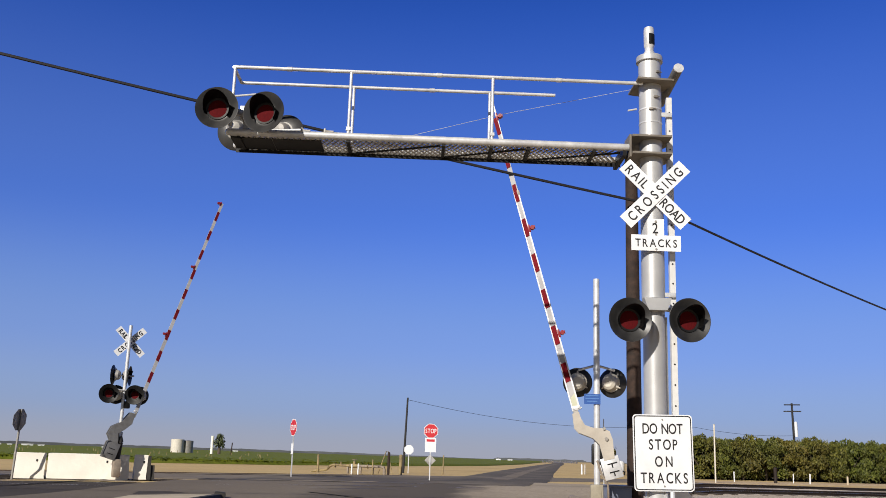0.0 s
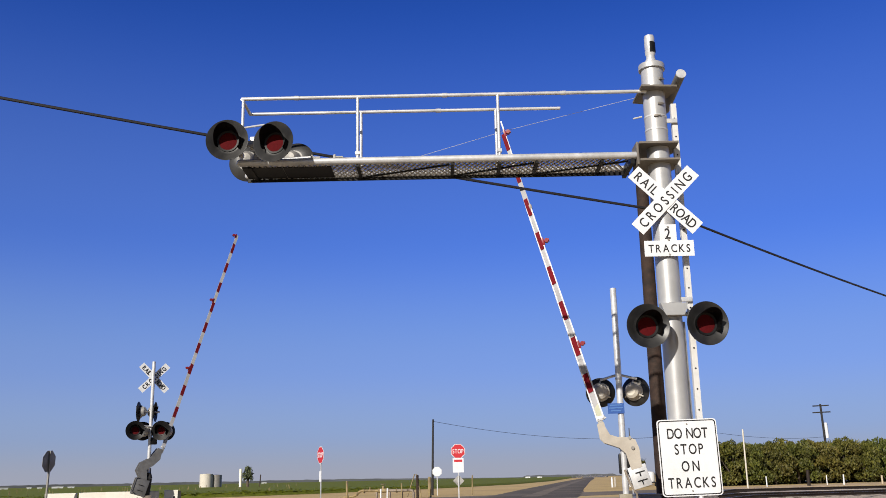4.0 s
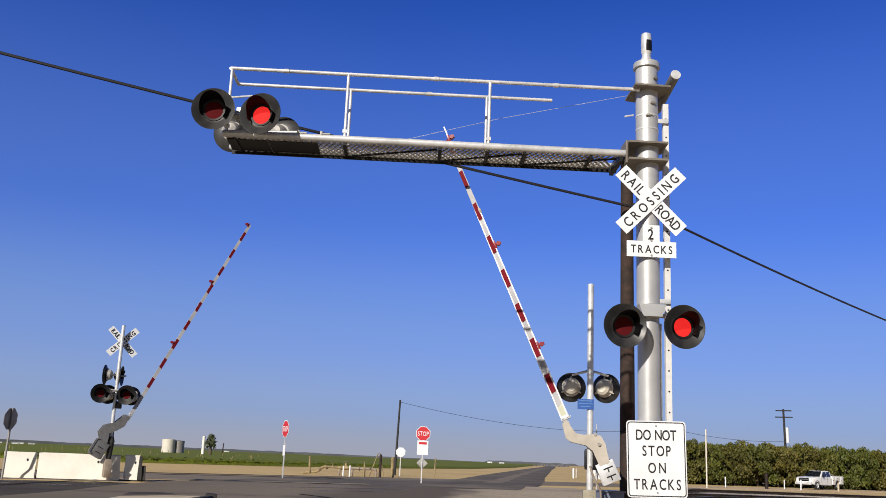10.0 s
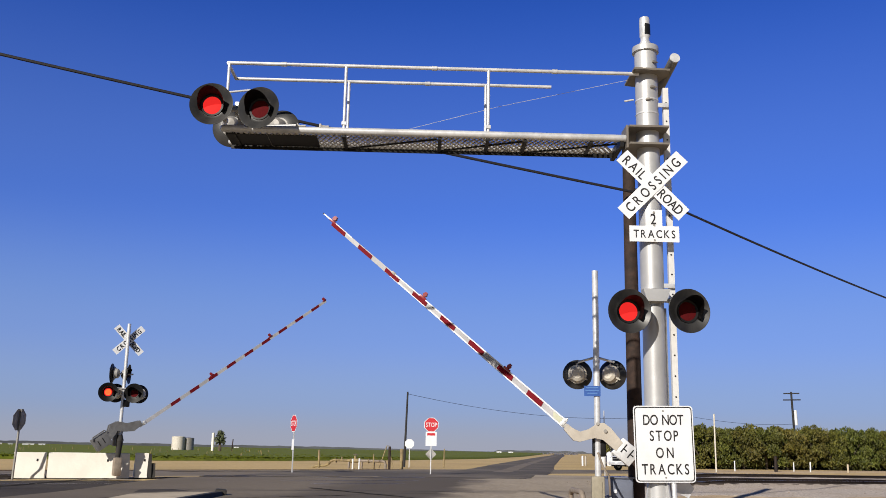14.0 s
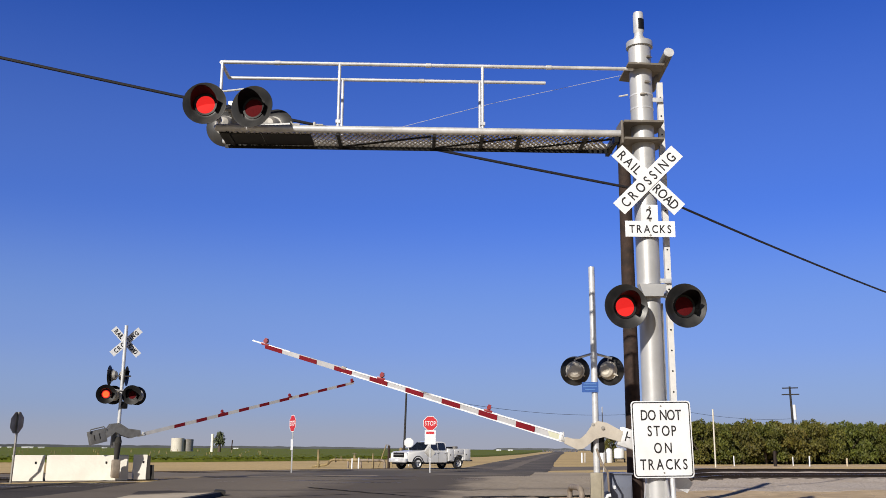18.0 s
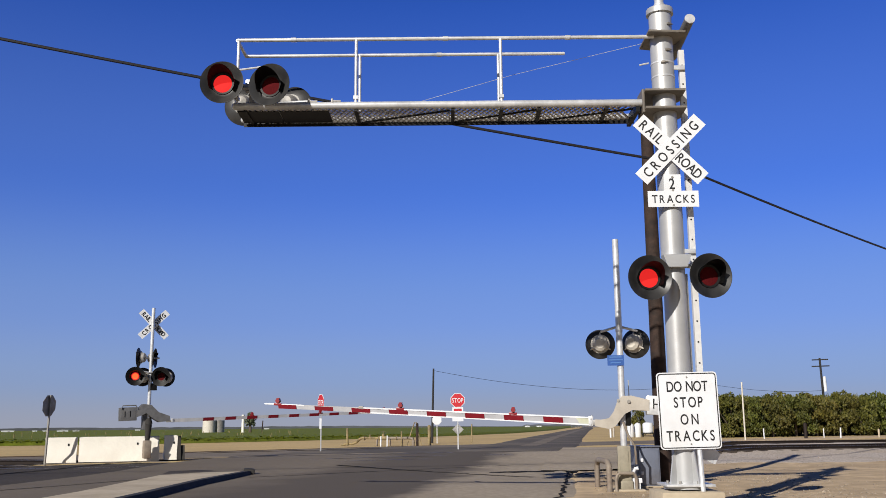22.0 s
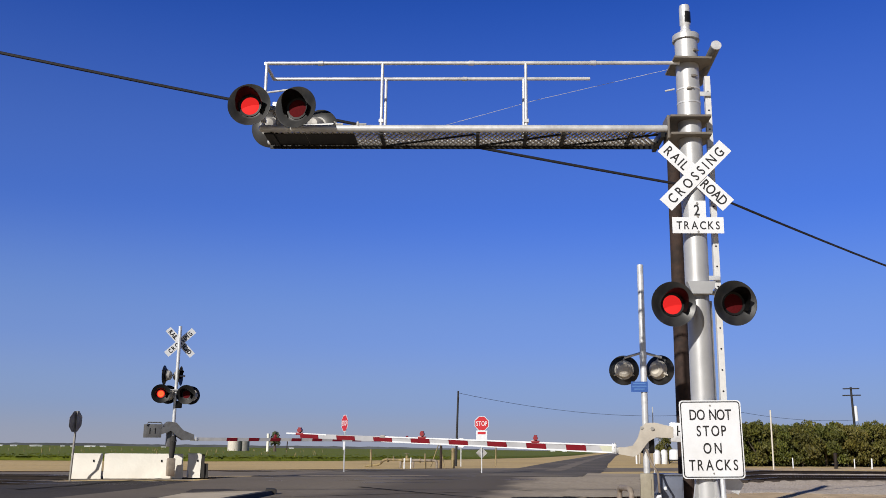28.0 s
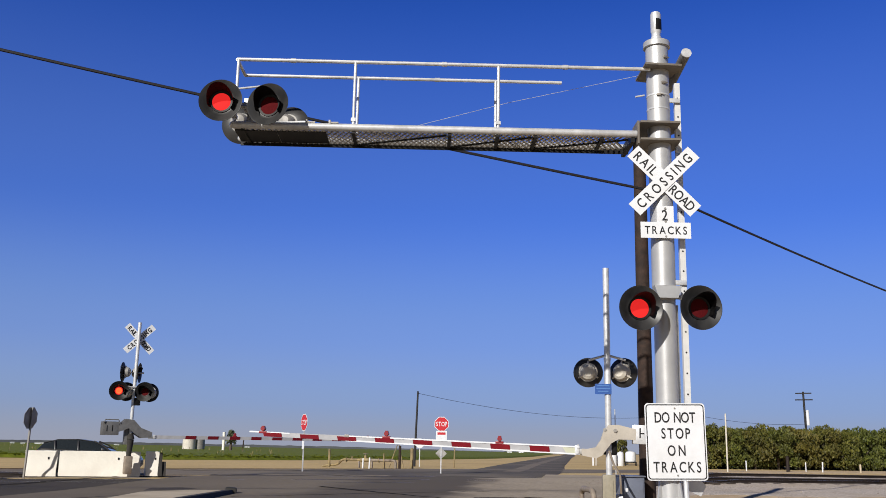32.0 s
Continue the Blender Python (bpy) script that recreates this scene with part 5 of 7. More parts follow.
# ---- far things ----
def orchard_tree():
    t = thing("orchard_tree", pose(0, 0, 0), "bushy green orchard tree in a dense row", "tree", "orchard rows")
    rnd = random.Random(5)
    bm = bmesh.new()
    cyl(bm, (0, 0, -0.1), (0.05, 0, 1.2), 0.16, 8, 0.11)
    for a in range(5):
        q = radians(a * 72 + 10)
        cyl(bm, (0.05, 0, 1.1), (1.0 * math.cos(q), 1.0 * math.sin(q), 2.4), 0.07, 6, 0.03)
    part("trunk", bm, "bark", t)
    bm = bmesh.new()
    clumps = []
    for k in range(36):
        a, q = rnd.uniform(0, math.tau), 1.75 * rnd.random() ** 0.5
        top = 3.65 - 0.26 * q * q
        z = 0.55 + (top - 0.55) * rnd.random() ** 0.8
        clumps.append((Vector((q * math.cos(a), q * math.sin(a), z)), rnd.uniform(0.32, 0.72)))
    for i in range(6200):
        c0, r0 = clumps[i % 36]
        d = Vector((rnd.gauss(0, 1), rnd.gauss(0, 1), rnd.gauss(0, 0.75) + 0.25)).normalized() * r0 * rnd.uniform(0.7, 1.05)
        c = c0 + d
        s = rnd.uniform(0.07, 0.17)
        m = Matrix.Translation(c) @ Euler((rnd.uniform(0, 6), rnd.uniform(0, 6), rnd.uniform(0, 6))).to_matrix().to_4x4()
        q = [bm.verts.new(m @ Vector(v)) for v in ((-s, 0, 0), (0, -s * 0.55, s * 0.15), (s, 0, 0), (0, s * 0.55, s * 0.15))]
        bm.faces.new(q)
    for i in range(130):
        a = rnd.uniform(0, math.tau)
        q0 = 2.0 * rnd.random() ** 0.5
        c = Vector((q0 * math.cos(a), q0 * math.sin(a), rnd.uniform(2.9, 3.6)))
        tip = c + Vector((rnd.uniform(-0.3, 0.3), rnd.uniform(-0.3, 0.3), rnd.uniform(0.15, 0.45)))
        w = Vector((0.05, 0.03, 0))
        bm.faces.new([bm.verts.new(v) for v in (c - w, c + w, tip)])
    part("crown", bm, "leaf", t, smooth=0)
    return t


tree = orchard_tree()
rnd = random.Random(11)
first = True
for row in range(5):
    for i in range(27):
        k = i * 2.9 + row * 1.3 + rnd.uniform(-0.4, 0.4)
        x = 6.4 + 0.86 * k - 0.3 * row * 4.0
        y = 92.6 + 0.51 * k + 0.86 * row * 4.0 + rnd.uniform(-0.5, 0.5)
        if x - 2.0 < 0.072 * y:
            continue
        m = pose(x, y, -0.05, 0, 0, rnd.uniform(0, 360)) @ Matrix.Diagonal((1, 1, rnd.uniform(0.9, 1.12), 1))
        if first:
            tree.matrix_basis, first = m, False
        else:
            c = copy_thing(tree, pose(*m.translation, 0, 0, rnd.uniform(0, 360)))
            k = rnd.uniform(0.92, 1.12)
            c.scale = (k, k, (1.0 + 0.0035 * i) * rnd.uniform(1.0, 1.12))
lone = copy_thing(tree, pose(6.35, 116.0, -0.05, 0, 0, 40))
lone.scale = (0.5, 0.5, 0.85)
tagged(lone, "slim dark green tree standing behind white tanks", "tree")


def wood_pole(x, y, z0, z1, r, label, arms=(), lean=0.0):
    t = thing("utility_pole", pose(x, y, z0, 0, lean, 0), label, "utility pole", "distant utility poles")
    bm = bmesh.new()
    cyl(bm, (0, 0, -0.3), (0, 0, z1 - z0), r, 10, r * 0.7)
    part("shaft", bm, "darkwood", t)
    for zz, w in arms:
        bm = bmesh.new()
        box(bm, (0, -0.1, zz - z0), (w, 0.12, 0.14))
        part("crossarm", bm, "darkwood", t)
    return t


wood_pole(-11.85, 74.0, 0.0, 5.8, 0.10, "slender dark pole carrying a sagging wire", lean=1.5)
far_pole = wood_pole(29.3, 121.6, -0.1, 9.2, 0.17, "wooden pole with two crossarms behind the orchard", ((9.0, 1.9), (8.2, 2.1)), lean=-1.2)
wire("thin_wire", (-11.75, 74.0, 5.65), (12.9, 102.6, 5.5), 1.07, 0.015, "thin sagging wire from the field pole")
wire("thin_wire", (12.9, 102.6, 5.5), (29.3, 121.5, 5.25), 0.43, 0.017, "thin sagging wire over the orchard")
solo("marker_post", (lambda b: (cyl(b, (0, 0, 0), (0, 0, 4.5), 0.06, 10), b)[1])(bmesh.new()), "casepaint", "tall thin white marker post before the orchard", "post", pose(12.4, 76.9, 0))
bm = bmesh.new()
lathe(bm, [(0.001, 0), (1.62, 0), (1.62, 3.65), (0.1, 3.8), (0.001, 3.8)], 32)
solo("storage_tank", bm, "casepaint", "pale squat storage tank at the field's edge", "tank", pose(-94.9, 231.3, -0.1))


# ---- vehicles ----
def loft(bm, sections):
    """Skins closed outlines of equal count, one after the other, and caps the ends."""
    rings = [[bm.verts.new(p) for p in s] for s in sections]
    k = len(rings[0])
    for a, b in zip(rings, rings[1:]):
        for i in range(k):
            bm.faces.new((a[i], a[(i + 1) % k], b[(i + 1) % k], b[i]))
    bm.faces.new(rings[0][::-1])
    bm.faces.new(rings[-1])
    return rings


def section(x, w0, z0, w1, z1, r=0.08):
    """A rounded cross-section at x: half width w0 at the foot z0, w1 at the top z1."""
    return [(x, -w0, z0), (x, w0, z0), (x, w0 + 0.01, z0 + (z1 - z0) * 0.5), (x, w1, z1 - r), (x, w1 - r, z1), (x, -w1 + r, z1), (x, -w1, z1 - r), (x, -w0 - 0.01, z0 + (z1 - z0) * 0.5)]


def cab_section(x, w0, z0, w1, z1, r=0.05):
    """Like section, with straight sides that lean in."""
    wm = (w0 + w1) / 2
    return [(x, -w0, z0), (x, w0, z0), (x, wm, (z0 + z1) / 2), (x, w1, z1 - r), (x, w1 - r, z1), (x, -w1 + r, z1), (x, -w1, z1 - r), (x, -wm, (z0 + z1) / 2)]


def wheel(parent, x, y, r, width, side):
    w = new("wheel")
    w.parent = parent
    w.matrix_basis = pose(x, y, r)
    bm = bmesh.new()
    prof = [(r * 0.62, -width / 2), (r * 0.92, -width / 2), (r, -width * 0.32), (r, width * 0.32), (r * 0.92, width / 2), (r * 0.62, width / 2), (r * 0.62, -width / 2)]
    lathe(bm, prof, 28, pose(0, 0, 0, 90, 0, 0))
    part("tyre", bm, "tyre", w)
    bm = bmesh.new()
    lathe(bm, [(0.001, width * 0.30), (r * 0.14, width * 0.34), (r * 0.2, width * 0.22), (r * 0.54, width * 0.26), (r * 0.63, width * 0.46), (r * 0.63, width * 0.30), (r * 0.5, -width * 0.3), (0.001, -width * 0.3)], 28, pose(0, 0, 0, -90 * side, 0, 0))
    rim = part("rim", bm, "rim", w)
    for a in range(0, 360, 60):
        bm = bmesh.new()
        cyl(bm, (r * 0.38 * math.cos(radians(a)), side * width * 0.20, r * 0.38 * math.sin(radians(a))), (r * 0.38 * math.cos(radians(a)), side * width * 0.27, r * 0.38 * math.sin(radians(a))), r * 0.09, 10)
        part("hole", bm, "black", rim)
    return w


def arch(bm, x, y, r, side):
    seg = 14
    prev = None
    for i in range(seg + 1):
        a = radians(-8 + 196 * i / seg)
        row = [bm.verts.new((x + q * math.cos(a), y + d * side, r + q * math.sin(a))) for q, d in ((r * 1.10, 0.0), (r * 1.26, 0.012), (r * 1.26, -0.10), (r * 1.10, -0.10))]
        if prev:
            for k in range(4):
                bm.faces.new((prev[k], prev[(k + 1) % 4], row[(k + 1) % 4], row[k]))
        prev = row


WHEELS = {"truck": [], "car": []}
truck = thing("pickup_truck", pose(60, 114, 0.02), "white crew-cab pickup truck with a utility service body", "truck")
bm = bmesh.new()
loft(bm, [section(3.02, 0.86, 0.62, 0.84, 1.12), section(2.85, 0.96, 0.52, 0.94, 1.24), section(1.55, 0.98, 0.50, 0.96, 1.32), section(1.35, 0.98, 0.50, 0.95, 1.34)])
part("front_end", bm, "truckwhite", truck, "white bonnet and wings")
bm = bmesh.new()
loft(bm, [section(1.36, 0.98, 0.48, 0.97, 1.30), section(-0.78, 0.98, 0.48, 0.97, 1.30)])
part("cab_lower", bm, "truckwhite", truck)
bm = bmesh.new()
loft(bm, [cab_section(1.30, 0.94, 1.28, 0.90, 1.34, 0.02), cab_section(0.62, 0.93, 1.28, 0.76, 1.93), cab_section(0.2, 0.93, 1.28, 0.76, 1.97), cab_section(-0.55, 0.93, 1.28, 0.76, 1.95), cab_section(-0.78, 0.93, 1.28, 0.78, 1.88)])
cabtop = part("cab_roof", bm, "truckwhite", truck)
for s in (1, -1):
    for x0, x1, x2, x3 in ((1.05, 0.12, 0.12, 0.58), (0.02, -0.66, -0.64, 0.02)):
        bm = bmesh.new()
        q = [(x0, s * 0.945, 1.36), (x1, s * 0.945, 1.36), (x2, s * 0.80, 1.86), (x3, s * 0.80, 1.86)]
        v = [bm.verts.new(p) for p in q] + [bm.verts.new((p[0], p[1] - s * 0.03, p[2])) for p in q]
        for f in ((0, 1, 2, 3), (4, 5, 6, 7), (0, 1, 5, 4), (1, 2, 6, 5), (2, 3, 7, 6), (3, 0, 4, 7)):
            bm.faces.new([v[i] for i in f])
        part("side_window", bm, "glass", cabtop)
    bm = bmesh.new()
    box(bm, (1.0, s * 1.09, 1.42), (0.10, 0.20, 0.24), bevel=0.03)
    part("mirror", bm, "black", truck)
    for x in (0.10, -0.62):
        bm = bmesh.new()
        box(bm, (x + 0.02, s * 0.992, 1.12), (0.16, 0.02, 0.03))
        part("door_handle", bm, "chrome", truck)
    for x in (1.18, 0.06, -0.74):
        bm = bmesh.new()
        box(bm, (x, s * 0.991, 0.88), (0.012, 0.006, 0.76))
        part("door_gap", bm, "black", truck)
    bm = bmesh.new()
    box(bm, (2.93, s * 0.72, 1.04), (0.14, 0.34, 0.22), bevel=0.03)
    part("headlight", bm, "headlight", truck, "clear headlight")
bm = bmesh.new()
v = [bm.verts.new(p) for p in ((1.34, -0.84, 1.36), (1.34, 0.84, 1.36), (0.70, 0.70, 1.91), (0.70, -0.70, 1.91))]
bm.faces.new(v)
bmesh.ops.solidify(bm, geom=bm.faces[:], thickness=0.02)
part("windscreen", bm, "glass", cabtop)
bm = bmesh.new()
box(bm, (3.02, 0, 1.0), (0.06, 1.16, 0.34), bevel=0.02)
g = part("grille", bm, "black", truck, "dark grille with chrome bar")
bm = bmesh.new()
box(bm, (3.055, 0, 1.02), (0.02, 1.1, 0.07))
part("chrome_bar", bm, "chrome", g)
bm = bmesh.new()
box(bm, (3.08, 0, 0.62), (0.22, 1.86, 0.28), bevel=0.05)
bump = part("front_bumper", bm, "galv", truck, "pale steel bumper")
bm = bmesh.new()
box(bm, (3.195, 0, 0.66), (0.01, 0.3, 0.14))
part("plate_bar", bm, "white", bump)
bm = bmesh.new()
box(bm, (0.2, 0, 0.48), (5.6, 1.5, 0.22))
part("chassis", bm, "black", truck)
# service body: two side boxes with compartments over the rear wheels, a floor and a tail
for s in (1, -1):
    bm = bmesh.new()
    outline = [(-0.86, 0.56), (-0.86, 1.46), (-3.12, 1.46), (-3.12, 0.62), (-2.42, 0.62), (-2.36, 0.86), (-2.14, 1.02), (-1.72, 1.02), (-1.50, 0.86), (-1.44, 0.56)]
    extrude_outline(bm, outline, s * 0.60, s * 1.03)
    side = part("service_box", bm, "truckwhite", truck, "white side box with locked compartments")
    for x0, x1, z0, z1 in ((-0.92, -1.40, 0.62, 1.40), (-1.46, -2.40, 1.08, 1.40), (-2.48, -3.06, 0.68, 1.40)):
        bm = bmesh.new()
        box(bm, ((x0 + x1) / 2, s * 1.036, (z0 + z1) / 2), (abs(x1 - x0), 0.02, z1 - z0), bevel=0.008)
        part("compartment_door", bm, "truckwhite", side)
        bm = bmesh.new()
        box(bm, ((x0 + x1) / 2 + 0.1, s * 1.05, (z0 + z1) / 2), (0.08, 0.02, 0.08), bevel=0.01)
        part("latch", bm, "black", side)
    bm = bmesh.new()
    box(bm, (-1.0, s * 0.9, 1.48), (0.05, 0.05, 0.10))
    part("rack_stub", bm, "black", truck)
bm = bmesh.new()
box(bm, (-2.0, 0, 0.80), (2.3, 1.22, 0.08))
part("bed_floor", bm, "black", truck)
bm = bmesh.new()
box(bm, (-3.14, 0, 0.95), (0.06, 1.9, 0.62), bevel=0.01)
part("tailgate", bm, "truckwhite", truck)
bm = bmesh.new()
box(bm, (-3.28, 0, 0.60), (0.26, 1.9, 0.12), bevel=0.02)
part("rear_bumper", bm, "black", truck)
for x, y, c, s_, nm in ((-1.15, -0.2, (0.45, 0.45, 0.38), "reddark", "fuel_tank"), (-1.75, 0.1, (0.42, 0.5, 0.34), "black", "drum"), (-2.4, 0.0, (0.35, 0.5, 0.36), "steel", "tool_box")):
    bm = bmesh.new()
    box(bm, (x, y, 1.02 + c[2]), (c[0], c[1], c[2] * 1.4), bevel=0.05)
    part(nm, bm, s_, truck, "equipment standing in the truck bed")
bm = bmesh.new()
tube(bm, [(-0.9, -0.5, 1.40), (-0.9, -0.5, 1.72), (-0.9, 0.5, 1.72), (-0.9, 0.5, 1.40)], 0.03, 8)
part("headache_rack", bm, "black", truck)
for s in (1, -1):
    bm = bmesh.new()
    arch(bm, 2.05, s * 0.985, 0.42, s)
    part("wheel_arch", bm, "black", truck)
for x in (2.05, -1.93):
    for s in (1, -1):
        WHEELS["truck"].append((wheel(truck, x, s * 0.86, 0.42, 0.27, s), x, s * 0.86, 0.42))

def trim(ob, kind, f):
    """Brings a vehicle drawn in round numbers to its true size."""
    for piece in ob.children_recursive:
        if piece.type == "MESH":
            piece.data.transform(Matrix.Diagonal((f, f, f, 1)))
    WHEELS[kind] = [(w, x * f, y * f, r * f) for w, x, y, r in WHEELS[kind]]


trim(truck, "truck", 0.885)

car = thing("hatchback_car", pose(-80, 14, 0.02), "dark grey metallic five-door car", "car")
bm = bmesh.new()
S = [(2.22, 0.62, 0.42, 0.58, 0.66), (2.08, 0.80, 0.30, 0.76, 0.80), (1.55, 0.88, 0.26, 0.84, 0.92), (0.95, 0.90, 0.24, 0.86, 0.99), (0.2, 0.90, 0.24, 0.87, 1.00), (-1.0, 0.90, 0.24, 0.87, 1.04), (-1.75, 0.88, 0.28, 0.84, 1.06), (-1.95, 0.80, 0.34, 0.76, 1.02), (-2.03, 0.66, 0.44, 0.64, 0.92)]
loft(bm, [section(x, a, b, c, d, 0.07) for x, a, b, c, d in S])
part("body", bm, "carpaint", car, "rounded dark metallic body")
bm = bmesh.new()
S = [(1.02, 0.80, 0.94, 0.74, 1.0), (0.25, 0.84, 0.96, 0.62, 1.37), (-0.35, 0.84, 0.97, 0.62, 1.44), (-1.2, 0.83, 0.99, 0.60, 1.42), (-1.75, 0.80, 1.0, 0.58, 1.27), (-1.94, 0.76, 0.98, 0.66, 1.04)]
loft(bm, [cab_section(x, a, b, c, d, 0.04) for x, a, b, c, d in S])
roof = part("cabin_glass", bm, "glass", car, "dark glasshouse")
bm = bmesh.new()
loft(bm, [section(x, c + 0.01, d - 0.02, c, d + 0.012, 0.03) for x, c, d in ((0.22, 0.60, 1.37), (-0.35, 0.61, 1.445), (-1.2, 0.59, 1.425), (-1.75, 0.57, 1.28))])
part("roof_panel", bm, "carpaint", car)
for s in (1, -1):
    for x0, x1 in ((0.98, 0.28), (-0.30, -0.36), (-1.22, -1.30)):
        bm = bmesh.new()
        tube(bm, [(x0, s * 0.85, 1.0), ((x0 + x1) / 2, s * 0.75, 1.24), (x1, s * 0.635, 1.38)], 0.03, 6)
        part("window_pillar", bm, "carpaint", car)
    for x in (0.85, -0.28, -1.25):
        bm = bmesh.new()
        box(bm, (x, s * 0.902, 0.64), (0.012, 0.008, 0.62))
        part("door_gap", bm, "black", car)
    for x in (-0.12, -1.12):
        bm = bmesh.new()
        box(bm, (x, s * 0.905, 0.84), (0.18, 0.03, 0.03), bevel=0.008)
        part("door_handle", bm, "carpaint", car)
    bm = bmesh.new()
    box(bm, (0.72, s * 0.99, 1.02), (0.12, 0.18, 0.13), bevel=0.04)
    part("mirror", bm, "carpaint", car)
    bm = bmesh.new()
    box(bm, (2.02, s * 0.66, 0.72), (0.22, 0.26, 0.12), m=pose(0, 0, 0), bevel=0.04)
    part("headlight", bm, "headlight", car, "clear headlight")
    bm = bmesh.new()
    box(bm, (-1.93, s * 0.66, 0.90), (0.16, 0.24, 0.16), bevel=0.04)
    part("tail_light", bm, "reddark", car, "red tail light")
    bm = bmesh.new()
    box(bm, (0.0, s * 0.905, 0.33), (2.0, 0.02, 0.05), bevel=0.008)
    part("sill_trim", bm, "chrome", car)
bm = bmesh.new()
box(bm, (2.19, 0, 0.52), (0.06, 0.95, 0.22), bevel=0.02)
part("grille", bm, "black", car)
for x in (1.38, -1.36):
    for s in (1, -1):
        bm = bmesh.new()
        cyl(bm, (x, s * 0.60, 0.34), (x, s * 0.80, 0.34), 0.375, 28)
        arch(bm, x, s * 0.897, 0.325, s)
        part("wheel_well", bm, "black", car)
        WHEELS["car"].append((wheel(car, x, s * 0.835, 0.335, 0.22, s), x, s * 0.835, 0.335))

trim(car, "car", 0.94)

# ---- near gate surroundings ----
cab = thing("signal_cabinet", pose(1.22, 19.75, 0, 0, 0, 12), "blue-grey enamelled relay cabinet beside the gate", "cabinet")
bm = bmesh.new()
box(bm, (0, 0, 0.42), (0.46, 0.55, 0.76), bevel=0.02)
part("case", bm, "cabinet", cab)
bm = bmesh.new()
box(bm, (0, -0.01, 0.815), (0.50, 0.60, 0.03), bevel=0.008)
part("lid", bm, "cabinet", cab)
bm = bmesh.new()
box(bm, (0, -0.283, 0.42), (0.40, 0.016, 0.68), bevel=0.005)
door = part("door", bm, "cabinet", cab)
for z in (0.30, 0.55):
    bm = bmesh.new()
    box(bm, (-0.14, -0.30, z), (0.05, 0.02, 0.07), bevel=0.006)
    part("latch", bm, "white", door)
bm = bmesh.new()
box(bm, (0, 0, 0.02), (0.52, 0.6, 0.06))
part("plinth", bm, "concrete", cab)
for i, (x, y, h) in enumerate(((-0.36, -0.1, 0.40), (-0.34, -0.28, 0.22))):
    bm = bmesh.new()
    tube(bm, [(x, y, 0.0), (x, y, h), (x + 0.13, y + 0.02, h + 0.03)], 0.045, 10)
    part("conduit", bm, "white" if i == 0 else "galv", cab, "stub of pale conduit")


ft = thing("conduit_fitting", pose(0.97, 18.72, 0), "white plastic conduit elbow beside the gate base", "pipe fitting")
bm = bmesh.new()
tube(bm, [(-0.03, 0, -0.02), (-0.03, 0, 0.36), (0.0, -0.02, 0.42), (0.06, -0.03, 0.43)], 0.035, 10)
part("elbow", bm, "white", ft)
bm = bmesh.new()
box(bm, (0.07, -0.03, 0.20), (0.10, 0.08, 0.09), bevel=0.015)
cyl(bm, (0.07, -0.03, -0.02), (0.07, -0.03, 0.18), 0.022, 8)
part("outlet_box", bm, "white", ft)


def hoop(x0, y0, x1, y1, h, label, r=0.055):
    a, b = Vector((x0, y0)), Vector((x1, y1))
    bm = bmesh.new()
    pts = [(a.x, a.y, -0.1), (a.x, a.y, h - 0.10)]
    d = b - a
    for f, z in ((0.06, h - 0.03), (0.16, h), (0.84, h), (0.94, h - 0.03)):
        pts.append((a.x + d.x * f, a.y + d.y * f, z))
    pts += [(b.x, b.y, h - 0.10), (b.x, b.y, -0.1)]
    tube(bm, pts, r, 12)
    return solo("guard_hoop", bm, "rustpipe", label, "guard rail", group="bent pipe guards")


hoop(0.47, 18.45, 0.26, 19.55, 0.56, "bent brown pipe guard in front of the gate mast")
hoop(0.60, 18.50, 0.98, 18.62, 0.34, "low bent pipe guard at the foot of the gate mast", 0.032)
bm = bmesh.new()
box(bm, (0, 0, 0.02), (0.62, 0.66, 0.09), bevel=0.03)
solo("gate_footing", bm, "concrete", "cracked concrete pad under the gate mast", "footing", pose(0.80, 18.85, -0.02, 0, 0, 8))
bm = bmesh.new()
tube(bm, [(0.78, 18.7, 1.3), (0.86, 18.66, 1.05), (0.98, 18.68, 0.85), (1.0, 18.75, 0.5)], 0.022, 8)
solo("flexible_conduit", bm, "rustpipe", "brown flexible conduit from mechanism to base", "conduit")
bm = bmesh.new()
cyl(bm, (1.02, 21.0, 0), (1.02, 21.0, 2.2), 0.012, 6)
solo("whip_aerial", bm, "galv", "thin pale rod standing behind the gate", "rod")

# tar lines and dark patches on the road
def stain(name, pts, width, material, label, lift=0.024):
    bm = bmesh.new()
    rows = []
    for i, (x, y) in enumerate(pts):
        ax, ay = pts[max(0, i - 1)]
        bx, by = pts[min(len(pts) - 1, i + 1)]
        t = Vector((bx - ax, by - ay)).normalized()
        w = width * (0.55 + 0.9 * abs(noise.noise((x * 1.3, y * 1.3, 7.0))))
        rows.append([bm.verts.new((x - t.y * w * k, y + t.x * w * k, swell(x, y) + lift)) for k in (-0.5, 0.5)])
    for p, q in zip(rows, rows[1:]):
        bm.faces.new((p[0], p[1], q[1], q[0]))
    return solo(name, bm, material, label, "road mark", kind="structure")


def wiggle(a, b, n, amp, seed):
    return [(a[0] + (b[0] - a[0]) * i / n + amp * noise.noise((i * 0.6, seed, 0)), a[1] + (b[1] - a[1]) * i / n + amp * noise.noise((i * 0.6, seed, 5))) for i in range(n + 1)]


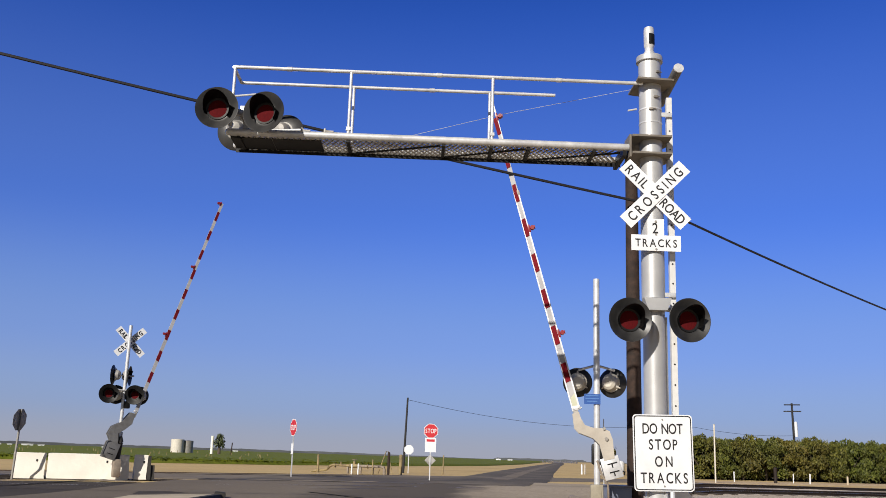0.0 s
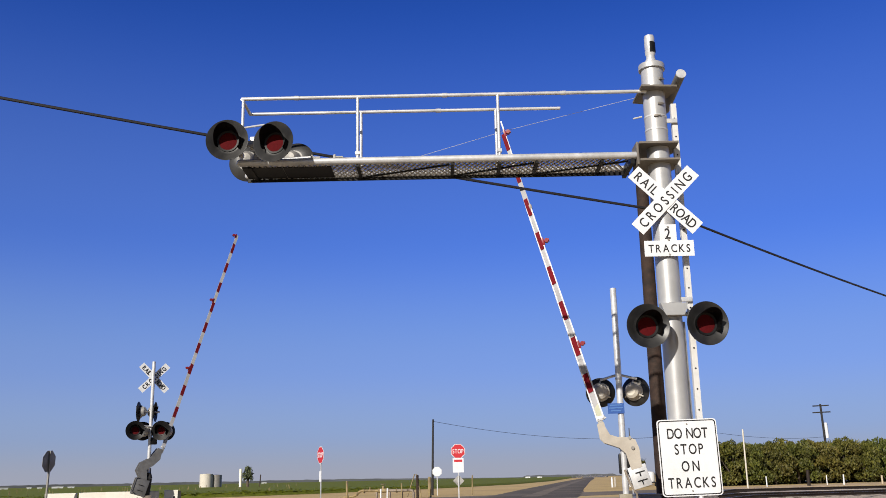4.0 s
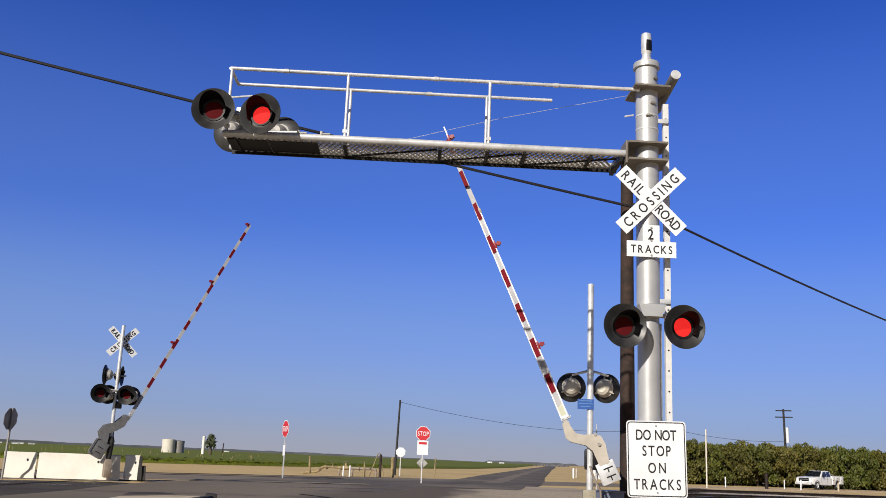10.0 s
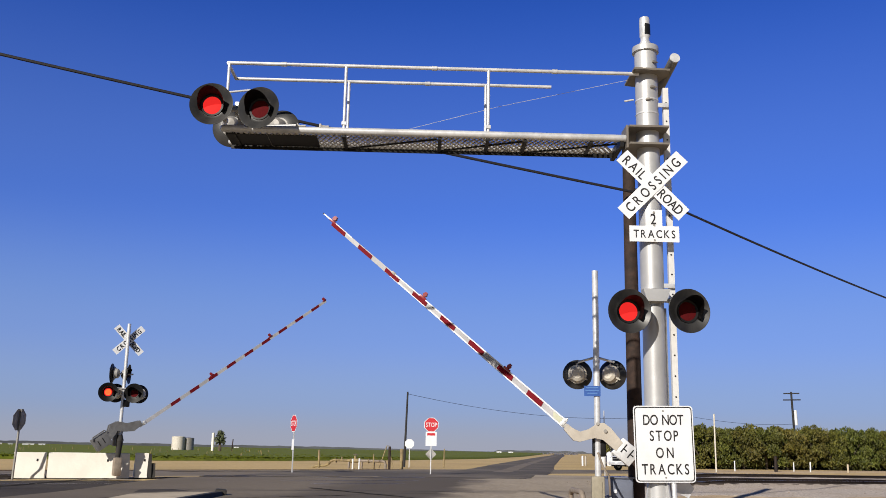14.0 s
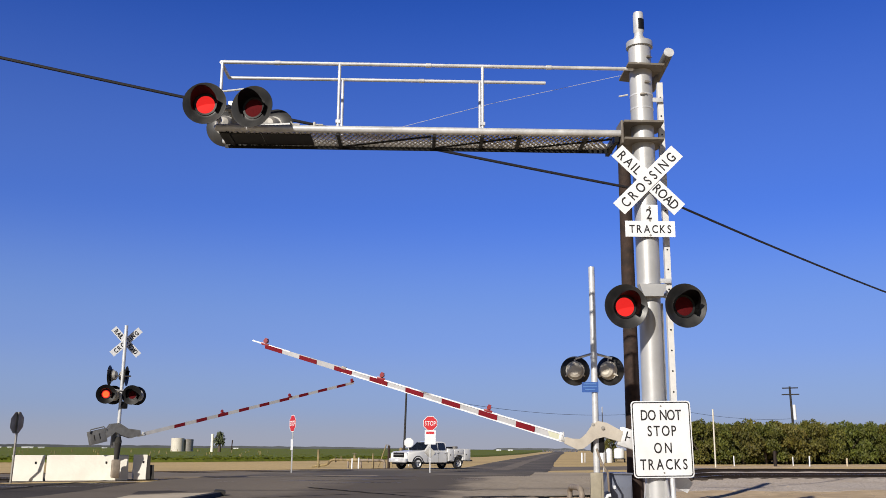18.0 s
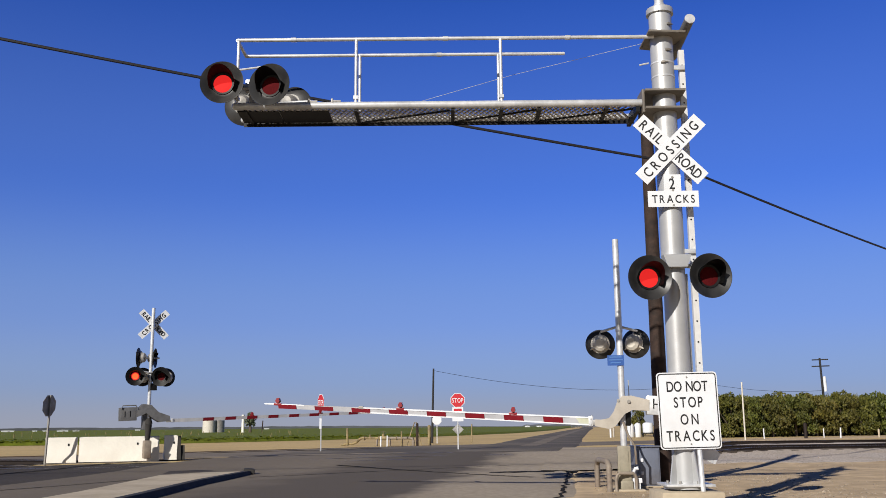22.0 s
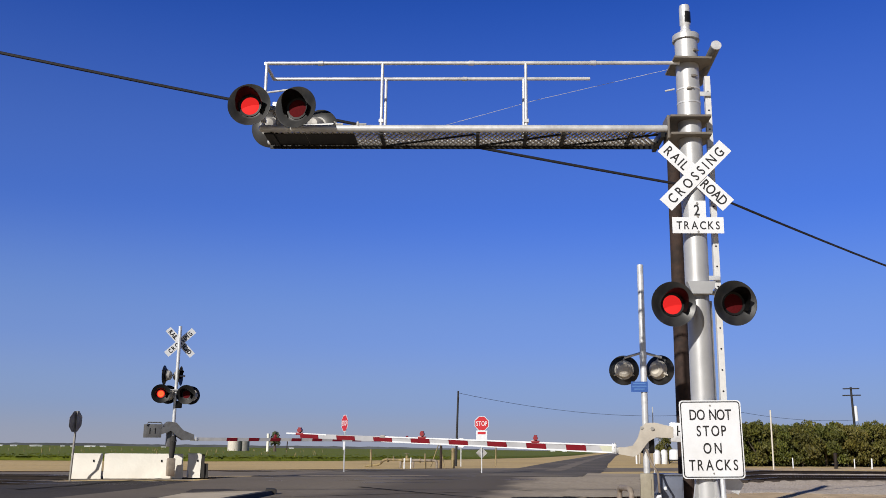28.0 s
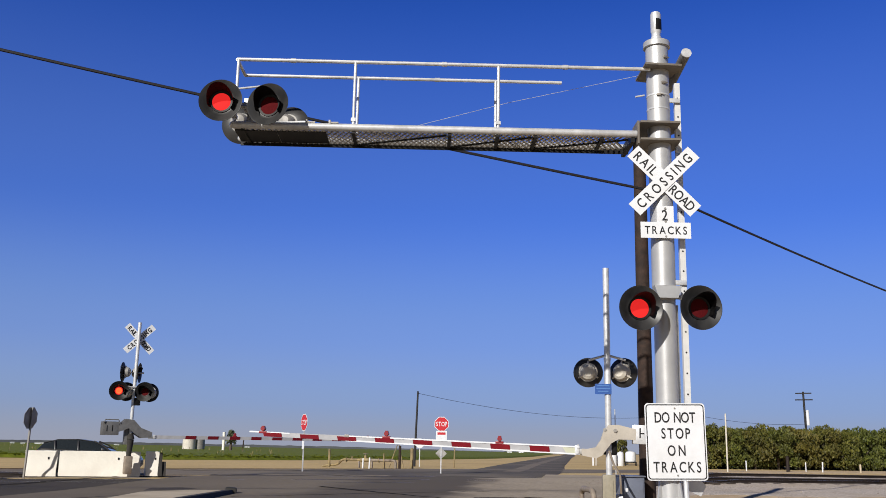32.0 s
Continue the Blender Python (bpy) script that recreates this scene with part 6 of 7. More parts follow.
stain("tar_line", wiggle((-0.40, 26.6), (-0.42, 15.0), 40, 0.16, 2.0), 0.10, "crack", "dark broken crack along the pavement edge")
stain("tar_line", wiggle((-8.3, 23.1), (-5.6, 25.8), 22, 0.10, 4.0), 0.11, "crack", "dark tar-filled crack from the median")
stain("tar_line", wiggle((-7.4, 28.3), (-4.4, 25.9), 18, 0.12, 7.0), 0.22, "crack", "dark tar seam running toward the pavement edge")
stain("tar_line", wiggle((-4.4, 25.9), (-1.2, 23.2), 24, 0.12, 4.5), 0.18, "crack", "dark tar seam running toward the pavement edge")
stain("tar_line", wiggle((-5.6, 25.8), (-2.2, 28.6), 20, 0.15, 9.0), 0.07, "crack", "thin crack branching off across the lane")
stain("tar_line", wiggle((-2.6, 25.3), (-0.9, 25.9), 12, 0.22, 5.5), 0.70, "crack", "ragged dark tar patch near the pavement edge")
stain("tar_line", wiggle((-1.2, 25.6), (-0.1, 27.0), 10, 0.18, 6.1), 0.25, "crack", "ragged dark tar patch near the pavement edge", 0.028)
stain("tar_line", wiggle((-1.0, 27.1), (1.6, 26.9), 16, 0.20, 6.3), 0.24, "crack", "dark broken edge of the pavement", 0.030)
stain("tar_line", wiggle((-0.35, 25.2), (0.9, 20.2), 20, 0.16, 3.3), 0.13, "crack", "dark rut in the dirt toward the gate", 0.062)
stain("tar_line", wiggle((-12.0, 18.1), (-10.4, 23.4), 10, 0.12, 6.0), 0.10, "crack", "dark seam beside the median")
stain("tar_line", wiggle((-15.8, 24.0), (-15.2, 31.0), 10, 0.15, 6.5), 0.22, "crack", "dark seam across the side lane")
stain("dust_strip", wiggle((-21.5, 27.2), (-14.0, 30.6), 14, 0.25, 8.0), 1.0, "dust", "pale dust drifted along the edge of the side lane", 0.020)
stain("dust_strip", wiggle((-14.2, 35.0), (-8.2, 43.6), 26, 0.5, 8.5), 1.5, "dust", "pale dust between the rails on the road", 0.05)
stain("dust_strip", wiggle((-19.5, 46.5), (-12.0, 56.0), 24, 0.5, 9.5), 1.3, "dust", "pale dust along the crossroad", 0.04)

# dark kerb along the median's road side, with a broken end block
bm = bmesh.new()
pts = [(-8.8, 24.45), (-8.4, 20.2), (-7.7, 16), (-5.6, 2), (-3.5, -20)]
prev = None
for x, y in pts:
    row = [bm.verts.new((x + dx, y, z)) for dx, z in ((-0.10, 0.0), (0.12, 0.0), (0.07, 0.135), (-0.10, 0.135))]
    if prev:
        for k in range(4):
            bm.faces.new((prev[k], prev[(k + 1) % 4], row[(k + 1) % 4], row[k]))
    else:
        bm.faces.new(row)
    prev = row
solo("kerb", bm, "kerb", "dark kerb along the median", "kerb", kind="structure")
bm = bmesh.new()
box(bm, (0, 0, 0.09), (0.30, 0.34, 0.20), bevel=0.06)
solo("kerb_block", bm, "kerb", "chipped dark end block of the median kerb", "kerb block", pose(-8.82, 24.5, 0, 3, 5, 20))

# ---- field edge: pipework, posts, signs ----
pw = thing("pipework", pose(-13.64, 64, 0), "tan irrigation pipe with bends and a valve", "pipe")
bm = bmesh.new()
tube(bm, [(-3.3, 1.3, 0.02), (-2.9, 1.2, 0.10), (-2.3, 1.0, 0.14), (-2.05, 0.9, 0.24), (-1.85, 0.8, 0.44), (-1.60, 0.7, 0.52), (-0.25, 0.2, 0.50)], 0.085, 10)
part("pipe_run", bm, "pipe", pw, "sagging tan pipe rising to the valve")
bm = bmesh.new()
tube(bm, [(0.2, 0.1, 0.50), (1.85, 0.0, 0.50), (2.05, 0.0, 0.46), (2.10, 0.0, 0.30), (2.10, 0.0, -0.1)], 0.095, 10)
part("pipe_run", bm, "rustpipe", pw, "dark pipe turning down into the ground")
bm = bmesh.new()
cyl(bm, (-0.28, 0.2, 0.50), (0.22, 0.1, 0.50), 0.14, 12)
cyl(bm, (-0.02, 0.15, 0.45), (-0.02, 0.15, 0.80), 0.09, 12)
valve = part("valve", bm, "pipe", pw, "tan gate valve body")
bm = bmesh.new()
lathe(bm, [(0.17, 0.0), (0.19, 0.02), (0.17, 0.04), (0.15, 0.02), (0.17, 0.0)], 16, pose(-0.02, 0.15, 0.90))
cyl(bm, (-0.02, 0.15, 0.78), (-0.02, 0.15, 0.96), 0.018, 8)
box(bm, (-0.02, 0.15, 0.92), (0.34, 0.02, 0.02))
part("handwheel", bm, "rustpipe", valve, "rusty handwheel")
for x, y in ((-0.32, 0.21), (0.26, 0.09), (-1.45, 0.65), (0.95, 0.05)):
    bm = bmesh.new()
    cyl(bm, (x - 0.02, y, 0.50), (x + 0.02, y - 0.008, 0.50), 0.155, 14)
    part("flange", bm, "pipe", pw)
for x, y in ((-0.48, 0.25), (0.45, 0.08), (1.30, 0.03)):
    bm = bmesh.new()
    box(bm, (x, y, 0.19), (0.10, 0.22, 0.44), bevel=0.015)
    part("support", bm, "rustpipe", pw)
bm = bmesh.new()
cyl(bm, (-1.02, 0.45, 0.5), (-1.02, 0.45, 0.74), 0.05, 10)
part("air_vent", bm, "pipe", pw)
for x, y, h, r, mt, lab in ((-13.5, 62.6, 0.62, 0.05, "white", "short white bollard beside the valve"), (-13.1, 62.8, 0.66, 0.05, "white", "short white bollard beside the valve"), (-12.2, 63.2, 0.95, 0.045, "pipe", "yellow marker post at the roadside"),
                             (-16.4, 65.0, 1.15, 0.075, "pipe", "weathered yellow stub post"), (-11.3, 64.2, 1.45, 0.09, "wood", "dark thick post at the pipe's end"), (-10.75, 66.0, 1.30, 0.12, "pipe", "stout yellow post under the pole"), (-8.6, 73, 1.4, 0.05, "pipe", "thin yellow post at the field edge"),
                             (15.1, 84.0, 0.85, 0.05, "white", "short white post before the orchard"), (18.6, 84.5, 1.25, 0.14, "rail", "brown stub post before the orchard"), (20.9, 88, 0.8, 0.045, "white", "short white post before the orchard"),
                             (21.8, 86, 0.85, 0.06, "white", "short white post before the orchard"), (25.5, 88, 0.7, 0.08, "concrete", "grey stub post before the orchard"), (2.75, 102.0, 0.95, 0.10, "white", "pale bollard beyond the crossroad"), (3.10, 103.5, 0.95, 0.10, "tanpaint", "pale bollard beyond the crossroad")):
    bm = bmesh.new()
    cyl(bm, (0, 0, -0.1), (0, 0, h), r, 10)
    cyl(bm, (0, 0, h), (0, 0, h + r * 0.5), r, 10, r * 0.5)
    solo("marker_post", bm, mt, lab, "post", pose(x, y, 0, 0, random.uniform(-2, 2), 0), group="roadside posts")
bm = bmesh.new()
tube(bm, [(-12.35, 66, 0.0), (-11.85, 66.2, 1.55), (-11.72, 66.2, 1.55), (-11.35, 66, 0.0)], 0.035, 8)
solo("pole_brace", bm, "pipe", "leaning braced post beside the wire pole", "brace")
ws = thing("round_sign", pose(-11.3, 73, 0, 0, 0, 8), "white sign back on a short post", "road sign")
bm = bmesh.new()
extrude_outline(bm, octagon(0.38), -0.01, 0.01)
part("face", bm, "white", ws, m=pose(0, 0, 1.75))
bm = bmesh.new()
box(bm, (0, 0.04, 0.8), (0.07, 0.05, 1.8))
part("post", bm, "galv", ws)
# bare plate back in a darker cast grey that carries its shade
bm = bmesh.new()
extrude_outline(bm, [(0, -0.31), (0.31, 0), (0, 0.31), (-0.31, 0)], 0.058, 0.066)
part("diamond_plate", bm, "castpale", s2, "grey back of a diamond plate behind the post", pose(0, 0, 1.08))

bm = bmesh.new()
cyl(bm, (0, 0, 0), (0, 0, 1.75), 0.19, 14)
cyl(bm, (0, 0, 1.75), (0, 0, 1.85), 0.19, 14, 0.08)
part("transformer", bm, "white", far_pole, "pale cylindrical transformer", pose(0.30, -0.1, 5.2))

# ---- distance ----
bm = bmesh.new()
lathe(bm, [(0.001, 0), (1.45, 0), (1.45, 3.4), (0.1, 3.55), (0.001, 3.55)], 28)
solo("storage_tank", bm, "steel", "grey squat storage tank beside a paler one", "tank", pose(-93.1, 233.3, -0.1))
bm = bmesh.new()
cyl(bm, (0, 0, 0), (0, 0, 4.4), 0.33, 16)
solo("standpipe", bm, "barrier", "tall white irrigation standpipe in the field", "standpipe", pose(-79.2, 213.4, 0))
bm = bmesh.new()
cyl(bm, (0, 0, 0), (0.2, 0, 3.0), 0.13, 8)
solo("field_stake", bm, "wood", "dark leaning stake in the field", "stake", pose(-74.6, 213.5, 0))
pt = thing("field_tree", pose(-77.5, 213.6, 0), "small shaggy dusty-green tree standing alone in the field", "tree")
bm = bmesh.new()
cyl(bm, (0, 0, 0), (0, 0, 3.2), 0.4, 8, 0.25)
part("trunk", bm, "bark", pt)
bm = bmesh.new()
rnd = random.Random(3)
for i in range(420):
    a, e = rnd.uniform(0, math.tau), rnd.uniform(-0.7, 1.4)
    r0 = rnd.uniform(0.6, 1.55)
    c = Vector((math.cos(a) * math.cos(e) * r0 * 0.8, math.sin(a) * math.cos(e) * r0 * 0.85, 2.9 + math.sin(e) * r0 * 1.35))
    s = rnd.uniform(0.25, 0.6)
    mm = Matrix.Translation(c) @ Euler((rnd.uniform(0, 6), rnd.uniform(0, 6), rnd.uniform(0, 6))).to_matrix().to_4x4()
    bm.faces.new([bm.verts.new(mm @ Vector(v)) for v in ((-s, 0, 0), (0, -s * 0.3, 0), (s, 0, 0), (0, s * 0.3, 0))])
part("crown", bm, "palm", pt, smooth=0)
# distant wooded rise on the horizon, its haze held in the base colour
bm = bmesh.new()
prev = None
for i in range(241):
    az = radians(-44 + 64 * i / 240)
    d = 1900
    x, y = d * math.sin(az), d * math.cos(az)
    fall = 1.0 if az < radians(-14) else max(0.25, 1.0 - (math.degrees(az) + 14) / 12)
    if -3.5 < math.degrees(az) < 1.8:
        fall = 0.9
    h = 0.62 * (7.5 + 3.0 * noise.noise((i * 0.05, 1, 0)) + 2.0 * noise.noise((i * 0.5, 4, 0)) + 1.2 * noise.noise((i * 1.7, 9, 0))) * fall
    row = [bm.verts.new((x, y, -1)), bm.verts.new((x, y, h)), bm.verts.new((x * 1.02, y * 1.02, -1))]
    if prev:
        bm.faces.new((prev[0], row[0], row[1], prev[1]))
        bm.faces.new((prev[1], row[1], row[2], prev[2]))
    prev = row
solo("far_woods", bm, "treeline", "low dark haze-toned line of far trees on the horizon", "woods", kind="stuff")
# low hazy clutter where the road meets the horizon
bm = bmesh.new()
for k in range(420):
    x = rnd.uniform(-9.0, 15.0)
    top = 1.2 + 1.6 * noise.noise((x * 0.35, 3.0, 0.0)) + 0.9 * noise.noise((x * 1.3, 7.0, 0.0))
    c = Vector((x, 650 + rnd.uniform(-6, 6), rnd.uniform(-0.3, max(0.4, top))))
    r = rnd.uniform(0.25, 0.6)
    mm = Matrix.Translation(c) @ Euler((rnd.uniform(0, 6), rnd.uniform(0, 6), rnd.uniform(0, 6))).to_matrix().to_4x4()
    bm.faces.new([bm.verts.new(mm @ Vector(v)) for v in ((-r, 0, 0), (0, -r * 0.6, 0), (r, 0, 0), (0, r * 0.6, 0))])
solo("far_thicket", bm, "farhaze", "low hazy thicket at the end of the road", "woods", kind="stuff")


def shed(x, y, w, d, h, turn, label):
    t = thing("farm_building", pose(x, y, 0, 0, 0, turn), label, "building", "distant farm buildings")
    bm = bmesh.new()
    box(bm, (0, 0, h / 2), (w, d, h))
    part("wall", bm, "white", t)
    bm = bmesh.new()
    extrude_outline(bm, [(-w / 2 - 0.3, h), (w / 2 + 0.3, h), (w / 2 + 0.3, h + 0.15), (0, h + h * 0.28), (-w / 2 - 0.3, h + 0.15)], -d / 2 - 0.3, d / 2 + 0.3)
    part("roof", bm, "galv", t)
    bm = bmesh.new()
    box(bm, (w * 0.1, -d / 2 - 0.02, h * 0.32), (w * 0.18, 0.06, h * 0.6))
    part("door", bm, "steel", t)
    return t


for az, d, w, h in ((-35.0, 650, 9, 1.9), (-34.22, 640, 7, 1.8), (-33.1, 640, 13, 1.9), (-31.73, 700, 5, 1.9), (-31.2, 680, 5, 1.7), (-30.3, 640, 12, 2.0), (-29.6, 660, 7, 1.7), (-26.3, 800, 7, 1.8), (-19, 900, 8, 2), (-3.4, 900, 8, 2.4), (-2.7, 900, 8, 2.2)):
    w, h = w * 0.55, h * 0.55
    shed(d * math.sin(radians(az)), d * math.cos(radians(az)), w, 8, h, -az, "small white farm building far across the field")
# white tanks beyond the crossroad
for x, y, z, w, h, lab in ((4.85, 102.3, 0.0, 0.72, 1.45, "upright white plastic tank on the dirt beyond the crossroad"), (5.62, 102.8, 0.0, 0.72, 1.50, "upright white plastic tank on the dirt beyond the crossroad"), (6.95, 107.0, 0.42, 1.15, 1.15, "white tank raised on a dark stand beyond the crossroad")):
    t = thing("water_tank", pose(x, y, -0.03), lab, "tank", "white water tanks")
    bm = bmesh.new()
    lathe(bm, [(0.001, z), (w * 0.46, z), (w / 2, z + 0.06), (w / 2, z + h * 0.80), (w * 0.42, z + h * 0.93), (w * 0.16, z + h), (0.001, z + h)], 24)
    part("tank", bm, "white", t)
    bm = bmesh.new()
    cyl(bm, (0, 0, z + h - 0.01), (0, 0, z + h + 0.05), w * 0.15, 14)
    part("lid", bm, "grey", t)
    if z:
        bm = bmesh.new()
        box(bm, (0, 0, z - 0.05), (w * 1.15, w * 1.1, 0.09), bevel=0.01)
        part("stand_top", bm, "black", t)
        for sx in (-0.5, 0.5):
            for sy in (-0.45, 0.45):
                bm = bmesh.new()
                box(bm, (sx * w, sy * w, z / 2 - 0.05), (0.09, 0.09, z))
                part("leg", bm, "black", t)
# irrigation risers and tall weeds in the crop
bm = bmesh.new()
rnd = random.Random(21)
for i in range(70):
    y = rnd.uniform(95, 260)
    x = -y * rnd.uniform(0.30, 0.72)
    h = rnd.uniform(0.25, 0.6)
    if y < 70 + 0.0 * x:
        continue
    tilt = rnd.uniform(-0.35, 0.35)
    tube(bm, [(x, y, 0.2), (x + tilt * h, y, 0.25 + h)], 0.02 + 0.0002 * y, 4)
tagged(solo("field_risers", bm, "drygrass", "pale irrigation risers and seed stalks scattered over the crop", "risers", kind="stuff"), kind="stuff")
# crop canopy: rows of leaf tufts on the near edge of the field
bm = bmesh.new()
for i in range(3500):
    k = rnd.randrange(2, 7)
    (ax, ay), (bx, by) = EDGE[k], EDGE[k + 1]
    f = rnd.random()
    deep = 26 * rnd.random() ** 3
    x, y = ax + (bx - ax) * f - deep * 0.6, ay + (by - ay) * f + deep
    s, h = rnd.uniform(0.15, 0.35), rnd.uniform(0.02, 0.10)
    a = rnd.uniform(0, math.pi)
    dx, dy = s * math.cos(a), s * math.sin(a)
    bm.faces.new([bm.verts.new(v) for v in ((x - dx, y - dy, 0.2), (x + dx, y + dy, 0.2), (x + dx * 0.7, y + dy * 0.7 - 0.1, 0.25 + h), (x - dx * 0.7, y - dy * 0.7 - 0.1, 0.25 + h))])
solo("crop_tufts", bm, "field", "tufts of green crop along the field edge", "crop", kind="stuff", smooth=0)
# loose stones on the verge and ballast
bm = bmesh.new()
for i in range(5200):
    x = rnd.uniform(0.2, 22)
    y = 17.0 + rnd.random() * (17.5 + 0.4 * x)
    if rnd.random() < 0.45:
        x, y = 0.2 + rnd.random() * 5, 14 + rnd.random() * 10
    if y < 27 + 0.33 * x and rnd.random() < 0.35:
        continue
    s = 0.008 + 0.018 * rnd.random() ** 2 + (0.03 if rnd.random() < 0.01 else 0)
    z = swell(x, y) + 0.036 + 0.04 * noise.noise((x * 0.35, y * 0.35, 0.0))
    p = [Vector((1, 0, 0)), Vector((-0.4, 0.9, 0.1)), Vector((-0.5, -0.8, -0.1)), Vector((0.1, 0.1, 0.8)), Vector((-0.1, 0, -0.6))]
    turn = Matrix.Rotation(rnd.uniform(0, 6.28), 3, "Z")
    v = [bm.verts.new(Vector((x, y, z)) + turn @ Vector((q.x * s * rnd.uniform(0.6, 1.4), q.y * s * rnd.uniform(0.6, 1.4), q.z * s))) for q in p]
    for f in ((0, 1, 3), (1, 2, 3), (2, 0, 3), (1, 0, 4), (2, 1, 4), (0, 2, 4)):
        bm.faces.new([v[k] for k in f])
solo("loose_stones", bm, "pebble", "small loose stones scattered over the dirt and verge", "stones", kind="stuff", smooth=0)
# wooden ties under the near track, right of the road
ties = thing("track_ties", Matrix.Identity(4), "weathered wooden ties under the near track", "ties", kind="structure")
bm = bmesh.new()
box(bm, (0, 0, 0), (2.6, 0.23, 0.16))
me = finish("tie", bm, "tie")
for i in range(70):
    for x0, sgn in ((3.6, 1), (-19.0, -1)):
        if sgn < 0 and i > 30:
            continue
        x = x0 + sgn * i * 0.56
        for off in (0.0, 4.8):
            y = 34.0 + 0.378 * x + off
            t = new("tie", me)
            t.parent = ties
            t.matrix_basis = pose(x, y, swell(x, y) + (0.02 if x > 0 else -0.045) + bank(x, off > 0), 0, 0, math.degrees(math.atan(0.378)) + 90)


# ---- motion ----
PERIOD, R_TO_L, L_SHARE = 0.9937, 6.05, 0.45


def switching(side, lead):
    """Frames between which a light of that side changes, and whether it comes on."""
    out = []
    for n in range(-1, 27):
        for t, left_on in ((R_TO_L + n * PERIOD + lead, True), (R_TO_L + n * PERIOD + L_SHARE + lead, False)):
            f = round(t * FPS) - 1
            whole = round(t) * FPS
            if f < whole < f + 3:
                f = whole if t >= round(t) else whole - 3
            on = left_on == (side == "left")
            if lead and abs(t - round(t)) < 0.0075:
                f = whole if on else whole - 3
            if 5.2 < t < 31.95:
                out.append((f, on))
    return out


def key_lens(ob, home, side, lead):
    rows, state = [(0.0, 180)], False
    for f, s in switching(side, lead):
        if s != state:
            for k, a in enumerate((180, 105, 75, 0) if s else (0, 75, 105, 180)):
                rows.append(((f + k) / FPS, a))
            state = s
    rows.append((32.0, rows[-1][1]))
    if rows[-2][0] >= 32.0:
        rows.pop(-2)
    walk(ob, [(t, home @ pose(0, 0, 0, 0, a, 0)) for t, a in rows])


# seconds and degrees above level
NEAR = [(0, 76.0), (8.4, 76.2), (9, 74.5), (9.5, 71.1), (10, 67.8), (10.5, 64.3), (11, 60.5), (11.5, 57.0), (12, 53.8), (12.5, 51.4), (13, 48.2), (13.5, 45.2), (15.5, 32.1), (16, 29.1), (16.5, 26.0), (17, 22.8),
        (17.5, 20.2), (18, 18.5), (18.5, 16.8), (19, 14.8), (19.5, 13.1), (20, 11.4), (20.5, 9.8), (21, 8.2), (21.5, 6.7), (22, 5.0), (22.5, 4.2), (23, 3.5), (32, 3.6)]
FAR = [(0, 74.6), (8.4, 74.8), (9, 73.4), (9.5, 68.8), (10, 65.2), (10.5, 62.0), (11, 58.6), (11.5, 55.1), (12, 51.6), (12.5, 47.9), (13, 44.9), (13.5, 41.7), (15.5, 28.3), (16, 25.9), (16.5, 22.9), (17, 20.3),
       (17.5, 17.6), (18, 16.2), (18.5, 14.5), (19, 12.6), (19.5, 10.7), (20, 8.8), (20.5, 7.1), (21, 5.4), (21.5, 3.6), (22, 3.6), (22.5, 2.7), (23, 2.2), (32, 2.0)]


# seconds and metres along the way
TRUCK = [(0, 262), (5, 207), (8.6, 166.5), (9.2, 159.9), (9.8, 153), (10.4, 146), (11, 139.7), (11.6, 134.6), (12.2, 129.6), (13.5, 125.6), (15.5, 118.2), (16, 116.4), (16.5, 114.2), (17, 111), (17.5, 107.3), (18, 103.1), (18.5, 98.2), (19, 92.8), (19.5, 87.2), (20, 81.9), (20.5, 77.2), (21, 72.4), (22, 62), (24, 38), (27, 14), (32, 8)]
CAR = [(0, 8), (18, 20), (22, 52), (24, 68), (26.5, 85.5), (27.6, 90.2), (28.3, 92.6), (28.6, 93.6), (29, 94.6), (29.3, 95.3), (29.6, 96.4), (30, 97.5), (30.5, 98.25), (31, 98.75), (31.5, 99.05), (32, 99.24)]


def lane(s, off):
    """The point s metres along the crossroad, off to its left, and the way the road runs there."""
    pts = [Vector(p) for p in CROSS]
    side = []
    for i, p in enumerate(pts):
        t = (pts[min(len(pts) - 1, i + 1)] - pts[max(0, i - 1)]).normalized()
        side.append(p + off * Vector((-t.y, t.x)))
    for a, b in zip(side, side[1:]):
        d = (b - a).length
        if s <= d:
            break
        s -= d
    return a.lerp(b, s / d)


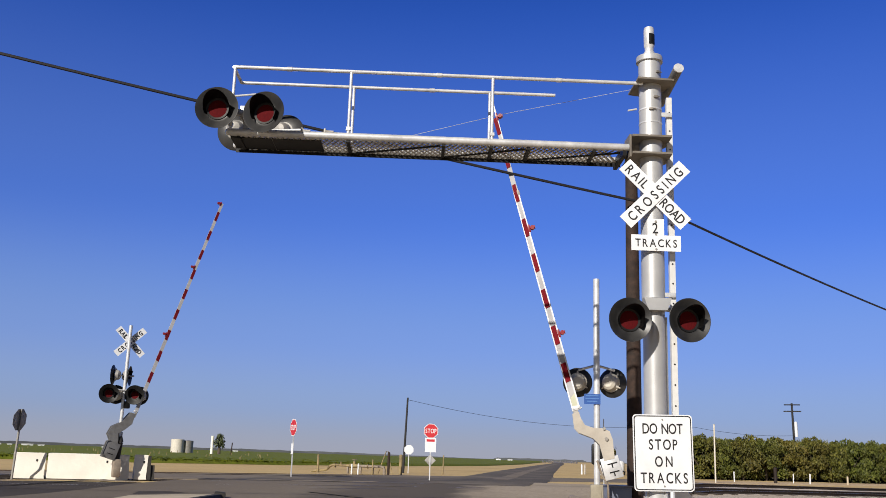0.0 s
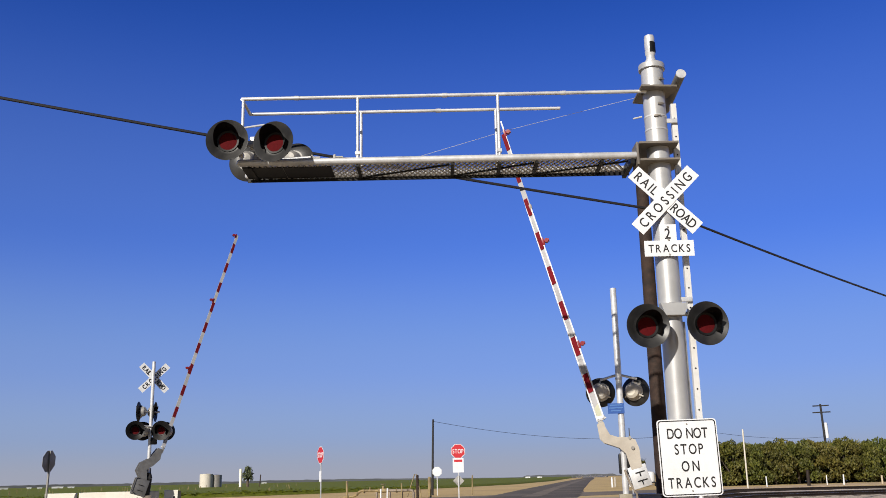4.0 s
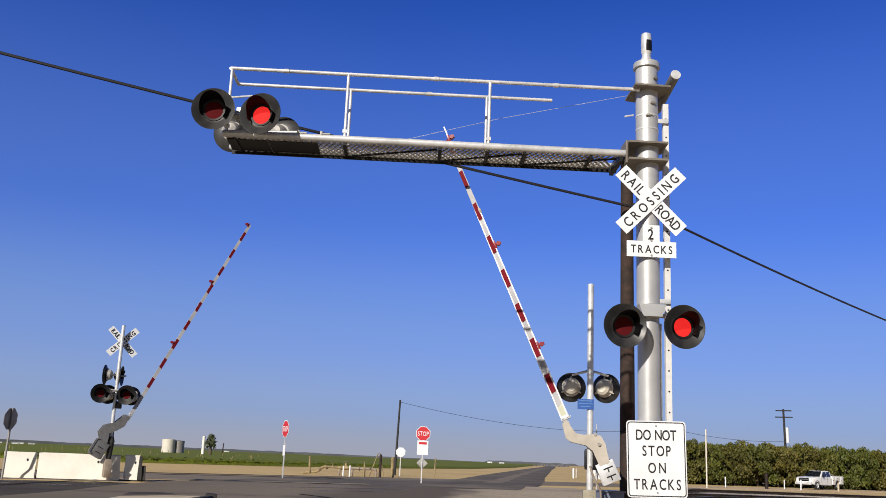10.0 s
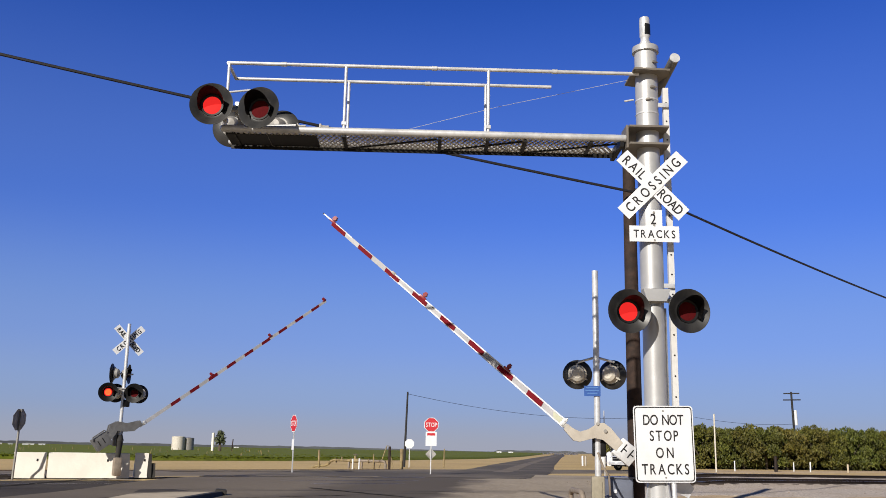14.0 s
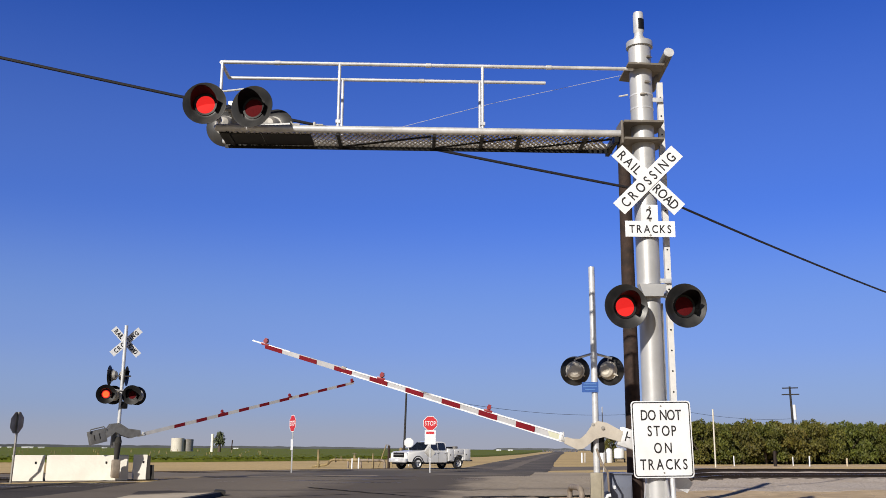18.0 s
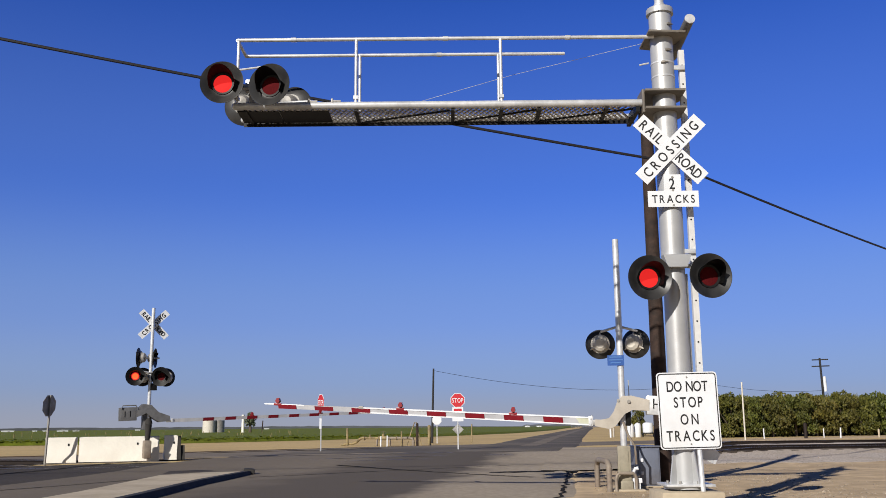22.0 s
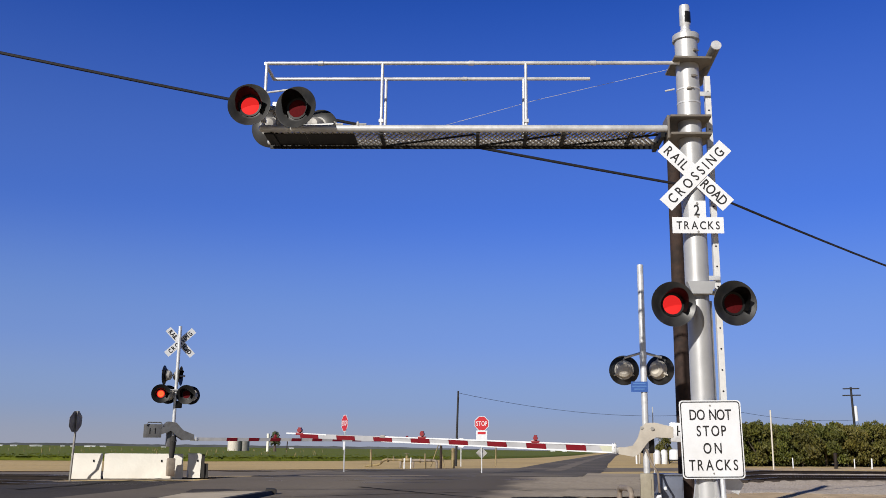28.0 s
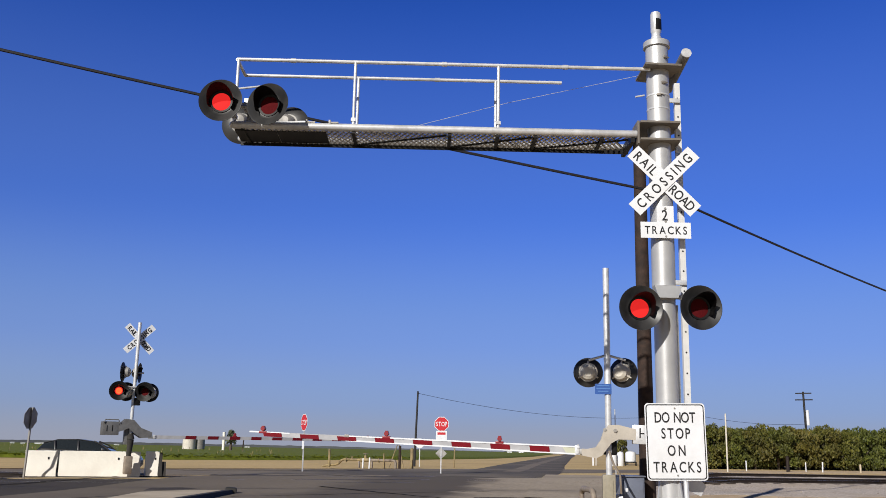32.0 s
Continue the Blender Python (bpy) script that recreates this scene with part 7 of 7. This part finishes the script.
def approach(s, off):
    """The point s metres along the straight line on which the car rolls up behind the barriers."""
    return Vector((-18.5, 36.8)) + (s - 100.0) * Vector((math.cos(radians(18)), math.sin(radians(18)))) + off * Vector((-math.sin(radians(18)), math.cos(radians(18))))


def drive(ob, kind, rows, way, off, ahead):
    """Keys a vehicle and its wheels along its way."""
    dense = []
    for (t0, s0), (t1, s1) in zip(rows, rows[1:]):
        k = max(1, math.ceil((t1 - t0) / 0.5))
        dense += [(t0 + (t1 - t0) * i / k, s0 + (s1 - s0) * i / k) for i in range(k)]
    dense.append(rows[-1])
    keys = []
    for t, s in dense:
        p, q, r = way(s, off), way(s + 3, off), way(max(0.0, s - 3), off)
        d = (q - r) * ahead
        keys.append((t, pose(p.x, p.y, 0.015 + swell(p.x, p.y), 0, 0, math.degrees(math.atan2(d.y, d.x)))))
    walk(ob, keys)
    for w, x, y, rad in WHEELS[kind]:
        spin = []
        for (t0, s0), (t1, s1) in zip(rows, rows[1:]):
            turn = math.degrees(abs(s1 - s0) / rad)
            if turn > 85 * 12 * (t1 - t0) or turn < 1:
                turn = min(turn, 85 * 12 * (t1 - t0))
            k = max(1, math.ceil(turn / 80))
            base = spin[-1][1] if spin else 0.0
            spin += [(t0 + (t1 - t0) * (i + 1) / k, base + turn * (i + 1) / k) for i in range(k)]
        seen, out = {0}, [(0.0, 0.0)]
        for t, a in spin:
            if frame(t) - 1 not in seen and a - out[-1][1] < 89:
                seen.add(frame(t) - 1)
                out.append((t, a))
        if frame(32.0) - 1 not in seen:
            out.append((32.0, out[-1][1]))
        walk(w, [(t, pose(x, y, rad, 0, a % 360, 0)) for t, a in out])


def motions():
    drive(truck, "truck", TRUCK, lane, 1.5, -1)
    drive(car, "car", CAR, approach, 0.0, 1)
    for key, items in LENSES.items():
        side, lead = key.split("_")[-1], -0.02 if key.startswith("far") else 0.0
        for ob, home in items:
            key_lens(ob, home, side, lead)
    walk(arm1, [(t, pose(P1[0], -0.14, P1[1], 0, a - 1.7, 0)) for t, a in NEAR])
    walk(arm2, [(t, pose(-0.05, -0.14, 1.50, 0, 1.5 - a, 0)) for t, a in FAR])


motions()
